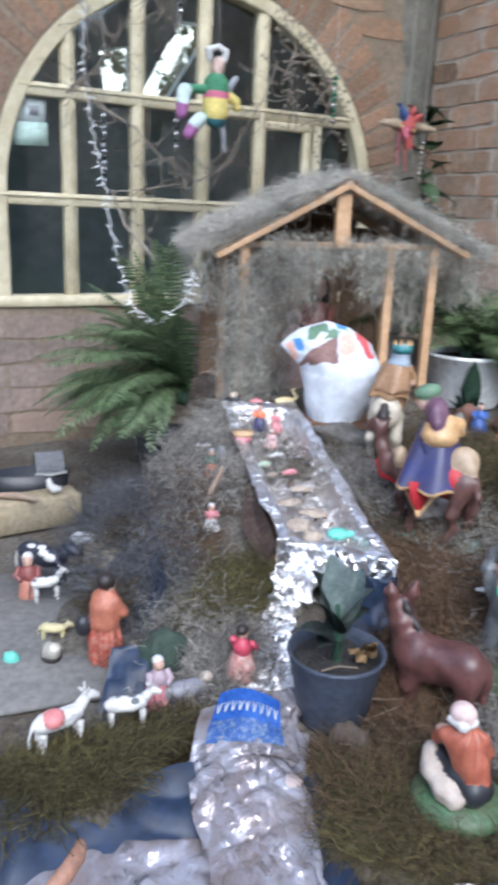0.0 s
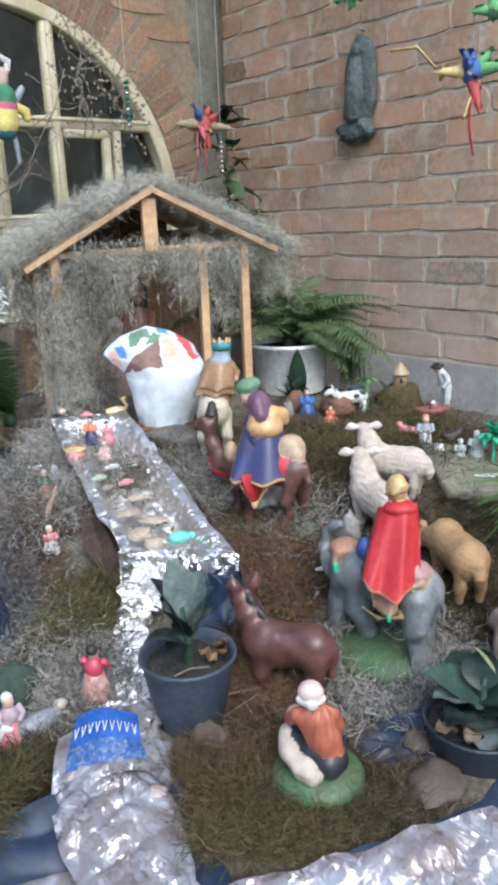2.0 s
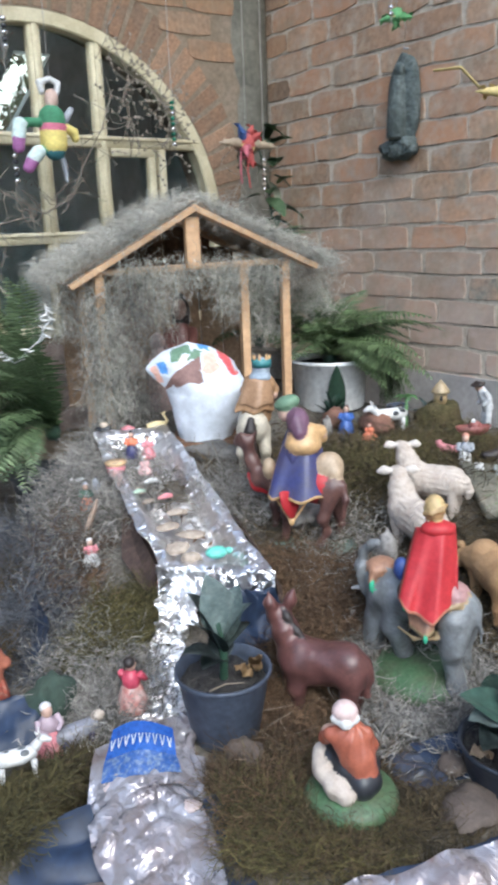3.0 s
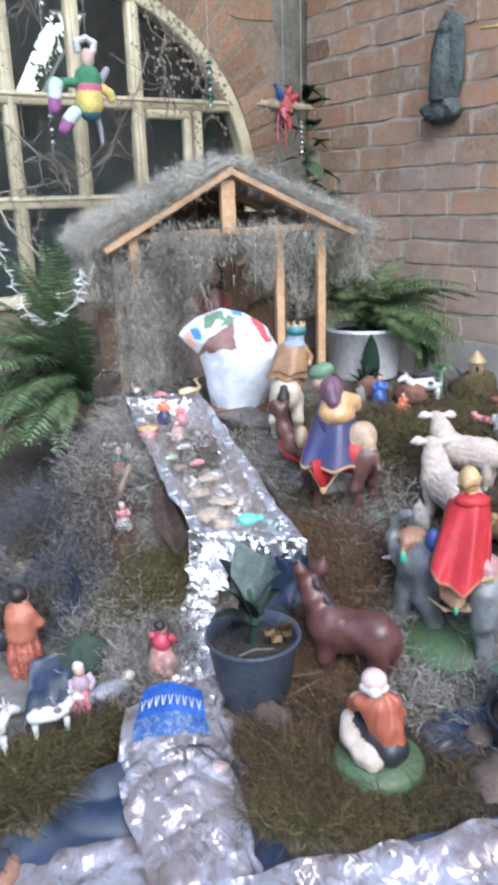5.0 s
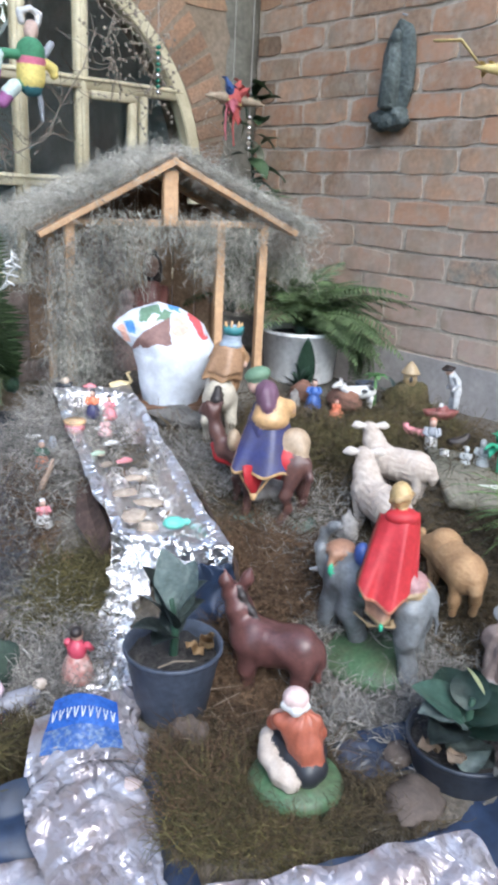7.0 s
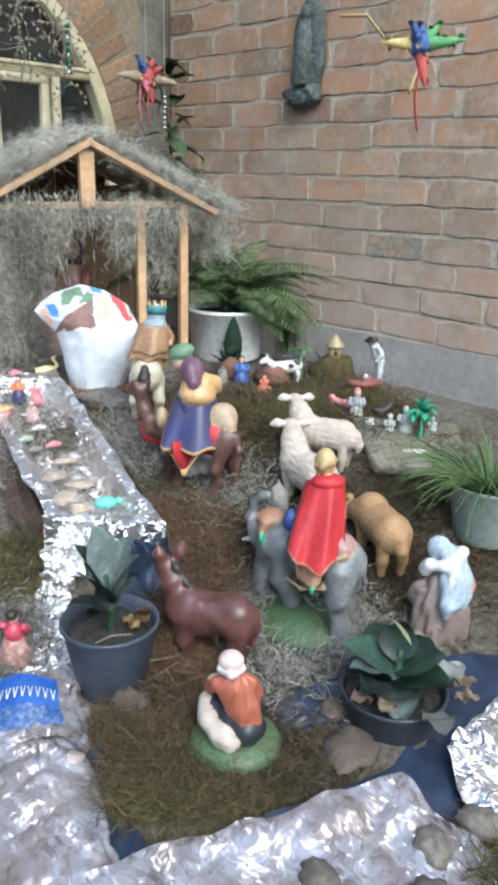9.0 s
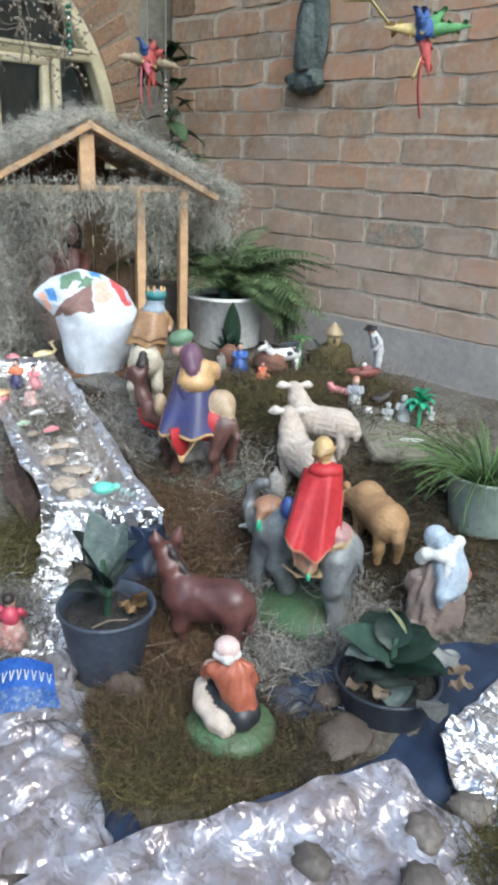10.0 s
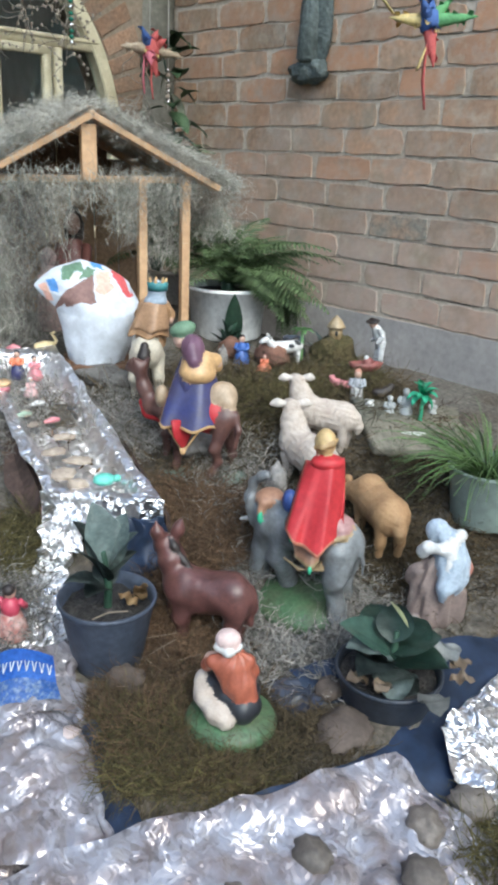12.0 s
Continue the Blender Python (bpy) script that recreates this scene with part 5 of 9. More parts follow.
lathe(bm, [(0.0, 0.0), (0.03, 0.0), (0.0315, 0.024), (0.0, 0.026)], 20, 4, pose(0.034, 0.02, 0.35))
for i in range(7):
    a = i * 0.9
    tube(bm, [(0.034 + 0.024 * math.cos(a), 0.02 + 0.024 * math.sin(a), 0.374), (0.034 + 0.027 * math.cos(a), 0.02 + 0.027 * math.sin(a), 0.386)], (0.0055, 0.003), mat=6)
bm.relief = {0: uneven(0.001), 2: pleats(0.0025, 7, 0.02, 0.03)}
statue("horse_statue", "pale horse statue with a king in tan robe and teal crown", "statue", stand(1.322, 1.787, 1, 0, 0.95), [paint("cream_horse", (0.6, 0.52, 0.38)), DARKBROWN, TANROBE, BLUEGREY, TEAL, PINKISH, GOLD, paint("brown_shoulder_cloth", (0.4, 0.205, 0.08))], bm, "kings of the nativity")

# grey elephant with a king in a red cape, on a green base
bm = Clay(0.0034, 0.009)
for pts, r in (([(0.06, -0.045, 0.165), (0.054, -0.056, 0.105), (0.058, -0.044, 0.072), (0.066, -0.052, 0.03), (0.068, -0.056, 0.01)], (0.043, 0.029, 0.022, 0.021, 0.028)), ([(0.098, 0.01, 0.16), (0.1, 0.02, 0.1), (0.1, 0.03, 0.06), (0.104, 0.03, 0.02)], (0.038, 0.027, 0.022, 0.025)), ([(-0.055, 0.05, 0.16), (-0.06, 0.056, 0.1), (-0.046, 0.06, 0.06), (-0.034, 0.07, 0.03)], (0.036, 0.03, 0.024, 0.026)), ([(-0.09, 0.085, 0.15), (-0.098, 0.1, 0.1), (-0.1, 0.104, 0.06), (-0.102, 0.108, 0.036)], (0.036, 0.03, 0.025, 0.027))):
    tube(bm, pts, r, mat=0)
tube(bm, [(0.078, -0.024, 0.178), (0.03, 0.01, 0.172), (-0.03, 0.045, 0.168), (-0.075, 0.075, 0.172)], (0.047, 0.048, 0.048, 0.045), mat=0)
blob(bm, (-0.094, 0.1, 0.19), (0.036, 0.04, 0.042), 0)
blob(bm, (-0.08, 0.06, 0.196), (0.026, 0.011, 0.044), 0, (0, 22, -12))
blob(bm, (-0.124, 0.1, 0.19), (0.026, 0.011, 0.044), 0, (0, -16, 30))
# raised trunk and tusks
tube(bm, [(-0.116, 0.13, 0.186), (-0.13, 0.155, 0.198), (-0.122, 0.16, 0.23), (-0.104, 0.145, 0.252), (-0.092, 0.135, 0.26)], (0.022, 0.017, 0.0135, 0.0115, 0.0105), mat=0)
for c in ((-0.13, 0.12, 0.162), (-0.1, 0.14, 0.162)):
    tube(bm, [c, (c[0] - 0.024, c[1] + 0.018, c[2] - 0.012)], (0.007, 0.0035), mat=5)
blob(bm, (-0.09, 0.088, 0.228), (0.036, 0.034, 0.018), 3, (0, -8, 0))
tube(bm, [(-0.106, 0.062, 0.224), (-0.116, 0.056, 0.205)], (0.014, 0.008), mat=3)
blob(bm, (-0.116, 0.05, 0.196), (0.007, 0.006, 0.014), 7)
tube(bm, [(0.112, -0.046, 0.165), (0.12, -0.054, 0.14), (0.12, -0.054, 0.115)], (0.007, 0.005, 0.007), mat=0)
# pink blanket over the rump with its strap, orange saddle flap with gems
blob(bm, (0.062, -0.03, 0.216), (0.036, 0.034, 0.026), 6, (8, 16, 0))
tube(bm, [(0.03, -0.07, 0.2), (0.062, -0.064, 0.206), (0.088, -0.04, 0.212)], (0.006, 0.006, 0.006), mat=10)
for k in range(9):
    a = 0.5 + k * 0.3
    p = Vector((0.048 + 0.058 * math.cos(a) * 0.75, -0.02 - 0.052 * math.sin(a) * 0.85, 0.175 + 0.055 * math.cos(a)))
    tube(bm, [p, p + Vector((0.004, -0.002, -0.006))], (0.006, 0.006), mat=10)
cape(bm, (-0.012, -0.044, 0.205), (-0.014, -0.07, 0.152), 0.04, 0.026, 0.016, 0.012, 5, 3, (0, -1, 0.1), thick=0.006, rows=8, cols=20, side=(1, -0.2, 0), point=0.012, hem=10)
tube(bm, [(-0.06, -0.01, 0.13), (-0.03, -0.044, 0.122), (0.02, -0.062, 0.13)], (0.0034, 0.0034, 0.0034), mat=10)
for c in ((-0.012, -0.082, 0.14), (-0.054, -0.05, 0.196)):
    blob(bm, c, (0.006, 0.0055, 0.01), 7)
# king
tube(bm, [(0.02, 0.012, 0.22), (0.022, 0.012, 0.3), (0.024, 0.012, 0.35)], (0.03, 0.024, 0.016), mat=4)
blob(bm, (-0.05, 0.02, 0.25), (0.019, 0.02, 0.026), 4)
tube(bm, [(-0.024, 0.0, 0.235), (-0.046, -0.012, 0.215), (-0.046, -0.026, 0.185)], (0.022, 0.017, 0.011), mat=11)
cape(bm, (0.028, -0.014, 0.356), (-0.002, -0.09, 0.232), 0.044, 0.066, 0.04, 0.05, 11, 1, (0, -1, 0.28), thick=0.014, rows=26, cols=44, scallop=0.003, side=(1, 0, 0.08), point=0.055, hem=9)
blob(bm, (0.028, 0.002, 0.346), (0.04, 0.026, 0.018), 1)
blob(bm, (0.022, 0.02, 0.366), (0.02, 0.02, 0.024), 8)
blob(bm, (0.022, 0.014, 0.386), (0.025, 0.025, 0.03), 2)
tube(bm, [(-0.002, 0.008, 0.376), (0.01, -0.009, 0.382), (0.034, -0.009, 0.39), (0.046, 0.006, 0.394)], (0.005, 0.005, 0.005, 0.005), mat=13)
lathe(bm, [(0.0, -0.03), (0.13, -0.03), (0.136, -0.008), (0.126, 0.006), (0.0, 0.01)], 32, 12, pose(-0.02, 0.024, 0.012, 12, 0, -40) @ Matrix.Diagonal((0.95, 0.68, 1, 1)))
bm.relief = {0: uneven(0.0026, 52.0), 6: uneven(0.0016, 110.0)}
statue("elephant_statue", "grey elephant statue with a king in a red cape", "statue", stand(1.145, 0.975, 1, 0, 1.0) @ Matrix.Diagonal((0.9, 1, 1, 1)), [ELEPH, RED, paint("gold_turban", (0.58, 0.37, 0.1)), paint("orange_saddle", (0.42, 0.19, 0.09)), paint("deep_blue_sleeve", (0.03, 0.08, 0.34)), WHITEP, paint("pink_blanket", (0.42, 0.2, 0.19)), EMERALD, PINKISH, paint("gilt_crimson_hem", (0.55, 0.16, 0.07)), paint("dull_brass", (0.4, 0.26, 0.1)), paint("dark_trousers", (0.1, 0.07, 0.06)), GREENP, paint("dark_gold_band", (0.42, 0.24, 0.06))], bm, "kings of the nativity")

# brown donkey, its head turned away
bm = Clay(melt=0.018)
for pts in ([(0.062, -0.05, 0.14), (0.052, -0.058, 0.075), (0.058, -0.05, 0.04), (0.05, -0.056, 0.004)], [(0.07, 0.0, 0.14), (0.074, 0.004, 0.075), (0.078, 0.006, 0.04), (0.07, 0.004, 0.006)], [(-0.072, 0.0, 0.13), (-0.076, -0.004, 0.07), (-0.074, -0.002, 0.035), (-0.08, -0.006, 0.004)], [(-0.09, 0.06, 0.13), (-0.09, 0.06, 0.07), (-0.09, 0.06, 0.035), (-0.094, 0.058, 0.01)]):
    tube(bm, pts, (0.034, 0.02, 0.014, 0.018), mat=0)
tube(bm, [(0.05, -0.022, 0.15), (0.014, -0.008, 0.142), (-0.03, 0.012, 0.143), (-0.078, 0.03, 0.152)], (0.05, 0.05, 0.049, 0.046), mat=0)
blob(bm, (0.05, -0.04, 0.146), (0.04, 0.04, 0.056), 0)
for x in (-0.045, -0.02, 0.005):
    blob(bm, (x, -0.036 + 0.4 * (0.05 - x) * 0.4, 0.14), (0.009, 0.012, 0.045), 0, (0, 8, 0))
blob(bm, (-0.07, 0.008, 0.148), (0.034, 0.032, 0.052), 0)
tube(bm, [(-0.078, 0.034, 0.165), (-0.102, 0.046, 0.206), (-0.114, 0.058, 0.236)], (0.041, 0.031, 0.027), mat=0)
tube(bm, [(-0.115, 0.064, 0.24), (-0.124, 0.1, 0.226), (-0.13, 0.132, 0.196)], (0.027, 0.024, 0.018), mat=0)
for a, b, c in (((-0.128, 0.056, 0.255), (-0.138, 0.052, 0.282), (-0.142, 0.05, 0.312)), ((-0.098, 0.06, 0.252), (-0.087, 0.058, 0.28), (-0.08, 0.056, 0.31))):
    tube(bm, [a, b, c], (0.011, 0.0125, 0.005), mat=0)
tube(bm, [(-0.052, 0.012, 0.198), (-0.072, 0.024, 0.215), (-0.096, 0.038, 0.248), (-0.108, 0.05, 0.266)], (0.0045, 0.007, 0.008, 0.007), mat=1)
tube(bm, [(0.092, -0.036, 0.165), (0.102, -0.046, 0.12), (0.094, -0.046, 0.08)], (0.011, 0.009, 0.011), mat=0)
bm.relief = {0: uneven(0.0024, 62.0)}
statue("donkey_statue", "glossy brown donkey statue with a dark mane", "statue", stand(0.928, 1.042, 1, 0, 0.82), [DONKEY, DARKBROWN], bm)


# white sheep and the tan one
def sheep(turn=0.0, graze=0.0, curl=0.0012):
    """A carved sheep that faces +x, its head turned by so many degrees."""
    bm = Clay(0.0034, 0.02)
    for x, y in ((0.068, 0.028), (0.055, -0.028), (-0.07, 0.03), (-0.08, -0.028)):
        tube(bm, [(x, y, 0.1), (x - 0.004, y, 0.05), (x, y, 0.008)], (0.024, 0.0135, 0.0125), mat=1)
    blob(bm, (0.0, 0, 0.127), (0.105, 0.058, 0.06), 0)
    blob(bm, (-0.066, 0, 0.126), (0.055, 0.058, 0.06), 0)
    blob(bm, (0.07, 0, 0.134), (0.05, 0.05, 0.058), 0)
    c, s = math.cos(radians(turn)), math.sin(radians(turn))
    hx, hy, hz = 0.115 + 0.012 * c + 0.03 * graze, 0.03 * s, 0.236 - 0.13 * graze
    tube(bm, [(0.075, 0, 0.15), (0.1, hy * 0.5, 0.192 - 0.07 * graze), (hx - 0.004, hy, hz - 0.006)], (0.048, 0.037, 0.029), mat=0)
    tube(bm, [(hx, hy, hz), (hx + 0.028 * c, hy + 0.028 * s, hz - 0.006 - 0.01 * graze), (hx + 0.052 * c, hy + 0.052 * s, hz - 0.02 - 0.02 * graze)], (0.026, 0.021, 0.0135), mat=1)
    for side in (-1, 1):
        px, py = -s * side, c * side
        tube(bm, [(hx + px * 0.022, hy + py * 0.022, hz + 0.012), (hx + px * 0.05, hy + py * 0.045, hz + 0.013), (hx + px * 0.066, hy + py * 0.066, hz + 0.009)], (0.008, 0.0105, 0.004), mat=2)
    tube(bm, [(-0.118, 0, 0.13), (-0.128, 0, 0.1), (-0.126, 0, 0.075)], (0.016, 0.013, 0.009), mat=0)
    bm.relief = {0: fleece(curl, 190.0)}
    return bm


EARW = paint("pale_sheep_ear", (0.62, 0.54, 0.47), 0.6)
statue("sheep_statue", "cream white sheep statue with a carved fleece", "statue", stand(1.555, 1.295, -0.93, 0.36, 0.74), [WOOL, WOOL, EARW], sheep(-62), "sheep")
statue("sheep_statue", "cream white sheep statue seen from its rump", "statue", stand(1.4, 1.215, -0.42, 0.9, 0.82), [WOOL, WOOL, EARW], sheep(-22), "sheep")
statue("sheep_statue", "tan sheep statue with its head lowered", "statue", stand(1.41, 0.985, -0.24, 0.97, 0.8), [TANWOOL, TANWOOL, TANWOOL], sheep(75, 0.85, 0.0005), "sheep")

# seated shepherd with a lamb
bm = Clay(0.0026, 0.009)
lathe(bm, [(0.0, -0.034), (0.094, -0.034), (0.1, -0.004), (0.09, 0.014), (0.0, 0.02)], 34, 0, pose(0.008, -0.004, 0, 0, 0, 0) @ Matrix.Diagonal((1.05, 0.98, 1, 1)))
tube(bm, [(0.034, -0.018, 0.064), (0.022, -0.01, 0.1), (0.006, 0.0, 0.136)], (0.031, 0.037, 0.04), mat=1)
tube(bm, [(-0.032, 0.002, 0.146), (0.004, 0.0, 0.152), (0.036, -0.002, 0.146)], (0.016, 0.022, 0.018), mat=1)
tube(bm, [(-0.034, 0.004, 0.144), (-0.046, 0.024, 0.122), (-0.032, 0.05, 0.118)], (0.016, 0.0145, 0.011), mat=1)
tube(bm, [(0.038, 0.0, 0.142), (0.05, 0.012, 0.112), (0.036, 0.036, 0.096)], (0.017, 0.0155, 0.012), mat=1)
blob(bm, (-0.034, 0.034, 0.132), (0.02, 0.016, 0.014), 4)
tube(bm, [(0.03, -0.02, 0.05), (0.0, -0.006, 0.062), (-0.034, 0.03, 0.068), (-0.04, 0.045, 0.03)], (0.034, 0.03, 0.024, 0.018), mat=2)
tube(bm, [(0.038, -0.016, 0.048), (0.05, 0.02, 0.056), (0.04, 0.05, 0.03)], (0.03, 0.022, 0.016), mat=2)
tube(bm, [(0.03, -0.03, 0.042), (0.044, -0.022, 0.046)], (0.033, 0.03), mat=2)
blob(bm, (-0.002, 0.012, 0.186), (0.022, 0.023, 0.025), 4)
blob(bm, (-0.004, 0.004, 0.2), (0.028, 0.028, 0.023), 3)
tube(bm, [(-0.026, -0.004, 0.187), (-0.004, -0.018, 0.184), (0.018, -0.004, 0.187)], (0.01, 0.011, 0.01), mat=5)
tube(bm, [(-0.056, 0.03, 0.068), (-0.05, 0.0, 0.054), (-0.026, -0.036, 0.042), (-0.006, -0.056, 0.032)], (0.02, 0.024, 0.025, 0.02), mat=6)
blob(bm, (-0.056, 0.036, 0.08), (0.016, 0.02, 0.016), 6)
bm.relief = {1: pleats(0.0014, 6, 0.02, -0.005), 6: fleece(0.0011, 130.0), 3: uneven(0.0006)}
statue("shepherd_statue", "seated shepherd statue in a terracotta shirt on a green base", "statue", stand(0.786, 0.837, 1, 0, 0.8, 0.026), [GREENP, ORANGE, BLACKP, CAPW, PINKISH, WHITEP, WOOL], bm)

# kneeling figure in a blue-grey shawl
bm = Clay()
tube(bm, [(-0.002, 0.0, 0.02), (0.004, 0.0, 0.08), (0.002, 0.0, 0.14)], (0.056, 0.05, 0.044), mat=0)
tube(bm, [(0.05, -0.02, 0.012), (0.046, -0.01, 0.08)], (0.022, 0.03), mat=0)
tube(bm, [(-0.044, -0.01, 0.012), (-0.04, -0.005, 0.1)], (0.02, 0.026), mat=0)
tube(bm, [(-0.05, 0.0, 0.13), (-0.056, 0.03, 0.1)], (0.02, 0.018), mat=0)
blob(bm, (-0.052, -0.03, 0.01), (0.016, 0.016, 0.013), 4)
tube(bm, [(0.022, -0.004, 0.215), (0.024, -0.016, 0.17), (0.03, -0.024, 0.13)], (0.034, 0.042, 0.04), mat=1)
tube(bm, [(0.012, -0.045, 0.15), (0.004, -0.056, 0.115), (-0.004, -0.056, 0.085)], (0.022, 0.019, 0.006), mat=1)
tube(bm, [(0.05, -0.01, 0.19), (0.062, -0.014, 0.15), (0.064, -0.014, 0.11)], (0.016, 0.018, 0.012), mat=3)
blob(bm, (-0.012, 0.008, 0.242), (0.028, 0.028, 0.03), 1)
tube(bm, [(-0.046, 0.0, 0.192), (-0.04, -0.016, 0.208), (-0.012, -0.034, 0.212), (0.016, -0.028, 0.225), (0.042, -0.01, 0.238)], (0.013, 0.014, 0.012, 0.013, 0.016), mat=2)
blob(bm, (-0.046, -0.004, 0.188), (0.014, 0.014, 0.016), 2)
tube(bm, [(0.012, -0.04, 0.205), (0.004, -0.052, 0.165)], (0.014, 0.008), mat=2)
bm.relief = {0: pleats(0.004, 7), 1: pleats(0.002, 8, 0.024, 0.0)}
statue("kneeling_statue", "kneeling statue in a blue-grey shawl with a white collar", "statue", stand(1.345, 0.775, 1, 0, 0.86), [MAUVE, BLUEGREY, WHITEP, CORAL, STONE], bm)

# dark red statue in the depth of the stable and a draped cloth beside it
bm = bm_new()
tube(bm, [(0, 0, 0), (0, 0, 0.12), (0, 0, 0.24), (0, 0, 0.30)], [0.075, 0.065, 0.055, 0.03], 16, 0)
blob(bm, (-0.01, 0, 0.35), (0.035, 0.032, 0.042), 1)
tube(bm, [(0.012, 0, 0.30), (0.015, 0, 0.35), (0, 0, 0.395)], [0.04, 0.042, 0.025], 14, 2)
for sy in (-1, 1):
    tube(bm, [(0, sy * 0.05, 0.27), (-0.05, sy * 0.06, 0.22), (-0.075, sy * 0.02, 0.22)], [0.025, 0.022, 0.014], 10, 0)
p = st(0.435, 0.24, 0)
statue("standing_statue", "dark red robed statue in the shade of the stable", "statue", stand(p.x, p.y, 0.1, 1.0, 1.05) @ Matrix.Diagonal((0.84, 0.84, 1.0, 1)), [paint("dark_red_robe", (0.2, 0.06, 0.045)), paint("brown_skin", (0.25, 0.13, 0.09)), DARKBROWN], bm)
bm = bm_new()
tube(bm, [(0, 0, 0), (0, 0, 0.12), (0, 0, 0.26), (0, 0, 0.31)], [0.07, 0.06, 0.05, 0.03], 16, 0)
blob(bm, (0, 0, 0.345), (0.04, 0.04, 0.045), 0)
blob(bm, (0.0, 0, 0.25), (0.055, 0.055, 0.03), 1)
p = st(0.33, 0.2, 0)
statue("standing_statue", "pale pink robed statue behind the hanging moss", "statue", stand(p.x, p.y, 0.1, -1.0, 0.74), [paint("dusty_pink_robe", (0.42, 0.27, 0.25)), PINKP], bm)

# ---- printed cloth bundle on the crib ----
CLOTH = paint("white_cloth", (0.61, 0.66, 0.75), 0.75, 0.05)
crib = thing("cloth_bundle", "white printed cloth draped over the crib before the stable", "cloth")


def inside(x, h, poly):
    """Whether a place on the cloth lies within a printed shape."""
    hit = False
    for (x0, y0), (x1, y1) in zip(poly, poly[1:] + poly[:1]):
        if (y0 > h) != (y1 > h) and x < (x1 - x0) * (h - y0) / (y1 - y0) + x0:
            hit = not hit
    return hit


SHAPES = (
    (6, [(0.02, 0.36), (0.06, 0.33), (0.10, 0.255), (0.082, 0.25), (0.035, 0.325)]),
    (4, [(-0.01, 0.33), (0.025, 0.33), (0.045, 0.275), (0.02, 0.255), (-0.01, 0.27)]),
    (2, [(-0.15, 0.205), (-0.1, 0.265), (-0.02, 0.318), (-0.008, 0.228), (-0.03, 0.222), (-0.05, 0.23), (-0.09, 0.215), (-0.11, 0.222)]),
    (1, [(-0.165, 0.30), (-0.135, 0.305), (-0.12, 0.26), (-0.15, 0.265)]),
    (4, [(-0.19, 0.285), (-0.165, 0.29), (-0.14, 0.235), (-0.165, 0.235)]),
    (1, [(-0.045, 0.375), (0.0, 0.37), (0.015, 0.335), (-0.02, 0.34)]),
    (3, [(-0.12, 0.345), (-0.06, 0.36), (-0.045, 0.325), (-0.075, 0.33), (-0.09, 0.30), (-0.115, 0.30)]),
    (3, [(-0.04, 0.345), (-0.015, 0.335), (-0.02, 0.315), (-0.06, 0.305)]),
    (5, [(-0.085, 0.325), (-0.05, 0.32), (-0.06, 0.295), (-0.09, 0.285)]),
)


def course(table, h):
    """A smooth value along a short table of (height, value)."""
    for (h0, v0), (h1, v1) in zip(table, table[1:]):
        if h <= h1:
            return v0 + (v1 - v0) * (0.5 * smooth(h0, h1, h) + 0.5 * (h - h0) / (h1 - h0))
    return table[-1][1]


def bundle():
    """A cloth drawn over a leaning cushion: one corner pulled out to a point, falling plain below."""
    lefts = [(0.0, -0.1), (0.10, -0.122), (0.185, -0.142), (0.25, -0.205), (0.30, -0.17), (0.33, -0.09)]
    rights = [(0.0, 0.064), (0.09, 0.1), (0.19, 0.122), (0.26, 0.09), (0.305, 0.035), (0.33, -0.04)]
    bm = bm_new()
    nu, nv = 210, 150
    rows = []
    for j in range(nv + 1):
        v = j / nv
        h = 0.33 * (1 - v) if v > 0.15 else 0.33 * (1 - 0.15 * (v / 0.15) ** 2)
        l, r = course(lefts, h), course(rights, h)
        close = min(1.0, v / 0.15) ** 0.5
        cx, wx = (l + r) / 2, (r - l) / 2 * (0.04 + 0.96 * close)
        wy = (0.088 + 0.02 * smooth(0.0, 0.2, h)) * math.sqrt(max(0.02, 1 - (h / 0.345) ** 3)) * (0.1 + 0.9 * close)
        corner = math.exp(-((h - 0.25) / 0.05) ** 2)
        row = []
        for i in range(nu):
            a = 6.28318 * i / nu
            ca, sa = math.cos(a), math.sin(a)
            pinch = 1 - 0.55 * corner * smooth(0.1, 1.0, -ca)
            x, y = cx + wx * ca, wy * sa * pinch
            fold = (0.0016 * math.sin(a * 5 + 1.3 + v * 2) + 0.001 * math.sin(a * 11 + 3 * v)) * smooth(0.5, 0.95, v)
            n1 = noise.noise(Vector((x * 14, y * 14, h * 10))) * 0.005
            z = h + 0.32 * y * smooth(0.08, 0.3, h) + n1 * 0.6
            row.append(bm.verts.new((x + (fold + n1) * ca, y + (fold + n1) * sa, z)))
        rows.append(row)
    for j in range(nv):
        for i in range(nu):
            f = bm.faces.new((rows[j][i], rows[j][(i + 1) % nu], rows[j + 1][(i + 1) % nu], rows[j + 1][i]))
            c = f.calc_center_median()
            wob = 0.006 * noise.noise(Vector((c.x * 60, c.y * 60, 0)))
            x, h = c.x + wob, c.z + 0.03 + 0.2 * c.y + wob
            m = 0
            if c.y < 0.085 and h > 0.18:
                for which, poly in SHAPES:
                    if inside(x, h, poly):
                        m = which
                        break
            f.material_index = m
    bm.faces.new(rows[0])
    return bm


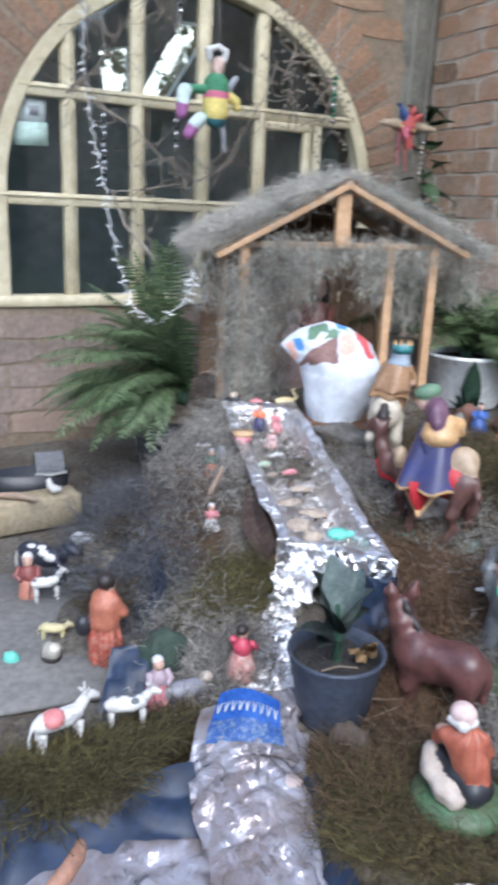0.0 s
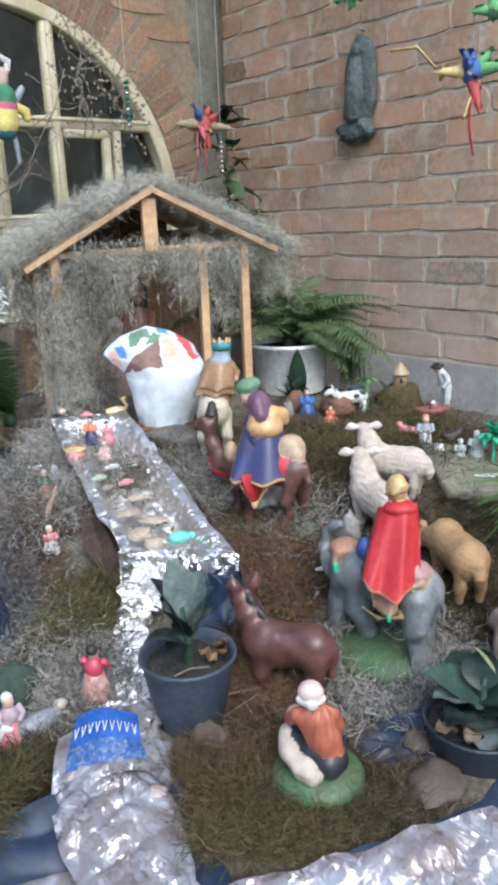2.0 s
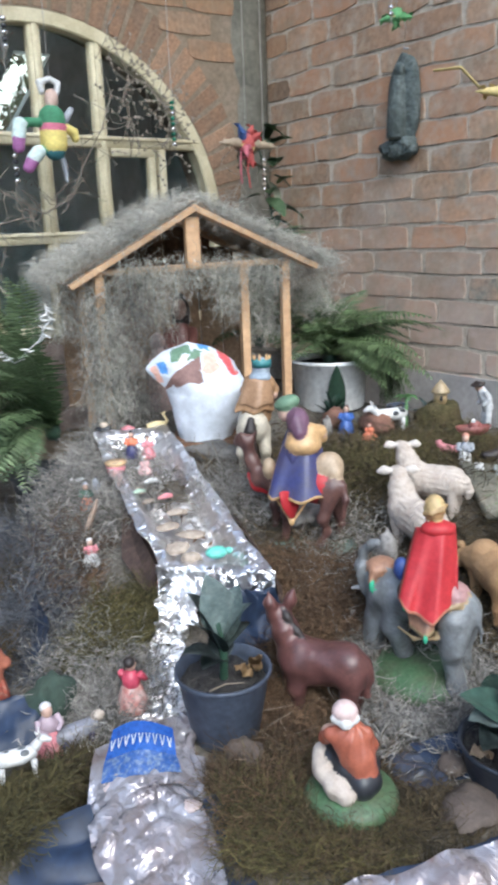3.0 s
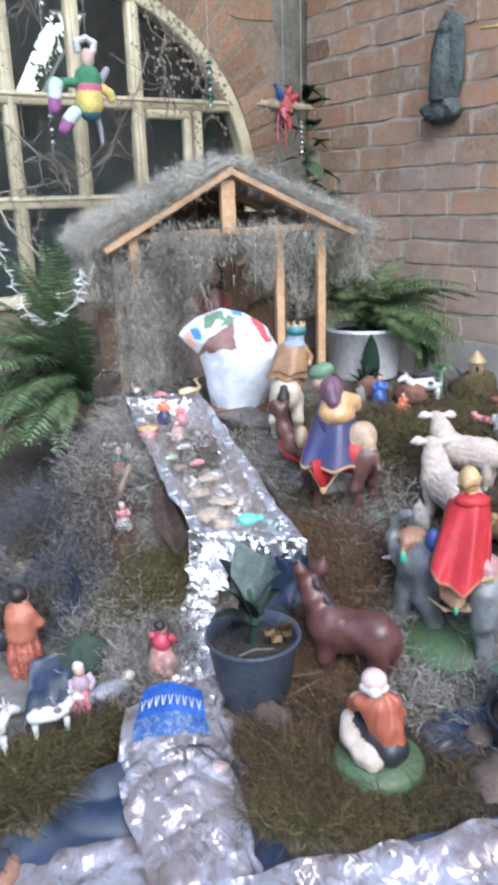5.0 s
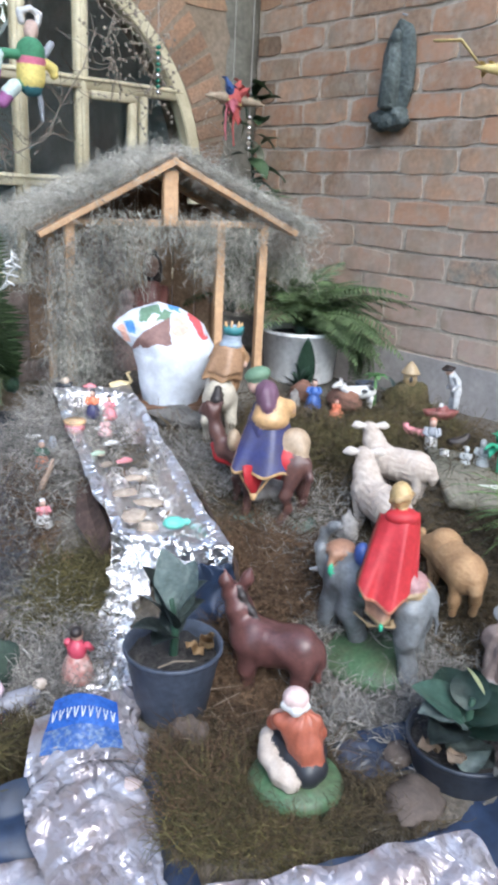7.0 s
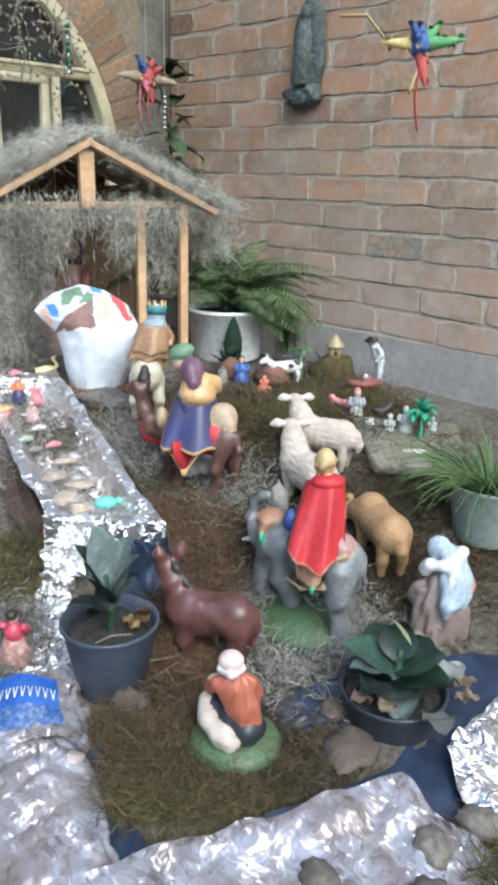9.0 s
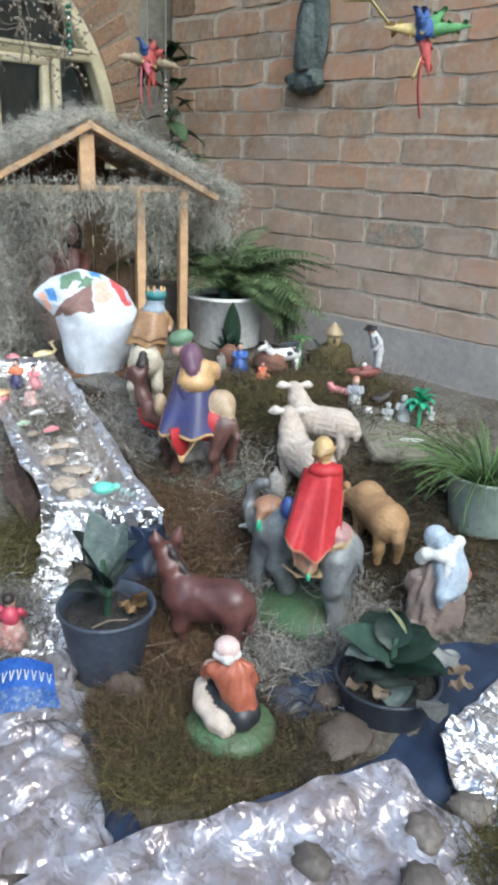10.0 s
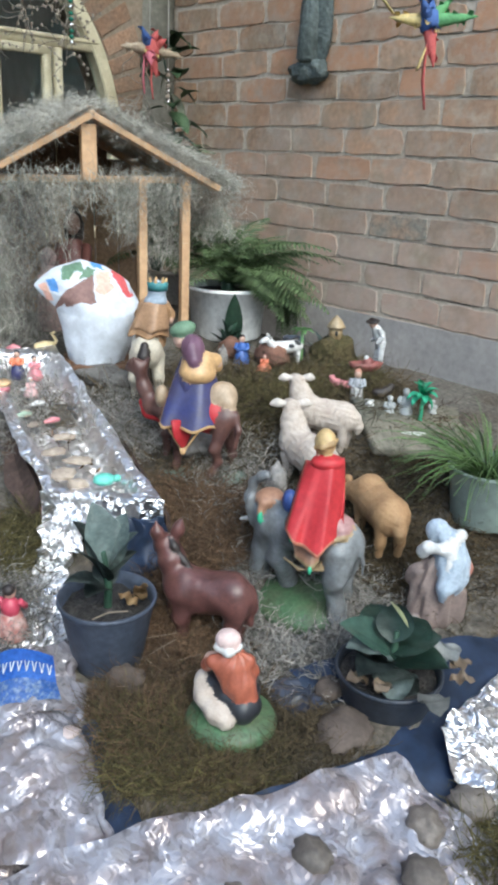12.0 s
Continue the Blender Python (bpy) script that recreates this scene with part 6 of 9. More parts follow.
bundle_bm = bundle()
PRINT = [CLOTH, paint("print_blue", (0.05, 0.3, 0.8), 0.7), paint("print_brown", (0.25, 0.12, 0.1), 0.7), paint("print_green", (0.12, 0.25, 0.14), 0.7), paint("print_peach", (0.85, 0.42, 0.3), 0.7), paint("print_cream", (0.7, 0.62, 0.5), 0.7), paint("print_red", (0.7, 0.05, 0.06), 0.7)]
bx, by = 1.385, 2.105
part("cloth", bundle_bm, PRINT, crib, at=stand(bx, by, 1.0, 0.0, 1.0, z=ground_z(bx, by)))
bm = bm_new()
for k in range(5):
    beam(bm, (-0.13, -0.09 + k * 0.045, 0.012 + 0.004 * (k % 2)), (0.13, -0.085 + k * 0.045, 0.016), 0.035, 0.012)
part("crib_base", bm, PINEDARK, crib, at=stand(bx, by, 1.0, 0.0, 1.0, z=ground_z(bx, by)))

# ---- plant pots ----
POTBLUE = material("dusty_blue_black_plastic", (0.06, 0.073, 0.105), (0.04, 0.049, 0.07), rough=0.5, scale=10, fine=70, bump=0.15, dirt=0.3)
EARTH = material("dark_potting_soil", (0.03, 0.028, 0.028), (0.055, 0.05, 0.046), rough=1.0, scale=40, fine=150, bump=1.0, depth=0.01, dirt=0.5)


def pot(label, at, r_top, r_bot, h, mat=POTBLUE, lip=0.012):
    p = thing("plant_pot", label, "plant pot", at)
    part("pot_body", lathe(bm_new(), [(0.0, 0.0), (r_bot * 0.96, 0.0), (r_bot, 0.006), (r_top * 0.965, h - lip * 1.6), (r_top, h - lip), (r_top * 1.035, h - lip * 0.5), (r_top * 1.03, h), (r_top * 0.975, h), (r_top * 0.94, h - lip * 2), (r_top * 0.9, h * 0.7), (0.0, h * 0.7)], 40), mat, p)
    bm = bm_new()
    lathe(bm, [(0.0, h * 0.84), (r_top * 0.5, h * 0.835), (r_top * 0.92, h * 0.82)], 30)
    for v in bm.verts:
        v.co.z += 0.012 * noise.noise(v.co * 40)
    part("soil", bm, EARTH, p)
    return p


def leaf(length, width, bend=0.6, fold=0.25, n=10, wave=0.0):
    """A broad leaf along +x with a folded midrib, drooping at its tip."""
    bm = bm_new()
    rows = []
    for i in range(n + 1):
        t = i / n
        w = width * 0.5 * (math.sin(3.14159 * min(1, t ** 0.75)) ** 0.8) * (1 if t < 0.999 else 0) + 0.0006
        x = length * t * math.cos(bend * t * 0.6)
        z = length * t * math.sin(0.3) - bend * length * 0.5 * t * t
        row = []
        for k in (-1, -0.5, 0, 0.5, 1):
            row.append(bm.verts.new((x, k * w, z + abs(k) * w * fold + wave * math.sin(t * 14 + k) * w)))
        rows.append(row)
    for a, b in zip(rows, rows[1:]):
        for i in range(4):
            bm.faces.new((a[i], a[i + 1], b[i + 1], b[i]))
    bmesh.ops.solidify(bm, geom=bm.faces[:], thickness=0.0008)
    return bm


BROADLEAF = material("blue_green_broad_leaf", (0.085, 0.115, 0.112), (0.15, 0.185, 0.175), rough=0.38, scale=22, fine=80, bump=0.2, rand=0.3, dirt=0.3)
LEAF_A = finish(leaf(0.17, 0.085, 0.5), "leaf", BROADLEAF)
LEAF_B = finish(leaf(0.13, 0.06, 0.9), "leaf", BROADLEAF)
YELLOWLEAF = paint("yellowed_leaf", (0.42, 0.24, 0.07), 0.6)
TWIGBROWN = paint("dry_twig", (0.2, 0.15, 0.1), 0.8)
PALELEAF = paint("dry_grey_leaf", (0.33, 0.34, 0.32), 0.7)

pp = pot("blue-black plastic nursery pot with a broad-leaved plant", pose(0.736, 1.136, ground_z(0.736, 1.136) - 0.004), 0.094, 0.068, 0.152)
plant = thing("potted_plant", "blue-green broad-leaved plant in the nursery pot", "plant", pose(0.736, 1.136, ground_z(0.736, 1.136) + 0.122))
tubebm = tube(bm_new(), [(0, 0, -0.02), (0.004, 0, 0.05), (-0.004, 0.004, 0.12)], [0.009, 0.008, 0.006], 8)
part("stem", tubebm, DARKLEAF, plant)
for k, (rz, tilt, z, sc, which) in enumerate(((15, -76, 0.1, 0.95, 0), (90, -94, 0.11, 1.05, 0), (138, -84, 0.08, 1.1, 0), (182, -70, 0.07, 0.95, 0), (320, -74, 0.09, 0.9, 0), (350, -58, 0.08, 0.9, 1), (60, -62, 0.05, 0.9, 1), (160, -44, 0.05, 1.0, 1), (205, -40, 0.045, 0.9, 1))):
    part("leaf", LEAF_A if which == 0 else LEAF_B, None, plant, at=pose(0, 0, z * 0.8, 0, tilt * 0.72, rz) @ Matrix.Scale(sc * 0.76, 4) @ Matrix.Diagonal((1, 1.25, 1, 1)))
dry = finish(leaf(0.048, 0.026, 0.5, wave=0.5), "dry_leaf", YELLOWLEAF)
for k, (x, y, rz) in enumerate(((0.045, -0.03, 20), (0.035, -0.05, 110), (0.06, -0.02, 250))):
    part("dry_leaf", dry, None, plant, "dry orange-yellow leaf", at=pose(x, y, 0.012, 0, -15, rz))
part("fallen_twig", tube(bm_new(), [(-0.06, -0.04, 0.016), (-0.03, -0.05, 0.024), (0.0, -0.07, 0.024)], [0.0018, 0.002, 0.0014], 6), TWIGBROWN, plant)

p2x, p2y = 1.076, 0.698
pot("dark plastic pot half sunk in blue plastic with a leafy plant", pose(p2x, p2y, ground_z(p2x, p2y) - 0.045), 0.1, 0.075, 0.115, material("dark_pot_plastic", (0.035, 0.042, 0.058), (0.025, 0.03, 0.04), rough=0.45, scale=10, fine=70, bump=0.15, dirt=0.3))
plant = thing("potted_plant", "dark green leafy plant with a pale spear leaf", "plant", pose(p2x, p2y, ground_z(p2x, p2y) + 0.042))
part("stem", tube(bm_new(), [(0, 0, -0.02), (0.01, 0.0, 0.05), (0.012, 0.0, 0.1)], [0.01, 0.008, 0.006], 8), DARKLEAF, plant)
GREENBROAD = material("deep_green_broad_leaf", (0.026, 0.058, 0.044), (0.046, 0.085, 0.064), rough=0.35, scale=22, fine=80, bump=0.2, rand=0.3)
LEAF_C = finish(leaf(0.15, 0.095, 0.7), "leaf", GREENBROAD)
LEAF_D = finish(leaf(0.12, 0.07, 0.9, wave=0.15), "leaf", BROADLEAF)
for k, (rz, tilt, z, sc, me) in enumerate(((0, -35, 0.06, 1.0, LEAF_C), (60, -40, 0.07, 1.0, LEAF_C), (120, -45, 0.07, 0.95, LEAF_C), (330, -30, 0.07, 0.9, LEAF_C), (290, -25, 0.05, 0.95, LEAF_C), (150, -50, 0.06, 1.1, LEAF_D), (180, -30, 0.05, 1.1, LEAF_D), (225, 0, 0.03, 1.0, LEAF_D), (255, 10, 0.02, 0.9, LEAF_D), (30, -62, 0.1, 0.7, LEAF_C))):
    part("leaf", me, None, plant, at=pose(0, 0, z * 0.8, 0, tilt * 0.6, rz) @ Matrix.Scale(sc * 0.86, 4) @ Matrix.Diagonal((1, 1.25, 1, 1)))
part("spear_leaf", leaf(0.06, 0.018, 0.2), paint("pale_green_leaf", (0.5, 0.55, 0.25)), plant, "pale yellow-green spear leaf", at=pose(0.0, -0.03, 0.13, 0, -40, 120))
PALEDRY = finish(leaf(0.075, 0.055, 0.6, wave=0.25), "dry_leaf", PALELEAF)
TANDRY = finish(leaf(0.05, 0.035, 0.6, wave=0.4), "dry_leaf", paint("tan_dry_leaf", (0.32, 0.22, 0.13)))
for x, y, z, rz, me in ((-0.02, -0.1, 0.03, 230, PALEDRY), (0.05, -0.1, 0.03, 300, TANDRY), (0.075, -0.085, 0.035, 330, TANDRY), (0.06, -0.06, 0.04, 350, PALEDRY), (-0.07, 0.0, 0.035, 160, TANDRY), (-0.055, -0.03, 0.035, 200, TANDRY)):
    part("dry_leaf", me, None, plant, "dry crumpled leaf", at=pose(x, y, z, 0, -10, rz))

# white bucket with ferns
WHITEBUCKET = material("chipped_white_paint", (0.85, 0.85, 0.84), (0.25, 0.24, 0.23), rough=0.5, scale=14, fine=40, bump=0.15, mid=0.73, dirt=0.2)
bkx, bky = 2.15, 2.34
bk = thing("white_bucket", "chipped white bucket used as a planter", "bucket", pose(bkx, bky, ground_z(bkx, bky)))
part("bucket_body", lathe(bm_new(), [(0.0, 0.0), (0.135, 0.0), (0.142, 0.008), (0.158, 0.19), (0.167, 0.192), (0.167, 0.206), (0.15, 0.206), (0.145, 0.17), (0.0, 0.17)], 40), WHITEBUCKET, bk)
part("soil", lathe(bm_new(), [(0.0, 0.185), (0.147, 0.18)], 24), EARTH, bk)


# ---- ferns ----
def frond(length, width, droop, pairs, seed):
    g = random.Random(seed)
    V, F = [], []
    pts = []
    for i in range(pairs + 1):
        t = i / pairs
        x = length * (t - 0.10 * droop * t * t)
        z = length * (0.55 * t - 0.75 * droop * t * t)
        pts.append(Vector((x, 0.012 * math.sin(t * 5 + seed) * length, z)))
    for i in range(pairs):
        t = i / pairs
        a, b = pts[i], pts[i + 1]
        d = (b - a).normalized()
        # stalk
        o = len(V)
        w = 0.0028 * (1 - 0.7 * t)
        for q in (a, b):
            V += [(q.x, q.y - w, q.z), (q.x, q.y + w, q.z), (q.x, q.y, q.z + w)]
        F += [(o, o + 3, o + 4, o + 1), (o + 1, o + 4, o + 5, o + 2), (o + 2, o + 5, o + 3, o)]
        env = math.sin(3.14159 * min(1.0, (t * 0.92 + 0.1))) ** 0.65
        for s in (-1, 1):
            ln = width * env * (1.05 + 0.35 * g.random())
            root = a.lerp(b, 0.5)
            tip = root + Vector((d.x * ln * 0.3, s * ln, d.z * ln * 0.3 - ln * (0.18 + 0.2 * g.random())))
            hw = length / pairs * 0.4
            midp = root.lerp(tip, 0.4)
            o = len(V)
            V += [root[:], (midp + d * hw + Vector((0, 0, 0.003)))[:], tip[:], (midp - d * hw + Vector((0, 0, 0.003)))[:]]
            F.append((o, o + 1, o + 2, o + 3))
    return raw("frond", V, F, FERN)


def fern(label, base, specs, sizes, seed):
    """A crown of arching fronds that spring from one base."""
    ob = thing("fern", label, "fern", pose(*base))
    part("crown", blob(bm_new(), (0, 0, 0), (0.03, 0.03, 0.035), rough=0.4), DARKLEAF, ob)
    meshes = [frond(l, w, d, n, seed + i) for i, (l, w, d, n) in enumerate(sizes)]
    g = random.Random(seed)
    for k, (rz, tilt, sc) in enumerate(specs):
        part("frond", meshes[k % len(meshes)], None, ob, at=pose(0.01 * g.uniform(-1, 1), 0.01 * g.uniform(-1, 1), 0.02, g.uniform(-12, 12), tilt, rz) @ Matrix.Scale(sc, 4))
    return ob


g = random.Random(5)
specs = [(112 + 120 * k / 27 + g.uniform(-8, 8), g.uniform(-40, 4), g.uniform(0.85, 1.15)) for k in range(28)] + [(g.uniform(110, 230), g.uniform(-66, -42), g.uniform(0.7, 0.95)) for k in range(16)]
fern("large green boston fern spreading under the window", (1.03, 2.6, 0.85), specs, [(0.56, 0.066, 0.85, 31), (0.44, 0.06, 1.0, 28), (0.56, 0.07, 0.8, 33)], 11)
specs = [(g.uniform(120, 215), g.uniform(-24, 6), g.uniform(0.85, 1.15)) for k in range(16)] + [(g.uniform(190, 275), g.uniform(-12, 16), g.uniform(0.65, 0.9)) for k in range(14)]
fern("green fern fronds falling over the village bank", (0.92, 2.56, 0.84), specs, [(0.42, 0.06, 1.0, 26), (0.36, 0.055, 0.95, 23)], 17)
# tall fronds against the window
fern("tall upright fern fronds against the window", (1.02, 2.7, 0.92), [(196, -52, 1.0), (150, -62, 1.0), (120, -54, 0.9), (176, -34, 1.0), (235, -58, 0.9), (215, -70, 1.05), (250, -66, 1.0)], [(0.5, 0.06, 0.55, 30), (0.46, 0.058, 0.5, 28)], 23)
specs = [(g.uniform(260, 380), g.uniform(-35, 15), g.uniform(1.0, 1.5)) for k in range(34)] + [(g.uniform(0, 360), g.uniform(-50, -5), g.uniform(0.9, 1.3)) for k in range(34)]
FERN = island(material("dull_fern_green", (0.075, 0.115, 0.045), (0.105, 0.15, 0.065), rough=0.6, scale=4, bump=0), 0.4)
fern("dark green fern growing in the white bucket", (bkx, bky, ground_z(bkx, bky) + 0.2), specs, [(0.30, 0.05, 1.0, 24), (0.26, 0.045, 1.1, 22), (0.34, 0.05, 0.9, 26)], 31)
fern("dark fern fronds behind the stable", (2.1, 2.75, 1.05), [(g.uniform(180, 360), g.uniform(-70, 0), g.uniform(0.8, 1.2)) for k in range(40)], [(0.32, 0.05, 0.9, 24), (0.28, 0.045, 1.0, 22)], 37)
fern("bushy dark fern filling the space behind the bucket", (bkx + 0.14, bky + 0.16, 1.06), [(g.uniform(0, 360), g.uniform(-65, -10), g.uniform(0.7, 1.1)) for k in range(44)], [(0.24, 0.045, 1.1, 20), (0.2, 0.045, 1.2, 18), (0.28, 0.05, 0.9, 22)], 47)
fern("dark fern fronds behind the roof's lower eaves", (2.36, 2.95, 1.42), [(g.uniform(170, 350), g.uniform(-50, 30), g.uniform(0.7, 1.1)) for k in range(26)], [(0.2, 0.05, 1.0, 16), (0.16, 0.045, 1.2, 14)], 53)
fern("drooping dark fern fronds beside the white bucket", (bkx + 0.12, bky - 0.12, ground_z(bkx, bky) + 0.17), [(g.uniform(270, 370), g.uniform(5, 50), g.uniform(0.7, 1.0)) for k in range(22)], [(0.26, 0.045, 1.3, 22), (0.22, 0.04, 1.4, 20)], 41)
bm = bm_new()
box(bm, (0.24, 0.2, 0.20), pose(0, 0, 0), 0.02)
tagged(part("stone_block", bm, STONE, at=pose(2.1, 2.78, 0.90)), "grey stone block behind the stable", "stone")
bm = bm_new()
lathe(bm, [(0.0, 0.0), (0.1, 0.0), (0.13, 0.2), (0.138, 0.205), (0.138, 0.22), (0.12, 0.22), (0.0, 0.2)], 28)
tagged(part("planter", bm, POTBLUE, at=pose(1.02, 2.68, ground_z(1.02, 2.68) - 0.06)), "dark plastic planter hidden under the fern", "plant pot")

# dark spiky bromeliad in front of the bucket
def blades(label, base, mat, count, length, width, seed, droop=0.5, spread=1.0, name="bromeliad"):
    g = random.Random(seed)
    ob = thing(name, label, "plant", pose(*base))
    me = [finish(leaf(length * s, width, droop, 0.4, 8), "blade", mat) for s in (1.0, 0.8)]
    for k in range(count):
        part("blade", me[k % 2], None, ob, at=pose(0, 0, 0.0, 0, -75 + 60 * spread * g.random(), k * 137.5 % 360))
    return ob


blades("dark spiky plant with one upright leaf before the bucket", on_ground(1.99, 2.16), DARKLEAF, 14, 0.12, 0.024, 3, 0.5, 1.1)
part("blade", leaf(0.2, 0.07, 0.1, 0.3), DARKLEAF, thing("bromeliad", "broad upright dark green leaf before the bucket", "plant", pose(*on_ground(2.03, 2.17))), at=pose(0, 0, 0, 0, -76, -130))

# grassy plant in a translucent pot
GRASS = island(material("grass_green", (0.10, 0.17, 0.05), (0.07, 0.12, 0.04), rough=0.5, bump=0), 0.4)
gx, gy = 1.68, 0.86
pot("pale green plastic pot with a grassy plant", pose(gx, gy, ground_z(gx, gy)), 0.1, 0.08, 0.15, material("cloudy_green_plastic", (0.3, 0.36, 0.32), (0.24, 0.29, 0.26), rough=0.35, scale=8, fine=30, bump=0.1))
g2 = np.random.default_rng(71)
n = 260
ang = g2.random(n) * 6.28318
rad = g2.random(n) * 0.05
roots = np.stack([gx + rad * np.cos(ang), gy + rad * np.sin(ang), np.full(n, ground_z(gx, gy) + 0.12)], 1)
ways = np.stack([np.cos(ang) * 0.7, np.sin(ang) * 0.7, 0.7 + 0.5 * g2.random(n)], 1)
v, f = strands(roots, ways, 0.16 + 0.16 * g2.random(n), 0.005, 9, 0.22, 1.5, 72)
v[:, 2] = np.maximum(v[:, 2], np.array([ground_z(float(a), float(b)) for a, b in v[:, :2]]) + 0.003)
tagged(new("grass_plant", raw("grass_plant", v, f, GRASS)), "arching green spider grass in the pale pot", "plant", kind="stuff")

# small black pot with thin plants by the wall
sx, sy = 2.36, 2.0
pot("small black plastic pot by the brick wall", pose(sx, sy, ground_z(sx, sy)), 0.065, 0.05, 0.10, POTBLUE)
blades("small dark leafy seedling in the black pot", (sx, sy, ground_z(sx, sy) + 0.085), BROADLEAF, 11, 0.11, 0.04, 5, 0.8, 0.8, "seedling")
blades("thin grey-green seedling by the brick wall", on_ground(2.37, 1.78), BROADLEAF, 9, 0.10, 0.03, 7, 0.8, 0.7, "seedling")

# ---- small figurines ----
def doll(robe=0, top=1, skin=2, hat=3, h=0.1, arms=True, wide=0.30, brim=0.0):
    """A small clay figure: skirt or trousers, blouse, arms, head and hat."""
    bm = bm_new()
    tube(bm, [(0, 0, 0.003), (0, 0, h * 0.25), (0, 0, h * 0.5)], [h * wide, h * wide * 0.85, h * 0.16], 12, robe)
    tube(bm, [(0, 0, h * 0.48), (0, 0, h * 0.62), (0, 0, h * 0.74)], [h * 0.17, h * 0.19, h * 0.1], 12, top, 0.9)
    if arms:
        for s in (-1, 1):
            tube(bm, [(0, s * h * 0.17, h * 0.7), (h * 0.1, s * h * 0.22, h * 0.57), (h * 0.2, s * h * 0.1, h * 0.52)], [h * 0.065, h * 0.055, h * 0.045], 8, top)
    blob(bm, (h * 0.02, 0, h * 0.86), (h * 0.11, h * 0.105, h * 0.13), skin, n=10)
    if brim:
        tube(bm, [(0, 0, h * 0.93), (0, 0, h * 0.95)], [h * brim, h * brim * 0.95], 14, hat)
        tube(bm, [(0, 0, h * 0.95), (0, 0, h * 1.03)], [h * 0.12, h * 0.09], 12, hat)
    else:
        blob(bm, (-h * 0.02, 0, h * 0.92), (h * 0.115, h * 0.11, h * 0.1), hat, n=10)
    return bm


def beast(bm, l=0.1, h=0.07, body=0, spot=1, horns=False, seed=1):
    """A small toy animal along +x."""
    for x in (-0.32, 0.3):
        for y in (-0.09, 0.09):
            tube(bm, [(x * l, y * l, h * 0.55), (x * l, y * l, h * 0.25), (x * l, y * l, 0.002)], [l * 0.065, l * 0.045, l * 0.045], 8, body)
    tube(bm, [(-0.42 * l, 0, h * 0.72), (-0.3 * l, 0, h * 0.74), (0.1 * l, 0, h * 0.7), (0.34 * l, 0, h * 0.76)], [l * 0.09, l * 0.16, l * 0.165, l * 0.12], 12, body)
    tube(bm, [(0.34 * l, 0, h * 0.82), (0.46 * l, 0, h * 1.0)], [l * 0.11, l * 0.08], 10, body)
    tube(bm, [(0.45 * l, 0, h * 1.04), (0.56 * l, 0, h * 1.0), (0.66 * l, 0, h * 0.92)], [l * 0.085, l * 0.075, l * 0.05], 10, body)
    for s in (-1, 1):
        tube(bm, [(0.43 * l, s * 0.07 * l, h * 1.1), (0.40 * l, s * 0.14 * l, h * 1.14)], [l * 0.03, l * 0.014], 6, body)
        if horns:
            tube(bm, [(0.46 * l, s * 0.05 * l, h * 1.14), (0.47 * l, s * 0.09 * l, h * 1.28)], [l * 0.022, l * 0.008], 6, body)
    tube(bm, [(-0.45 * l, 0, h * 0.78), (-0.52 * l, 0, h * 0.5), (-0.51 * l, 0, h * 0.3)], [l * 0.025, l * 0.018, l * 0.025], 6, spot)
    g = random.Random(seed)
    for k in range(5):
        a = g.uniform(0.2, 2.9)
        x = g.uniform(-0.34, 0.24) * l
        blob(bm, (x, math.cos(a) * l * 0.12, h * 0.72 + math.sin(a) * l * 0.11), (l * 0.11, l * 0.07, l * 0.065), spot, n=8)
    return bm


def put(name, label, category, x, y, r, a, bm, mats, scale=1.0, z=None, lift=0.0, group=""):
    return statue(name, label, category, stand(x, y, r, a, scale, lift, z), mats, bm, group)


# by the brick wall
def bent_man():
    """A man in loose white clothes who leans forward with his hat on."""
    bm = Clay(0.0026, 0.006)
    for y in (-0.012, 0.012):
        tube(bm, [(0.0, y, 0.008), (-0.002, y, 0.05), (-0.004, y * 0.8, 0.085)], (0.012, 0.011, 0.014), mat=0)
    tube(bm, [(-0.004, 0, 0.085), (0.006, 0, 0.115), (0.02, 0, 0.14)], (0.019, 0.021, 0.017), mat=0)
    for y in (-0.022, 0.022):
        tube(bm, [(0.016, y, 0.138), (0.004, y * 1.2, 0.112), (0.022, y, 0.092)], (0.008, 0.0075, 0.006), mat=0)
    blob(bm, (0.034, 0, 0.158), (0.014, 0.013, 0.016), 1)
    tube(bm, [(0.034, -0.014, 0.168), (0.034, 0.014, 0.168)], (0.009, 0.009), mat=2)
    blob(bm, (0.036, 0, 0.166), (0.026, 0.026, 0.005), 2, (0, 12, 0))
    return bm


put("toy_cow", "small black and white toy cow lying by the bucket", "toy animal", 2.0, 1.865, -0.95, -0.2, beast(bm_new(), 0.12, 0.075, 0, 1, True, 4), [WHITEP, BLACKP], 1.2)
put("clay_figurine", "clay woman in a blue dress with dark hair", "figurine", 1.875, 1.96, -0.1, -1, doll(0, 0, 1, 2, 0.105), [BLUEP, PINKISH, DARKBROWN])
put("clay_figurine", "clay figure in an orange skirt sitting on the moss", "figurine", 1.87, 1.84, -0.1, -1, doll(0, 0, 1, 2, 0.06, wide=0.5), [paint("orange_skirt", (0.8, 0.16, 0.03)), PINKISH, REDBROWN])
put("clay_figurine", "clay man in white clothes bending forward by the wall", "figurine", 2.268, 1.65, -0.9, -0.2, bent_man(), [paint("dusty_white", (0.56, 0.57, 0.58)), PINKISH, DARKBROWN])
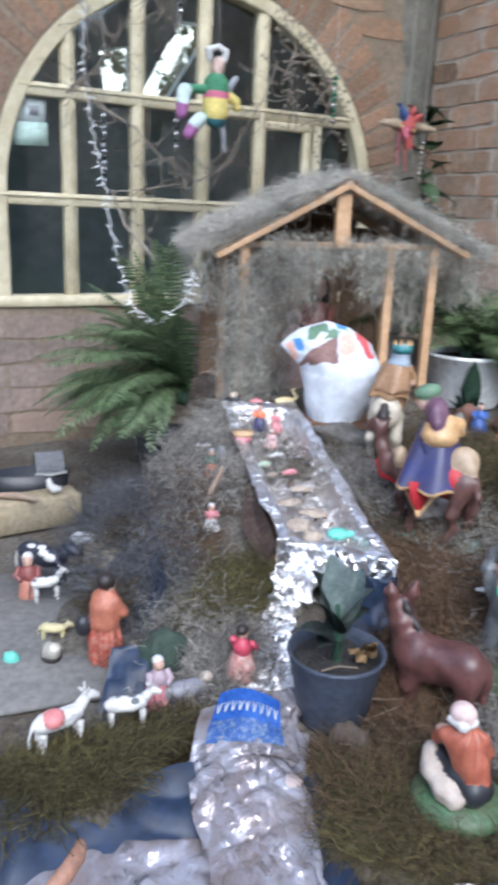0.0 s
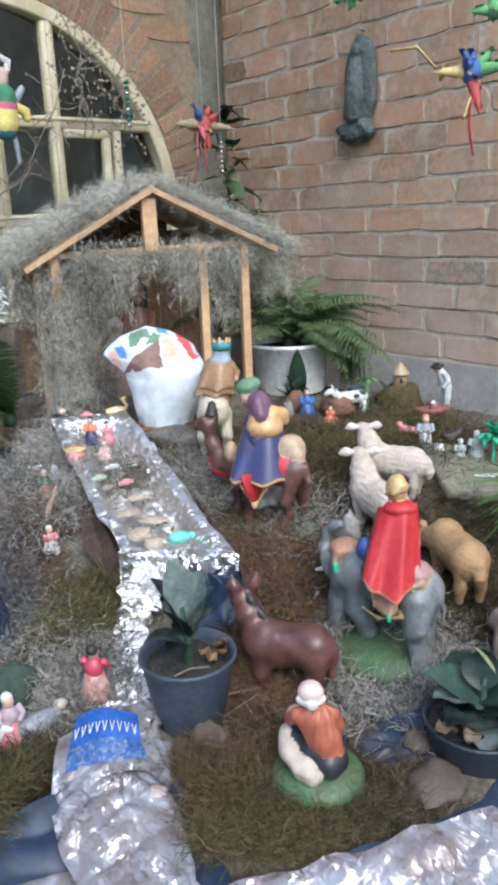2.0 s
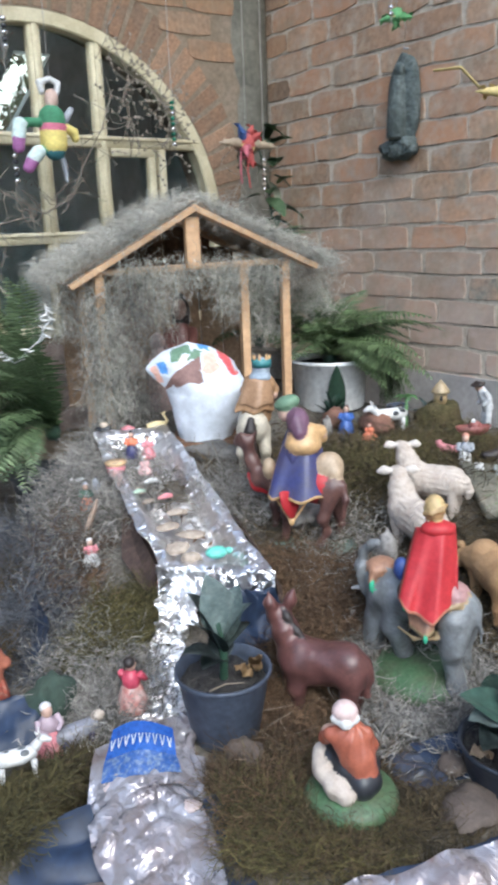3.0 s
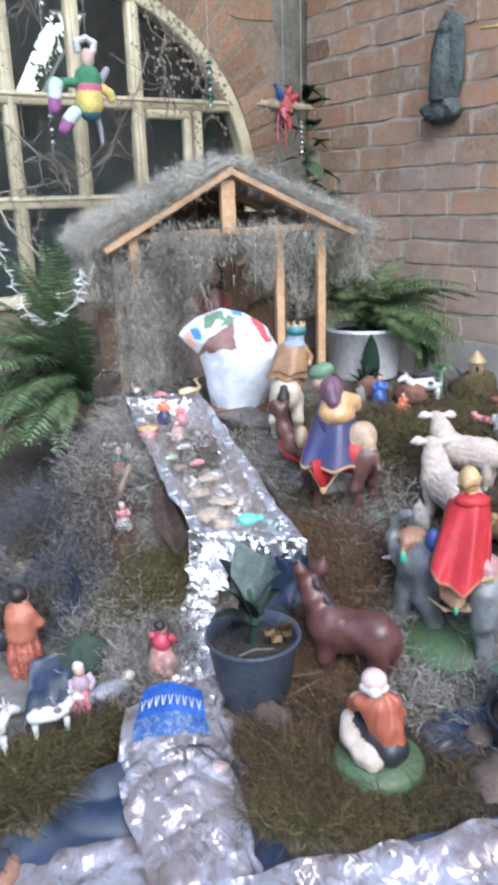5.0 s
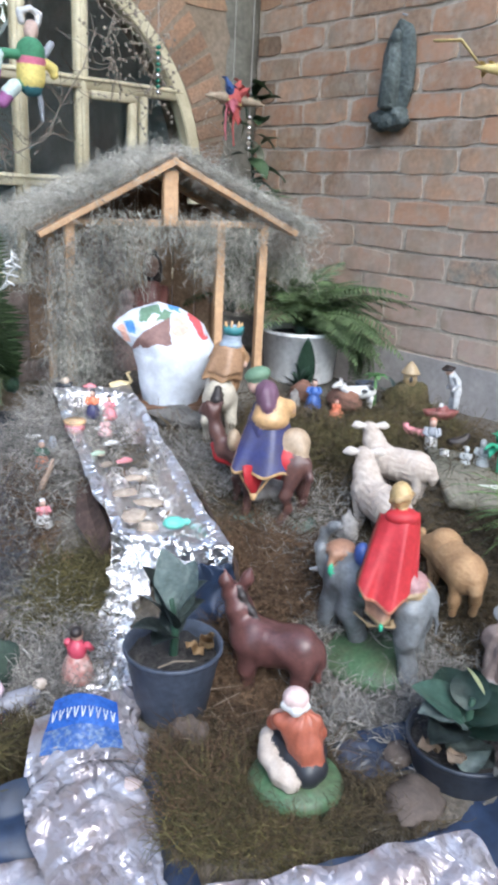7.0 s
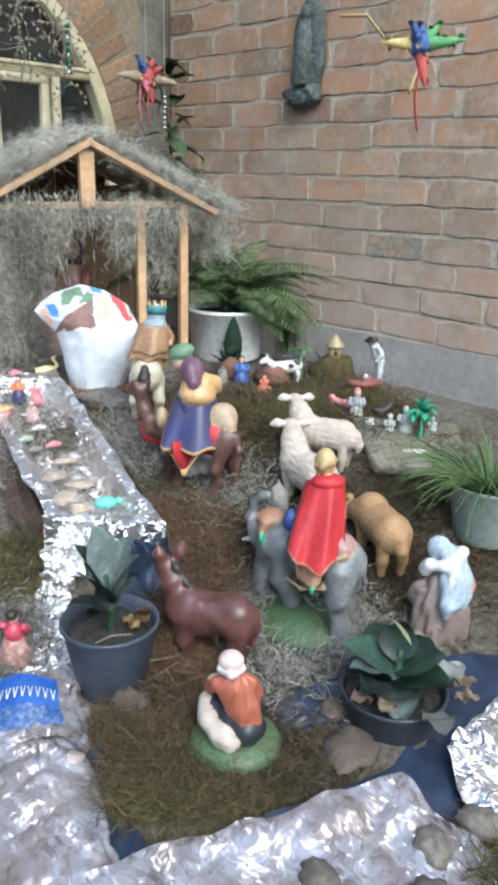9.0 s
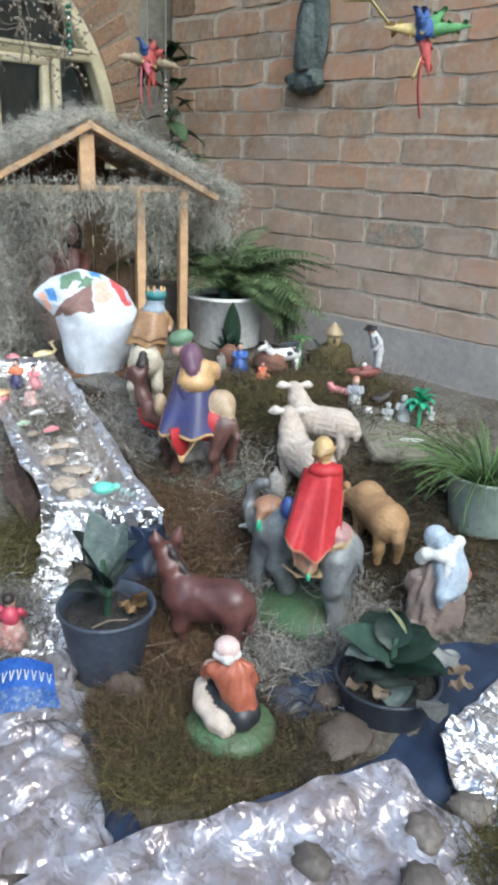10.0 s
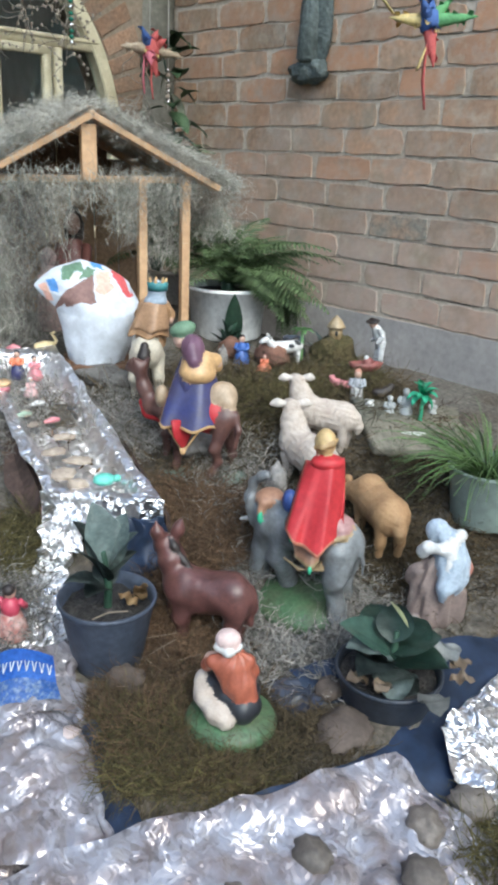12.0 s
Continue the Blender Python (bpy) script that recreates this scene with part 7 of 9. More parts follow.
put("clay_figurine", "bearded clay figure in white and dark clothes", "figurine", 1.845, 1.415, -0.2, -1, doll(0, 1, 2, 3, 0.105, wide=0.22), [WHITEP, GREYP, PINKISH, CORAL])
put("clay_bird", "curled pink clay bird", "figurine", 1.92, 1.52, -1, 0.2, tube(bm_new(), [(-0.03, 0, 0.035), (-0.01, 0, 0.018), (0.02, 0, 0.018), (0.04, 0, 0.03), (0.045, 0, 0.045)], [0.006, 0.016, 0.018, 0.013, 0.01], 10), [PINKP])
put("clay_hen", "small dark clay hen with a pale breast", "figurine", 1.93, 1.38, 1, 0.2, blob(tube(bm_new(), [(-0.03, 0, 0.03), (0, 0, 0.022), (0.025, 0, 0.035), (0.032, 0, 0.05)], [0.008, 0.02, 0.015, 0.009], 10), (0.012, 0, 0.015), (0.016, 0.014, 0.014), 1), [DARKBROWN, WHITEP])
# red boat with a basket rim and small load
bm = bm_new()
rows = []
for j, (k, z) in enumerate(((0.55, 0.0), (0.85, 0.02), (1.0, 0.045), (0.9, 0.045), (0.7, 0.02))):
    rows.append([bm.verts.new((0.075 * k * math.cos(6.28318 * i / 20) * (1 + 0.15 * abs(math.cos(6.28318 * i / 20))), 0.035 * k * math.sin(6.28318 * i / 20), z)) for i in range(20)])
for a, b in zip(rows, rows[1:]):
    for i in range(20):
        bm.faces.new((a[i], a[(i + 1) % 20], b[(i + 1) % 20], b[i]))
bm.faces.new(rows[0])
bm.faces.new(rows[-1])
blob(bm, (0.01, 0, 0.04), (0.03, 0.022, 0.03), 0)
blob(bm, (0.0, 0, 0.065), (0.012, 0.012, 0.014), 1)
put("clay_boat", "dark red clay boat with a small load", "figurine", 2.13, 1.6, 1, 0.1, bm, [REDBROWN, WHITEP], 0.74, lift=0.012)

# mossy mound with a straw-roofed hut
mx, my = 2.21, 1.81
mound = bm_new()
blob(mound, (0, 0, 0.01), (0.08, 0.075, 0.085), rough=0.45, n=18)
tagged(part("moss_mound", mound, material("mossy_lump", (0.10, 0.085, 0.035), (0.13, 0.10, 0.05), rough=1.0, fine=120, bump=1.0, depth=0.015, dirt=0.5), at=pose(mx, my, ground_z(mx, my))), "round mossy lump carrying the straw hut", "moss")
hut = thing("straw_hut", "tiny yellow hut with a conical straw roof", "toy house", pose(mx, my, ground_z(mx, my) + 0.088) @ Matrix.Scale(0.92, 4))
hut_wall = part("hut_wall", lathe(bm_new(), [(0.0, -0.012), (0.027, -0.012), (0.027, 0.045), (0.0, 0.045)], 16), paint("ochre_wall", (0.45, 0.3, 0.11)), hut)
part("hut_roof", lathe(bm_new(), [(0.0, 0.036), (0.038, 0.036), (0.037, 0.042), (0.018, 0.07), (0.0, 0.088)], 16), paint("straw", (0.42, 0.29, 0.13)), hut)
part("doorway", blob(bm_new(), (-0.018, -0.02, 0.016), (0.007, 0.007, 0.012), n=8), BLACKP, hut_wall)


def rock(label, x, y, r, seed, mat=STONE, z=None, sink=0.3):
    ob = part("stone", blob(bm_new(), (0, 0, 0), r, rough=0.35, n=18, seed=seed), mat, at=pose(x, y, (ground_z(x, y) if z is None else z) + r[2] * (1 - sink), 0, 0, seed * 47))
    return tagged(ob, label, "stone", "stones")


CLAY = material("reddish_clay", (0.22, 0.11, 0.075), (0.15, 0.08, 0.06), rough=0.85, scale=20, fine=90, bump=0.4)
rock("grey flat stone leaning behind the camel", 1.80, 1.98, (0.035, 0.02, 0.04), 1)
rock("reddish clay lump behind the sheep", 1.97, 1.9, (0.07, 0.05, 0.045), 2, CLAY)
rock("reddish clay lump beside the bucket", 1.90, 2.04, (0.05, 0.035, 0.045), 3, CLAY)
rock("grey stone under the camel's feet", 1.27, 1.50, (0.07, 0.05, 0.03), 4)
rock("rough grey stone beside the elephant", 1.335, 1.255, (0.035, 0.025, 0.045), 5)
rock("brown-grey stone in front of the pot", 0.715, 1.045, (0.048, 0.032, 0.026), 6, material("brown_grey_stone", (0.115, 0.09, 0.075), (0.075, 0.058, 0.048), rough=0.9, scale=20, fine=90, bump=0.4))
rock("pale pitted stone on the edge of the foil", 0.635, 1.08, (0.025, 0.022, 0.03), 7, material("pale_stone", (0.5, 0.45, 0.4), (0.38, 0.33, 0.3), rough=0.9, scale=30, fine=90, bump=0.5))
rock("brown-grey stone beside the blue plastic", 1.0, 0.775, (0.036, 0.027, 0.016), 8, bpy.data.materials["brown_grey_stone"])
bm = bm_new()
box(bm, (0.34, 0.3, 0.03), pose(0, 0, 0), 0.006)
tagged(part("stone_slab", bm, material("olive_grey_slab", (0.21, 0.19, 0.15), (0.15, 0.145, 0.11), rough=0.95, scale=7, fine=60, bump=0.5, dirt=0.35), at=pose(1.83, 1.17, 0.782, 9, 5, -38)), "flat olive-grey slab behind the sheep", "slab")
rock("rough dark stone under the cloth bundle", 1.33, 2.02, (0.13, 0.07, 0.03), 10, material("dark_rough_stone", (0.1, 0.095, 0.09), (0.15, 0.14, 0.13), rough=0.95, scale=20, fine=70, bump=0.7))
pot("small dark pot beside the straw hut", pose(2.17, 1.98, ground_z(2.17, 1.98) - 0.004), 0.042, 0.032, 0.06)
# white lizard-shaped pebbles on the slab
put("clay_lizard", "flat white clay lizard on the grey slab", "figurine", 1.76, 1.15, 0.9, 0.2, tube(bm_new(), [(-0.05, 0, 0.006), (-0.02, 0.006, 0.01), (0.02, -0.004, 0.01), (0.05, 0.004, 0.008)], [0.004, 0.01, 0.011, 0.007], 8, 0, 0.7), [WHITEP], lift=0.016)

# glittering palm and white angels
palm = thing("toy_palm", "glittering emerald green toy palm", "toy tree", pose(*on_ground(1.86, 1.19)))
part("trunk", tube(bm_new(), [(0, 0, 0), (0.004, 0, 0.045), (0, 0, 0.09)], [0.008, 0.006, 0.005], 8), EMERALD, palm)
PALMLEAF = finish(leaf(0.06, 0.026, 1.0, 0.5, 6), "palm_leaf", EMERALD)
for k in range(16):
    part("palm_leaf", PALMLEAF, None, palm, at=pose(0, 0, 0.09, 0, -20 - 45 * (k % 2) + 30 * (k % 3), k * 45 + 20 * (k // 8)))
palm = thing("toy_palm", "small bright green toy palm before the cow", "toy tree", pose(*on_ground(2.075, 1.855)))
BRIGHT = paint("bright_green_plastic", (0.16, 0.42, 0.1), 0.35)
part("trunk", tube(bm_new(), [(0, 0, 0), (0.003, 0, 0.05), (0, 0, 0.11)], [0.007, 0.006, 0.005], 8), BRIGHT, palm)
PALMLEAF2 = finish(leaf(0.06, 0.018, 1.1, 0.5, 6), "palm_leaf", BRIGHT)
for k in range(8):
    part("palm_leaf", PALMLEAF2, None, palm, at=pose(0, 0, 0.11, 0, -20, k * 45 + 10))
for x, y, h, l in ((1.86, 1.245, 0.09, "small white clay angel beside the emerald palm"), (1.82, 1.27, 0.07, "grey-white clay figure on the slab"), (1.94, 1.2, 0.05, "small white clay figure by the palm")):
    put("clay_figurine", l, "figurine", x, y, -0.3, -1, doll(0, 0, 0, 0, h), [paint("chalk_white", (0.4, 0.42, 0.41))])
put("clay_jar", "white clay jug on the slab", "figurine", 1.80, 1.33, 1, 0, lathe(bm_new(), [(0, 0), (0.014, 0), (0.02, 0.018), (0.012, 0.035), (0.014, 0.042), (0, 0.042)], 14), [WHITEP])

# people and animals of the village
put("toy_cow", "black and white toy cow standing in the village", "toy animal", 0.355, 1.93, 0.95, -0.2, beast(bm_new(), 0.13, 0.09, 0, 1, False, 2), [paint("navy_black", (0.03, 0.035, 0.06)), WHITEP], 1.35)
put("toy_calf", "white toy calf with black spots behind the carrier", "toy animal", 0.335, 1.82, 0.75, 0.6, beast(bm_new(), 0.075, 0.08, 0, 1, False, 3), [WHITEP, BLACKP], 1.1)
put("toy_llama", "pale grey toy llama", "toy animal", 0.5, 2.0, 0.98, 0.1, beast(bm_new(), 0.085, 0.08, 0, 0, False, 3), [paint("pale_grey", (0.4, 0.41, 0.43))], 1.35)
put("clay_figurine", "clay man in a red shirt beside the toy cow", "figurine", 0.30, 1.86, 0.3, -1, doll(0, 1, 2, 3, 0.13, wide=0.22), [CORAL, REDBROWN, PINKISH, WHITEP])
bm = Clay(0.003, 0.01)
tube(bm, [(0.0, 0, 0.012), (0.0, 0, 0.05), (0.0, 0, 0.085)], (0.036, 0.034, 0.028), mat=0)
for y in (-0.016, 0.016):
    blob(bm, (0.012, y, 0.008), (0.02, 0.012, 0.01), 4)
tube(bm, [(0.0, 0, 0.095), (0.002, 0, 0.13), (0.006, 0, 0.155)], (0.033, 0.031, 0.02), mat=1)
for y in (-1, 1):
    tube(bm, [(0.004, y * 0.024, 0.145), (0.018, y * 0.034, 0.115), (0.034, y * 0.014, 0.105)], (0.011, 0.01, 0.008), mat=1)
blob(bm, (0.01, 0, 0.178), (0.018, 0.018, 0.021), 2)
blob(bm, (0.004, 0, 0.185), (0.021, 0.02, 0.019), 3)
blob(bm, (-0.03, 0.034, 0.085), (0.02, 0.018, 0.026), 4)
bm.relief = {0: pleats(0.003, 8)}
put("clay_figurine", "clay carrier in an orange cloak with a flowered skirt", "figurine", 0.385, 1.5, 0.3, 1, bm, [material("flowered_skirt", (0.33, 0.07, 0.045), (0.42, 0.26, 0.2), rough=0.6, scale=110, fine=160, mid=0.58), paint("burnt_orange_cloak", (0.5, 0.13, 0.05), 0.5, c2=(0.4, 0.1, 0.04)), PINKISH, DARKBROWN, BLACKP])
bm = doll(0, 1, 2, 3, 0.11, wide=0.3)
put("clay_figurine", "clay farmer with a white hat sitting by the tub", "figurine", 0.435, 1.315, 0.5, -0.6, bm, [PINKP, paint("lilac_shirt", (0.42, 0.3, 0.36)), PINKISH, WHITEP])
bm = bm_new()
tube(bm, [(-0.05, 0, 0.035), (0, 0, 0.032), (0.05, 0, 0.045)], [0.02, 0.026, 0.016], 12, 0)
blob(bm, (0.055, 0, 0.06), (0.018, 0.014, 0.014), 1)
for x in (-0.03, 0.03):
    tube(bm, [(x, -0.016, 0.03), (x, -0.016, 0.0)], [0.01, 0.008], 8, 2)
    tube(bm, [(x, 0.016, 0.03), (x, 0.016, 0.0)], [0.01, 0.008], 8, 2)
put("clay_donkey", "small clay pack animal in blue and grey", "figurine", 0.485, 1.30, 0.8, 0.5, bm, [paint("grey_lilac", (0.24, 0.24, 0.29)), paint("beige", (0.45, 0.36, 0.28)), NAVY], 0.85)
put("toy_bull", "white clay bull with a red patch on its back", "toy animal", 0.221, 1.249, 0.6, 0.75, blob(beast(bm_new(), 0.11, 0.085, 0, 0, True, 5), (-0.015, -0.006, 0.07), (0.022, 0.021, 0.016), 1), [WHITEP, paint("red_patch", (0.75, 0.2, 0.2))], 1.05, lift=0.014)
put("toy_calf", "white toy calf with grey spots on the moss", "toy animal", 0.35, 1.255, 0.85, 0.45, beast(bm_new(), 0.095, 0.075, 0, 1, True, 6), [WHITEP, paint("grey_spots", (0.12, 0.13, 0.14))], lift=0.014)
put("toy_dog", "small yellow toy dog", "toy animal", 0.305, 1.63, 0.95, 0.2, beast(bm_new(), 0.07, 0.04, 0, 0, False, 7), [paint("pale_yellow", (0.6, 0.52, 0.22))])
put("toy_duck", "small brown and white toy duck", "toy animal", 0.28, 1.55, 0.5, -0.6, blob(tube(bm_new(), [(-0.03, 0, 0.02), (0, 0, 0.02), (0.02, 0, 0.035), (0.03, 0, 0.05)], [0.012, 0.022, 0.015, 0.012], 10), (0, 0, 0.012), (0.026, 0.022, 0.014), 1), [paint("pale_wing", (0.6, 0.55, 0.45)), DARKBROWN])
put("clay_stall", "flat red clay tile in the village", "figurine", 0.27, 1.70, 1, 0, blob(bm_new(), (0, 0, 0.006), (0.03, 0.02, 0.007)), [CORAL])
# dark tub and lump of earth behind the farmer
heap = thing("plastic_heap", "dark blue plastic drawn up behind the farmer", "plastic sheet")
part("sheet", sheet("sheet", ((0.325, 1.345, 0.53), (0.44, 1.295, 0.53), (0.475, 1.36, 0.60), (0.375, 1.43, 0.62)), 40, 30, 0.012, PLASTICBLUE, 31, lambda u, v: 0.016 * math.sin(3.14 * u) * math.sin(2.4 * v), 12), None, heap)
rock("dark green earth lump behind the farmer", 0.475, 1.395, (0.06, 0.045, 0.06), 12, material("dark_green_lump", (0.03, 0.05, 0.04), (0.05, 0.07, 0.05), rough=0.9))
SAND = material("sandy_card", (0.33, 0.27, 0.17), (0.27, 0.23, 0.16), rough=0.95, scale=6, fine=60)
GREYCARD = material("grey_card", (0.195, 0.19, 0.18), (0.15, 0.148, 0.142), rough=0.9, scale=5, fine=60)
bm = bm_new()
box(bm, (0.62, 0.62, 0.012), pose(0, 0, 0), 0.003)
tagged(part("village_board", bm, GREYCARD, at=pose(0.10, 1.72, 0.539, 0, 0, -8)), "grey cardboard ground of the toy village", "board")
bm = bm_new()
box(bm, (0.36, 0.10, 0.1), pose(0, 0, 0), 0.006)
tagged(part("sand_box", bm, SAND, at=pose(0.38, 2.33, 0.585, 0, 0, 4)), "low sandy box behind the village", "box")
for k, (x, y, r) in enumerate(((0.5, 1.83, 0.075), (0.43, 1.62, 0.05))):
    rock("round sandy straw heap in the village", x, y, (r, r * 0.8, r * 0.55), 13 + k, SAND)
    patch("dry_straw", "dry straw strewn over the sandy heap", BROWNMOSS, (x, y), r * 0.9, r * 0.75, 0, 500, 0.05, 0.0022, seed=60 + k, lift=r * 0.75)
# dark boat with a wire cage at the far side, white bird
cage = thing("toy_boat", "dark toy boat with a pale wire canopy", "toy boat", pose(0.45, 2.5, 0.53, 0, 0, -6))
bm = bm_new()
rows = []
for k, z in ((0.6, 0.0), (0.9, 0.06), (1.0, 0.13), (0.92, 0.13), (0.8, 0.08)):
    rows.append([bm.verts.new((0.13 * k * math.cos(6.28318 * i / 24), 0.06 * k * math.sin(6.28318 * i / 24), z)) for i in range(24)])
for a, b in zip(rows, rows[1:]):
    for i in range(24):
        bm.faces.new((a[i], a[(i + 1) % 24], b[(i + 1) % 24], b[i]))
bm.faces.new(rows[0])
bm.faces.new(rows[-1])
part("hull", bm, BLACKP, cage)
for k in range(9):
    x = 0.02 + k * 0.01
    part("canopy_wire", tube(bm_new(), [(x, -0.045, 0.13), (x, -0.03, 0.175), (x, 0, 0.19), (x, 0.03, 0.175), (x, 0.045, 0.13)], 0.0025, 6), GREYP, cage)
part("canopy_edge", tube(bm_new(), [(0.01, -0.05, 0.132), (0.06, -0.055, 0.128), (0.11, -0.048, 0.132)], 0.005, 8), PALELEAF, cage)
put("toy_bird", "small white toy bird on the sandy box", "toy animal", 0.48, 2.31, -0.6, -0.5, tube(bm_new(), [(-0.02, 0, 0.02), (0, 0, 0.02), (0.012, 0, 0.035), (0.016, 0, 0.055)], [0.008, 0.016, 0.011, 0.006], 8), [WHITEP], z=0.635)
put("wood_piece", "dry piece of driftwood on the sandy box", "wood", 0.36, 2.3, 1, 0, tube(bm_new(), [(-0.07, 0, 0.01), (0, 0.01, 0.014), (0.07, 0, 0.01)], [0.008, 0.012, 0.007], 8), [paint("driftwood", (0.33, 0.22, 0.14))], z=0.637)
put("teal_scrap", "small turquoise toy at the edge of the village", "figurine", 0.20, 1.58, 1, 0, blob(bm_new(), (0, 0, 0.015), (0.02, 0.015, 0.018), rough=0.3), [TURQ])

# woman in red with a foil-winged angel above, shells and blue printed wrapper on the foil
put("clay_figurine", "clay woman in a red shawl beside the foil cascade", "figurine", 0.615, 1.30, 0.2, 1, doll(0, 1, 2, 3, 0.118, wide=0.3), [material("red_net_skirt", (0.4, 0.16, 0.14), (0.5, 0.36, 0.33), rough=0.5, scale=50), paint("crimson", (0.6, 0.02, 0.08), 0.35), PINKISH, DARKBROWN], lift=0.015)
wrap = thing("blue_wrapper", "bright blue printed plastic wrapper on the foil", "wrapper")
WRAP = material("blue_printed_plastic", (0.022, 0.07, 0.29), (0.032, 0.1, 0.35), rough=0.25, scale=30, fine=120, bump=0.4)
PRINTWHITE = paint("white_print", (0.6, 0.66, 0.72), 0.4)
WRAPW = material("printed_net_plastic", (0.04, 0.09, 0.26), (0.2, 0.25, 0.32), mid=0.58, rough=0.25, scale=90, fine=120, bump=0.4)
part("band", sheet("band", ((0.486, 1.174, 0.57), (0.596, 1.099, 0.57), (0.62, 1.145, 0.594), (0.524, 1.213, 0.594)), 30, 12, 0.005, WRAP, 3, lambda u, v: 0.018 * math.sin(3.14 * u)), None, wrap)
part("net", sheet("net", ((0.455, 1.135, 0.558), (0.585, 1.065, 0.558), (0.596, 1.099, 0.57), (0.486, 1.174, 0.57)), 30, 12, 0.006, WRAPW, 3, lambda u, v: 0.018 * math.sin(3.14 * u) * (0.4 + 0.6 * v)), None, wrap)
# white net print: crossing bars that follow the band
for k in range(9):
    u = 0.08 + k * 0.105
    for v0, v1, du in ((0.15, 0.5, 0.03), (0.15, 0.5, -0.03)):
        pts = []
        for v in (v0, (v0 + v1) / 2, v1):
            uu = u + du * (v - v0) / (v1 - v0)
            p = Vector((0.486, 1.174, 0.57)).lerp(Vector((0.596, 1.099, 0.57)), uu).lerp(Vector((0.524, 1.213, 0.594)).lerp(Vector((0.62, 1.145, 0.594)), uu), v)
            p.z += 0.018 * math.sin(3.14 * uu) + 0.006
            pts.append(p)
        part("printed_bar", tube(bm_new(), pts, 0.0011, 5), PRINTWHITE, wrap)
SHELL = paint("pink_shell", (0.5, 0.38, 0.35), 0.35)
for x, y, r, l in ((0.52, 1.03, (0.017, 0.013, 0.008), "pink sea shell lying on the foil"), (0.475, 1.13, (0.016, 0.024, 0.012), "white conch shell at the edge of the foil"), (0.56, 1.0, (0.02, 0.016, 0.007), "flat brownish shell on the foil")):
    put("sea_shell", l, "shell", x, y, 1, 0, blob(tube(bm_new(), [(-r[0], 0, r[2]), (0, 0, r[2]), (r[0], 0.006, r[2] * 0.8)], [r[2] * 0.35, r[2], r[2] * 0.5], 10), (0, 0, r[2]), r, rough=0.5, seed=x * 9), [SHELL], z=0.535)

# on the river
def on_river(x, y):
    t = max(0.0, min(1.0, ((x - 0.89) * 0.33 + (y - 1.38) * 0.94) / 0.95))
    return 0.742 + 0.133 * t


CREAMSTONE = material("cream_river_stone", (0.42, 0.35, 0.28), (0.32, 0.26, 0.21), rough=0.7, scale=20, rand=0.2)
for x, y, r in ((0.927, 1.645, 0.034), (0.89, 1.54, 0.04), (0.955, 1.575, 0.036), (0.99, 1.70, 0.03), (0.975, 1.87, 0.022), (0.96, 1.80, 0.02)):
    rock("flat cream pebble lying in the foil river", x, y, (r, r * 0.7, 0.007), int(x * 100), CREAMSTONE, on_river(x, y))
put("toy_turtle", "turquoise toy turtle on the foil river", "toy animal", 0.948, 1.455, 0.9, 0.3, blob(blob(bm_new(), (0, 0, 0.012), (0.028, 0.022, 0.015)), (0.03, 0, 0.012), (0.011, 0.009, 0.009)), [TURQ], z=on_river(0.948, 1.455))
put("sea_shell", "cream spiral shell on the foil river", "shell", 0.885, 1.468, 1, 0, blob(bm_new(), (0, 0, 0.012), (0.026, 0.018, 0.014), rough=0.6), [CREAMSTONE], z=on_river(0.885, 1.468))
bm = bm_new()
tube(bm, [(-0.03, 0, 0.012), (0, 0, 0.014), (0.025, 0, 0.016)], [0.012, 0.018, 0.013], 10, 0)
tube(bm, [(0.025, 0, 0.018), (0.038, 0, 0.03), (0.03, 0, 0.045), (0.022, 0, 0.055), (0.034, 0, 0.06)], [0.008, 0.006, 0.005, 0.005, 0.004], 8, 0)
put("toy_swan", "small yellow-white toy swan at the river's head", "toy animal", 1.265, 2.26, 0.95, 0.2, bm, [paint("swan_cream", (0.78, 0.6, 0.25))], z=0.873)
put("toy_duck", "small dark toy duck at the river's head", "toy animal", 1.10, 2.325, 1, 0, blob(tube(bm_new(), [(-0.025, 0, 0.015), (0.02, 0, 0.02)], [0.012, 0.016], 10), (0.0, 0, 0.034), (0.016, 0.014, 0.012), 1), [BLACKP, CREAMSTONE], z=0.873)
put("toy_bird", "small red toy bird at the river's head", "toy animal", 1.17, 2.29, 1, 0, tube(bm_new(), [(-0.02, 0, 0.012), (0.0, 0, 0.016), (0.02, 0, 0.012)], [0.006, 0.012, 0.008], 8), [PINKP], z=0.873)
put("clay_figurine", "clay woman in orange holding a basket by the river", "figurine", 1.08, 2.10, 0, -1, doll(0, 1, 2, 3, 0.085, wide=0.28), [NAVY, paint("bright_orange", (0.85, 0.17, 0.03)), PINKISH, BLACKP], z=on_river(1.08, 2.10))
put("clay_figurine", "clay woman in pink kneeling on the river", "figurine", 1.12, 2.07, 0.3, -1, doll(0, 0, 1, 2, 0.07, wide=0.36), [PINKP, PINKISH, DARKBROWN], z=on_river(1.12, 2.07))
put("clay_figurine", "small pink clay washerwoman on the river", "figurine", 1.05, 1.97, 0.3, -1, doll(0, 0, 1, 2, 0.055, wide=0.4), [paint("pale_pink", (0.75, 0.42, 0.4)), PINKISH, WHITEP], z=on_river(1.05, 1.97))
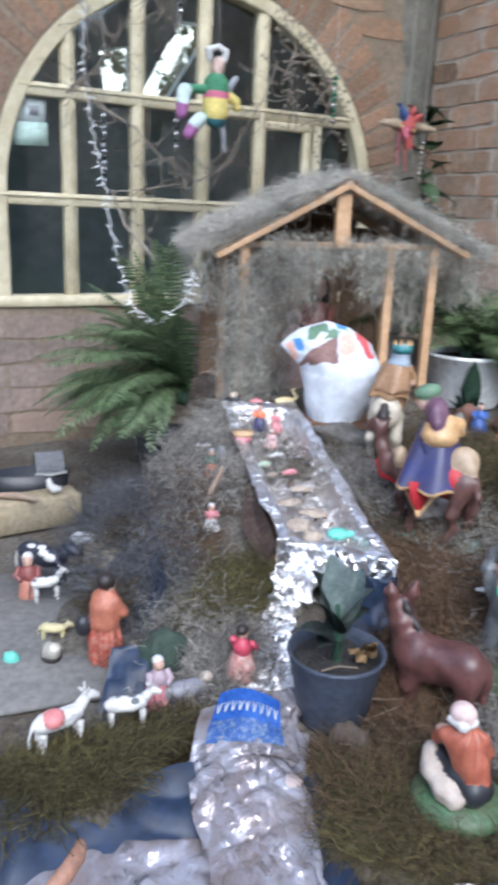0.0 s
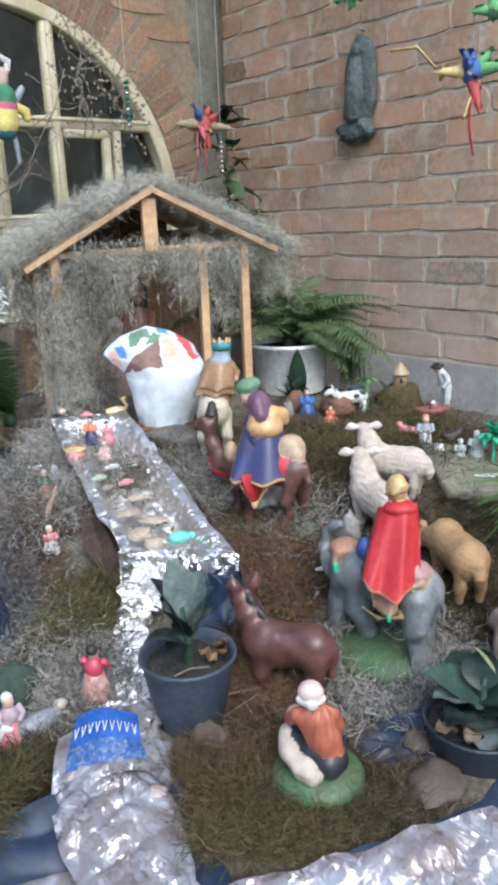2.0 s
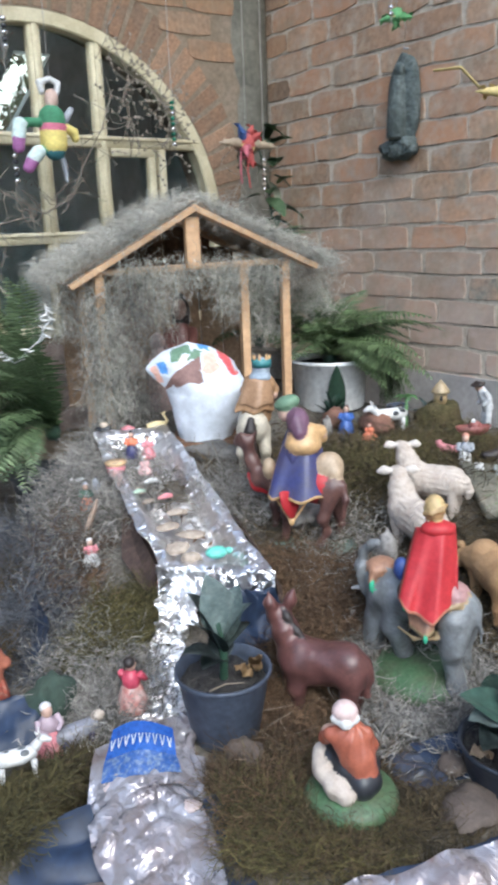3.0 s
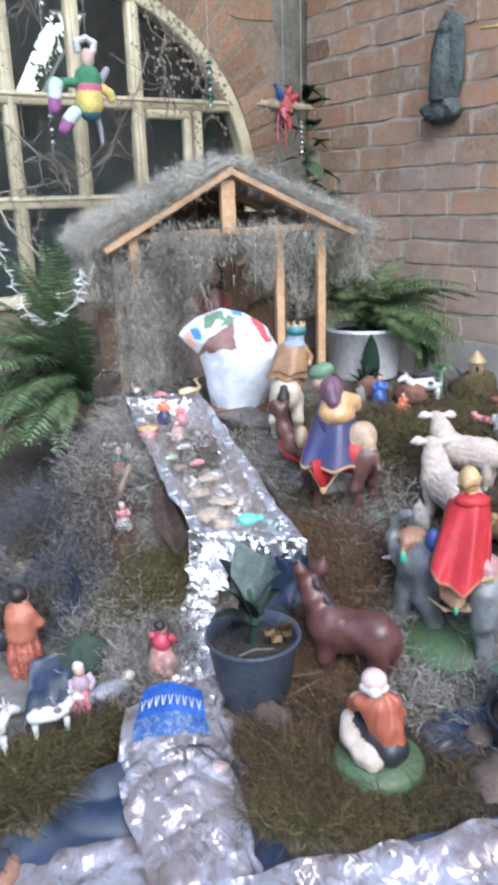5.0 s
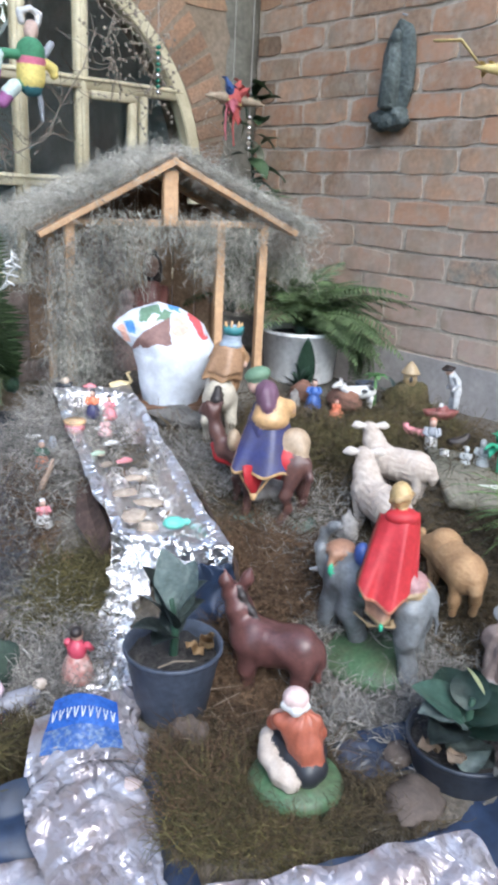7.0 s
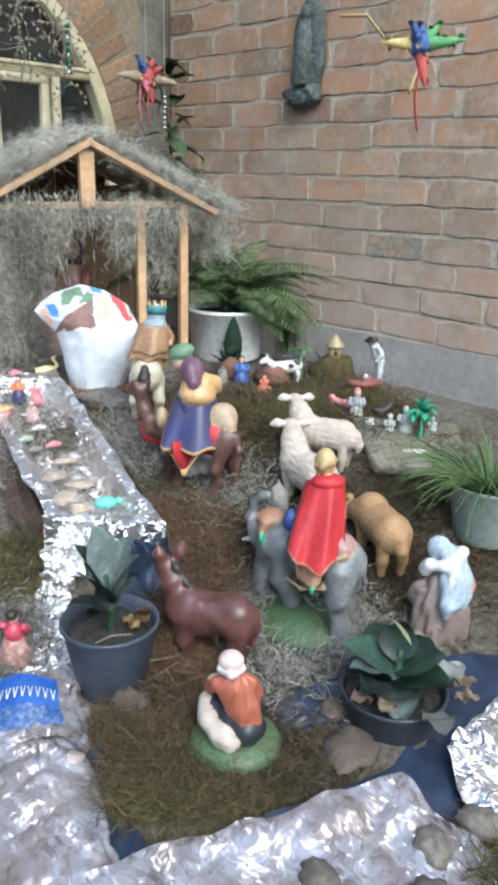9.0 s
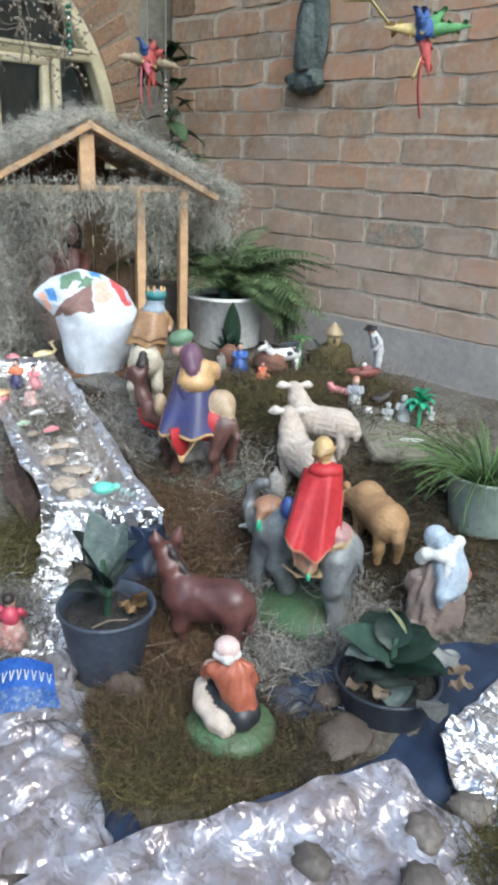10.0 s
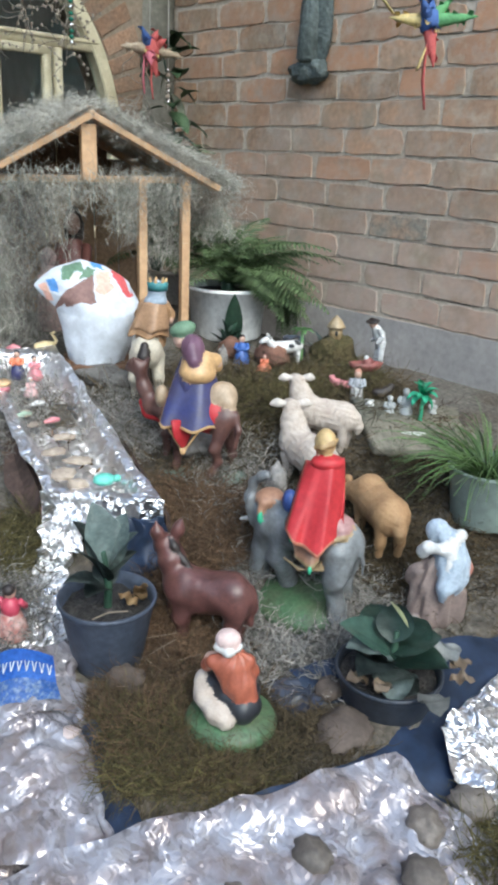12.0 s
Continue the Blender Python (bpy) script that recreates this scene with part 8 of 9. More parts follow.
put("straw_basket", "round straw basket tray on the river", "basket", 0.99, 2.04, 0, 1, lathe(lathe(bm_new(), [(0, 0.02), (0.03, 0.02), (0.034, 0.03), (0.0, 0.033)], 20), [(0, 0), (0.028, 0), (0.03, 0.02), (0, 0.021)], 20, 1), [paint("straw_top", (0.7, 0.42, 0.16)), PINKP], z=on_river(0.99, 2.04))
for x, y, c, l in ((1.01, 1.79, PINKP, "small pink toy fish on the foil"), (0.965, 1.86, paint("pale_green_toy", (0.35, 0.5, 0.35)), "pale green toy fish on the foil"), (1.06, 2.0, WHITEP, "small white toy goose on the foil"), (1.03, 1.9, WHITEP, "small white toy duck on the foil")):
    put("toy_fish", l, "toy animal", x, y, 0.7, 0.5, tube(bm_new(), [(-0.022, 0, 0.008), (0, 0, 0.01), (0.02, 0, 0.008)], [0.004, 0.009, 0.005], 8), [c], z=on_river(x, y))

# figures on the slope beside the river
put("dry_branch", "dry pale branch leaning on the slope", "branch", 0.80, 1.83, 1, 0, tube(bm_new(), [(-0.025, 0, 0.0), (-0.01, 0.005, 0.04), (0.012, 0, 0.085), (0.02, 0, 0.11)], [0.006, 0.009, 0.007, 0.004], 8), [paint("pale_bark", (0.42, 0.28, 0.19))])
put("clay_figurine", "clay girl in white and pink on the slope", "figurine", 0.75, 1.745, 0.5, -0.8, doll(0, 1, 2, 0, 0.075, wide=0.34), [WHITEP, PINKP, PINKISH])
put("clay_figurine", "clay boy with an orange bag on the slope", "figurine", 0.845, 1.95, 0.2, -1, doll(0, 1, 2, 3, 0.08, wide=0.26), [paint("orange_bag", (0.8, 0.2, 0.06)), paint("dark_green_shirt", (0.06, 0.12, 0.08)), PINKISH, GREYP])
put("toy_lamb", "tiny white toy lamb on the slope", "toy animal", 0.875, 2.09, 0.9, -0.3, beast(bm_new(), 0.05, 0.03, 0, 1, False, 9), [WHITEP, DARKBROWN])
put("toy_bird", "small black and white toy bird on the slope", "toy animal", 0.90, 2.0, 0.2, -1, tube(bm_new(), [(0, 0, 0.01), (0.0, 0, 0.03), (0, 0, 0.05)], [0.012, 0.013, 0.008], 8), [GREYP])
# stones of many sizes on the foil in front
g = random.Random(9)
RIVERSTONE = material("warm_grey_stone", (0.17, 0.145, 0.125), (0.11, 0.095, 0.085), rough=0.6, scale=20, rand=0.3)
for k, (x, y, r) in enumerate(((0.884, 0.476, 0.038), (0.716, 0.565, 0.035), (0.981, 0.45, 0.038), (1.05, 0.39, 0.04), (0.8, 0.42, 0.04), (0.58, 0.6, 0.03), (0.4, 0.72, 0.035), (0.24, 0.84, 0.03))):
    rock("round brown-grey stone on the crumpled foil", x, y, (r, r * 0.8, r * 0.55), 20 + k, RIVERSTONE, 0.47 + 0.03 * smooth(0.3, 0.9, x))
patch("olive_moss", "olive moss at the edge of the foil and stones", GREENMOSS, (1.0, 0.36), 0.14, 0.08, -30, 1600, 0.05, 0.0024, seed=27, floor=0.49)
# hay stalks by the pot
HAY = paint("brown_hay", (0.24, 0.165, 0.1), 0.8)
for k in range(9):
    a = g.uniform(0, 6.28)
    x, y = 0.83 + g.uniform(-0.08, 0.1), 1.06 + g.uniform(-0.1, 0.1)
    l = g.uniform(0.06, 0.16)
    z = ground_z(x, y) + 0.012
    tagged(part("hay_stalk", tube(bm_new(), [(x, y, z), (x + l * 0.5 * math.cos(a), y + l * 0.5 * math.sin(a), z + g.uniform(0.0, 0.04)), (x + l * math.cos(a), y + l * math.sin(a), z + g.uniform(0, 0.05))], [0.0016, 0.0018, 0.001], 5), HAY), "dry brown hay stalk beside the pot", "hay", "hay stalks")

rock("flat brown-grey stone at the edge of the moss", 0.94, 0.69, (0.068, 0.046, 0.014), 31, bpy.data.materials["brown_grey_stone"], sink=0.45)
# clay rim beside the foil and a scrap of green plastic
put("terracotta_dish", "broken curved terracotta dish lying beside the foil", "pottery", 0.0, 0.0, 0.77, -0.64, tube(bm_new(), [(0, 0, 0), (0.03, 0.012, 0.004), (0.06, 0.034, 0.004), (0.085, 0.065, 0.0)], [0.012, 0.0145, 0.0145, 0.012], 10, 0, 0.8), [material("terracotta", (0.36, 0.2, 0.14), (0.3, 0.16, 0.11), rough=0.8, scale=20)])
bpy.data.objects["terracotta_dish"].matrix_basis = pose(0.138, 1.005, 0.487, 0, 0, 8)
put("plastic_scrap", "curved scrap of bright green plastic on the moss", "plastic", 0.93, 0.385, 1, 0, tube(bm_new(), [(-0.02, 0, 0.006), (0.0, 0.016, 0.012), (0.02, 0.0, 0.006)], [0.006, 0.008, 0.006], 8), [paint("bright_green_scrap", (0.08, 0.45, 0.2), 0.35)], z=0.475)

# ---- things that hang: star-shaped paper dolls, beads, lights, vines ----
def line(name, label, pts, r, mat, cat):
    return tagged(part(name, tube(bm_new(), pts, r, 6), mat), label, cat)


STRING = paint("thin_string", (0.45, 0.42, 0.38), 0.7)
SILVER = material("silver_bead", (0.8, 0.8, 0.82), (0.7, 0.7, 0.72), rough=0.15, metal=1.0, bump=0)
GREENBEAD = material("green_bead", (0.03, 0.2, 0.12), (0.02, 0.12, 0.08), rough=0.2, bump=0)
BALL = {}


def beads(label, x, y, z0, z1, mats, r=0.011):
    ob = thing("bead_string", label, "bead string", group="bead strings")
    n = int((z0 - z1) / (r * 1.9))
    for k in range(n):
        m = mats[k % len(mats)]
        key = (m.name, r)
        if key not in BALL:
            BALL[key] = finish(lathe(bm_new(), [(0.001, -r * 0.8), (r * 0.7, -r * 0.6), (r, 0), (r * 0.7, r * 0.6), (0.001, r * 0.8)], 12), "bead", m)
        part("bead", BALL[key], None, ob, at=pose(x, y, z0 - k * r * 1.9))
    part("cord", tube(bm_new(), [(x, y, 3.01), (x, y, (z0 + z1) / 2), (x, y, z1 - 0.01)], 0.0015, 5), STRING, ob)
    return ob


beads("string of dark green and silver beads before the window", 1.872, 3.0, 2.06, 1.86, [GREENBEAD, GREENBEAD, SILVER])
beads("short string of silver beads before the window", 1.159, 3.0, 1.83, 1.70, [SILVER, BLACKP], 0.012)
beads("string of silver beads beside the corner", 2.281, 2.9, 1.83, 1.68, [SILVER, CREAMSTONE])
beads("string of silver beads high before the window", 1.17, 3.0, 2.3, 2.18, [SILVER, BLACKP], 0.012)
beads("string of silver beads beside the lights", 0.888, 3.05, 1.83, 1.57, [SILVER, BLACKP, GREYP], 0.011)

# knitted clown doll hung before the window
KN = [paint("knit_green", (0.03, 0.25, 0.1), 0.9), paint("knit_pink", (0.75, 0.12, 0.25), 0.9), paint("knit_yellow", (0.8, 0.62, 0.05), 0.9), paint("knit_teal", (0.02, 0.2, 0.24), 0.9), paint("knit_mint", (0.6, 0.75, 0.72), 0.9), paint("knit_violet", (0.4, 0.1, 0.35), 0.9), WHITEP, paint("doll_face", (0.65, 0.42, 0.33), 0.7), GREYP]
bm = Clay(0.003, 0.004)
o = Vector((1.30, 2.95, 1.915))
for z, m in ((0.035, 0), (0.012, 1), (-0.012, 2), (-0.033, 2), (-0.052, 3)):
    tube(bm, [o + Vector((0, 0, z - 0.01)), o + Vector((0, 0, z + 0.01))], [0.05 if m != 3 else 0.042, 0.05 if m != 3 else 0.042], 14, m)
blob(bm, o + Vector((0.005, 0, 0.115)), (0.026, 0.026, 0.036), 7)
for s in (-1, 1):
    tube(bm, [o + Vector((s * 0.03, 0, 0.14)), o + Vector((s * 0.037, 0, 0.17)), o + Vector((0.005, 0, 0.185))], [0.012, 0.012, 0.01], 8, 6)
tube(bm, [o + Vector((-0.045, 0, 0.03)), o + Vector((-0.1, 0, 0.03)), o + Vector((-0.125, 0, 0.005))], [0.018, 0.016, 0.016], 10, 0)
tube(bm, [o + Vector((-0.13, 0, 0.02)), o + Vector((-0.137, 0, -0.02))], [0.026, 0.026], 10, 4)
tube(bm, [o + Vector((-0.137, 0, -0.025)), o + Vector((-0.142, 0, -0.06))], [0.025, 0.022], 10, 5)
tube(bm, [o + Vector((-0.025, 0, -0.06)), o + Vector((-0.07, 0, -0.075))], [0.02, 0.018], 10, 0)
tube(bm, [o + Vector((-0.065, 0, -0.075)), o + Vector((-0.09, 0, -0.1))], [0.026, 0.026], 10, 4)
tube(bm, [o + Vector((-0.092, 0, -0.104)), o + Vector((-0.11, 0, -0.13))], [0.025, 0.022], 10, 5)
tube(bm, [o + Vector((0.045, 0, 0.02)), o + Vector((0.085, 0, 0.0)), o + Vector((0.09, 0, -0.02))], [0.018, 0.018, 0.016], 10, 2)
tube(bm, [o + Vector((0.05, 0, 0.04)), o + Vector((0.08, 0, 0.08))], [0.016, 0.013], 10, 8)
tube(bm, [o + Vector((0.02, 0, -0.05)), o + Vector((0.035, 0, -0.12)), o + Vector((0.04, 0, -0.18))], [0.012, 0.01, 0.006], 8, 8)
tagged(part("hanging_doll", bm, KN), "striped knitted clown doll hung before the window", "doll")
line("string", "thin string holding the knitted doll", [(1.305, 2.95, 2.10), (1.305, 2.95, 2.6), (1.305, 2.96, 3.01)], 0.0015, STRING, "string")

# star piñata shapes
STARCOL = [paint("tissue_red", (0.6, 0.06, 0.05), 0.8), paint("tissue_blue", (0.04, 0.12, 0.4), 0.8), paint("tissue_gold", (0.7, 0.5, 0.1), 0.5), paint("tissue_green", (0.1, 0.4, 0.1), 0.8), paint("tissue_pink", (0.75, 0.13, 0.2), 0.8), paint("tissue_violet", (0.12, 0.08, 0.25), 0.8), paint("tissue_straw", (0.45, 0.33, 0.2), 0.8)]


def star(label, o, cones, size, core, tails, fringe=2):
    ob = thing("star_pinata", label, "pinata", group="star pinatas")
    o = Vector(o)
    part("core", blob(bm_new(), o, (size * 0.45, size * 0.45, size * 0.45), rough=0.3), STARCOL[core], ob)
    for d, m, l in cones:
        d = Vector(d).normalized()
        part("cone", tube(bm_new(), [o + d * size * 0.25, o + d * size * l * 0.7, o + d * size * l], [size * 0.3, size * 0.15, size * 0.02], 10), STARCOL[m], ob)
        tuft = finish(leaf(size * 0.45, size * 0.22, 1.0, 0.3, 5, 0.4), "tuft", STARCOL[m])
        for q in range(7):
            part("tuft", tuft, None, ob, at=pose(*(o + d * size * l * (0.25 + 0.09 * q)), 40 * math.sin(q * 2.3 + m), 60 * math.sin(q * 1.7), q * 137.5 + m * 50))
    # tissue fringe curled over the core
    fr = finish(leaf(size * 0.7, size * 0.35, 1.0, 0.3, 6, 0.4), "fringe", STARCOL[core])
    fr2 = finish(leaf(size * 0.7, size * 0.35, 1.0, 0.3, 6, 0.4), "fringe", STARCOL[fringe])
    for k in range(16):
        part("fringe", fr if k % 2 else fr2, None, ob, at=pose(*o, 20 * math.sin(k * 2.1), 70 * math.sin(k * 1.3), k * 137.5))
    for pts, m in tails:
        part("streamer", tube(bm_new(), [o + Vector(p) for p in pts], [0.012, 0.016, 0.012, 0.004][: len(pts)], 8, 0, 0.25), STARCOL[m], ob)
    part("cord", tube(bm_new(), [o + Vector((0, 0, size * 0.4)), o + Vector((0, 0, 0.6)), (o.x, o.y, 3.01)], 0.0015, 5), STRING, ob)
    return ob


star("red paper star pinata with straw streamers in the corner", (2.184, 2.9, 1.90), [((-1, 0.2, 0.0), 6, 1.5), ((1, -0.2, -0.12), 6, 1.8), ((0.2, -0.5, 1), 0, 0.9), ((-0.6, -0.3, 0.7), 1, 1.1), ((0.1, -0.3, -1), 0, 1.3), ((-0.4, -0.6, -0.8), 4, 1.0), ((0.5, -0.5, 0.4), 0, 0.9)], 0.088, 0, [([(0.0, -0.02, -0.04), (-0.01, -0.02, -0.12), (0.0, -0.02, -0.19)], 0), ([(-0.03, 0, -0.03), (-0.035, 0, -0.12), (-0.03, 0, -0.17)], 4), ([(0, 0, -0.03), (-0.02, 0, -0.09), (0.01, 0, -0.13)], 6), ([(0.02, 0, -0.03), (0.03, 0, -0.1)], 6)])
star("violet, green and gold star pinata with a long red tail", (2.185, 1.533, 1.90), [((0.62, -0.78, 0.12), 3, 1.9), ((-0.5, 0.6, 0.05), 2, 1.6), ((0, -0.1, 1), 1, 0.8), ((0.1, -0.2, -1), 0, 1.7), ((0.4, -0.3, 0.5), 3, 1.2), ((-0.5, -0.1, 0.4), 1, 1.1)], 0.075, 1, [([(0.0, 0, -0.06), (0.0, 0.0, -0.16), (0.01, -0.01, -0.24)], 0), ([(0.01, 0, -0.05), (-0.02, 0.01, -0.13)], 2), ([(-0.06, 0.09, 0.02), (-0.1, 0.13, 0.08), (-0.14, 0.2, 0.08)], 2)])
star("green paper star hung high by the wall", (2.2, 1.47, 2.06), [((0.6, -0.8, 0), 3, 1.2), ((-0.6, 0.8, 0), 3, 1.2), ((0, 0, 1), 3, 1.0)], 0.06, 3, [])
star("green tissue star hung high before the plaque", (2.42, 2.24, 2.29), [((0.6, -0.8, -0.2), 3, 1.1), ((-0.6, 0.8, -0.2), 3, 1.1), ((0, 0, -1), 3, 0.8)], 0.06, 3, [])
beads("silver beads hung high by the wall", 2.35, 2.2, 2.30, 2.24, [SILVER], 0.011)

# relief plaque on the brick wall
RELIEF = material("weathered_green_stone", (0.115, 0.135, 0.13), (0.075, 0.09, 0.085), rough=0.75, scale=18, fine=70, bump=0.9, depth=0.01, dirt=0.4)
bm = bm_new()
c = Vector((2.572, 2.33, 1.985))
blob(bm, c + Vector((0, 0, 0.02)), (0.028, 0.085, 0.185), rough=0.12, n=24)
tube(bm, [c + Vector((-0.02, 0.004, 0.12)), c + Vector((-0.03, 0.006, 0.03)), c + Vector((-0.03, 0.01, -0.11))], [0.025, 0.04, 0.045], 14, 0)
blob(bm, c + Vector((-0.03, 0, 0.14)), (0.022, 0.025, 0.03))
blob(bm, c + Vector((-0.012, 0.015, -0.155)), (0.035, 0.095, 0.045), rough=0.4, n=20)
for k in range(7):
    blob(bm, c + Vector((-0.03, -0.05 + k * 0.02, -0.15 + 0.015 * math.sin(k * 2))), (0.02, 0.016, 0.022), rough=0.4, n=8, seed=k)
tagged(part("wall_plaque", bm, RELIEF), "weathered green-grey stone relief hung on the bricks", "relief")
part("nail", tube(bm_new(), [(2.60, 2.33, 2.21), (2.565, 2.33, 2.21)], 0.004, 6), GREYP, tagged(new("hook"), "small iron hook above the relief", "hook"))

# notice paper taped in the window
bm = bm_new()
box(bm, (0.115, 0.002, 0.1), pose(0.67, YN + 0.045, 1.845, 0, 3, 0), 0)
paper = thing("paper_notice", "white and mint paper notice taped to a pane", "paper")
part("upper_sheet", bm, paint("pale_blue_paper", (0.62, 0.72, 0.72), 0.8), paper)
bm = bm_new()
box(bm, (0.13, 0.002, 0.085), pose(0.67, YN + 0.043, 1.765, 0, -2, 0), 0)
part("lower_sheet", bm, paint("mint_paper", (0.5, 0.72, 0.62), 0.8), paper)
bm = bm_new()
box(bm, (0.035, 0.002, 0.035), pose(0.685, YN + 0.0415, 1.85), 0)
part("printed_bar", bm, GREYP, paper)

# white string lights
LIGHTW = paint("white_cable", (0.75, 0.76, 0.76), 0.4)
lights = thing("string_lights", "white fairy light cable hanging down past the window", "string lights")
route = [Vector(p) for p in ((0.84, 3.1, 2.34), (0.832, 3.1, 2.14), (0.83, 3.1, 2.002), (0.852, 3.1, 1.831), (0.871, 3.06, 1.664), (0.889, 3.04, 1.565), (0.89, 3.0, 1.466), (0.886, 2.9, 1.328), (0.877, 2.78, 1.224), (0.86, 2.62, 1.159), (0.885, 2.5, 1.131), (0.932, 2.4, 1.2), (0.958, 2.36, 1.271), (0.954, 2.36, 1.319))]
pts = []
for a, b in zip(route, route[1:]):
    n = max(2, int((b - a).length / 0.022))
    for k in range(n):
        p = a.lerp(b, k / n)
        pts.append(p + Vector((0.0075 * math.sin(p.z * 105), 0.004 * math.cos(p.z * 70), 0.004 * math.sin(p.x * 190))))
pts.append(route[-1])
cable = part("cable", tube(bm_new(), pts, 0.0024, 6), LIGHTW, lights)
g = random.Random(13)
bulb = finish(tube(bm_new(), [(0, 0, 0), (0.012, 0, 0), (0.024, 0, 0), (0.029, 0, 0)], [0.0024, 0.0034, 0.0028, 0.0015], 7), "bulb", LIGHTW)
for a, b in zip(route, route[1:]):
    n = 3 if a.z > 1.4 else 5
    for k in range(n):
        p = a.lerp(b, (k + g.random()) / n)
        part("bulb", bulb, None, cable, at=pose(*p, 0, g.uniform(-40, 35), g.choice((0, 180)) + g.uniform(-40, 40)))

# dry vine twigs across the window
VINE = material("grey_dry_vine", (0.3, 0.26, 0.21), (0.2, 0.17, 0.14), rough=0.9, scale=15, rand=0.2)


def vine(label, pts, r, twigs, seed, leafy=0.0):
    g = random.Random(seed)
    ob = thing("dry_vine", label, "vine")
    P = [Vector(p) for p in pts]
    stem = part("stem", tube(bm_new(), P, [r * 0.65 * (1 - 0.5 * i / len(P)) for i in range(len(P))], 7), VINE, ob)
    me = []
    for k in range(4):
        q = [Vector((0, 0, 0))]
        d = Vector((1, g.uniform(-0.3, 0.3), g.uniform(-0.3, 0.3)))
        bm = bm_new()
        for s in range(5):
            d = (d + Vector((g.gauss(0, 0.35), g.gauss(0, 0.2), g.gauss(0, 0.35)))).normalized()
            q.append(q[-1] + d * 0.03)
        tube(bm, q, [0.002, 0.0019, 0.0018, 0.0015, 0.0012, 0.0008], 5)
        for s in range(1, 6):
            if g.random() < 0.7:
                c = q[s] + Vector((g.gauss(0, 0.008), g.gauss(0, 0.004), g.gauss(0, 0.008)))
                blob(bm, c, (0.0045 + leafy, 0.002, 0.0032 + leafy), rot=(0, g.uniform(0, 180), 0), n=6)
        me.append(finish(bm, "twig", VINE))
    for k in range(twigs):
        i = g.randrange(len(P) - 1)
        p = P[i].lerp(P[i + 1], g.random())
        part("twig", me[k % 4], None, stem, at=pose(*p, g.uniform(-20, 20), g.uniform(0, 360), g.uniform(-25, 25)))
    return ob


vine("dry grey vine tangled in the upper window", [(0.95, 3.1, 2.6), (1.0, 3.1, 2.4), (1.12, 3.08, 2.25), (1.2, 3.1, 2.15), (1.1, 3.08, 2.35), (1.3, 3.1, 2.5)], 0.006, 34, 3)
vine("dry brown vine with small leaves in the window's arch", [(1.64, 3.11, 2.36), (1.69, 3.1, 2.242), (1.729, 3.1, 2.177), (1.817, 3.1, 2.14), (1.888, 3.1, 2.067), (1.92, 3.1, 1.989), (1.902, 3.1, 1.81)], 0.004, 42, 4, 0.003)
vine("dry leafy tendril hanging before the small sash", [(1.729, 3.1, 2.177), (1.70, 3.1, 2.07), (1.742, 3.1, 1.964), (1.71, 3.1, 1.84)], 0.003, 16, 10, 0.003)
vine("thin dry branch drooping across the panes", [(0.86, 3.1, 1.88), (1.02, 3.08, 1.80), (1.12, 3.06, 1.70), (1.27, 3.05, 1.62), (1.1, 3.06, 1.585), (0.92, 3.06, 1.56)], 0.006, 34, 5)
vine("fine dry twigs before the upper side pane", [(0.74, 3.1, 2.35), (0.82, 3.1, 2.2), (0.95, 3.1, 2.1), (0.86, 3.1, 1.98), (0.78, 3.1, 1.9)], 0.005, 30, 9)
vine("thin dry branch reaching up beside the bar", [(1.28, 3.06, 1.62), (1.4, 3.05, 1.68), (1.46, 3.05, 1.8), (1.56, 3.05, 1.95), (1.62, 3.05, 2.1)], 0.005, 22, 6)
vine("dry stem leaning from the fern to the window", [(1.08, 2.82, 1.2), (1.01, 2.88, 1.34), (0.979, 2.9, 1.379), (0.935, 2.95, 1.44), (0.902, 3.0, 1.565)], 0.011, 5, 7)
vine("dry twigs hanging below the red pinata", [(2.15, 2.93, 1.9), (2.18, 2.93, 1.78), (2.16, 2.92, 1.68)], 0.003, 14, 8)

# dark leafy plant in the corner
corner = thing("corner_plant", "dark green leafy plant growing in the wall corner", "plant")
LC = finish(leaf(0.15, 0.085, 0.7), "leaf", material("corner_leaf_green", (0.06, 0.105, 0.05), (0.085, 0.135, 0.07), rough=0.5, scale=15, rand=0.3))
LP = finish(leaf(0.13, 0.06, 0.6), "leaf", paint("dusty_pale_leaf", (0.24, 0.26, 0.17), 0.6))
g = random.Random(21)
cstem = part("stem", tube(bm_new(), [(2.45, 3.0, 1.0), (2.42, 3.0, 1.4), (2.4, 3.02, 1.7), (2.36, 3.05, 1.95)], [0.008, 0.007, 0.006, 0.004], 8), DARKLEAF, corner)
for k in range(34):
    z = 1.3 + k * 0.0205
    pale = k % 5 == 2
    part("leaf", LP if pale else LC, None, cstem, "dusty pale leaf" if pale else "", at=pose(2.42 - (z - 1.3) * 0.09 + g.uniform(-0.05, 0.04), 2.99 + g.uniform(-0.05, 0.03), z, g.uniform(-20, 20), g.uniform(20, 80) if pale else g.uniform(-40, 40), g.uniform(150, 330)) @ Matrix.Scale(g.uniform(0.75, 1.25), 4))

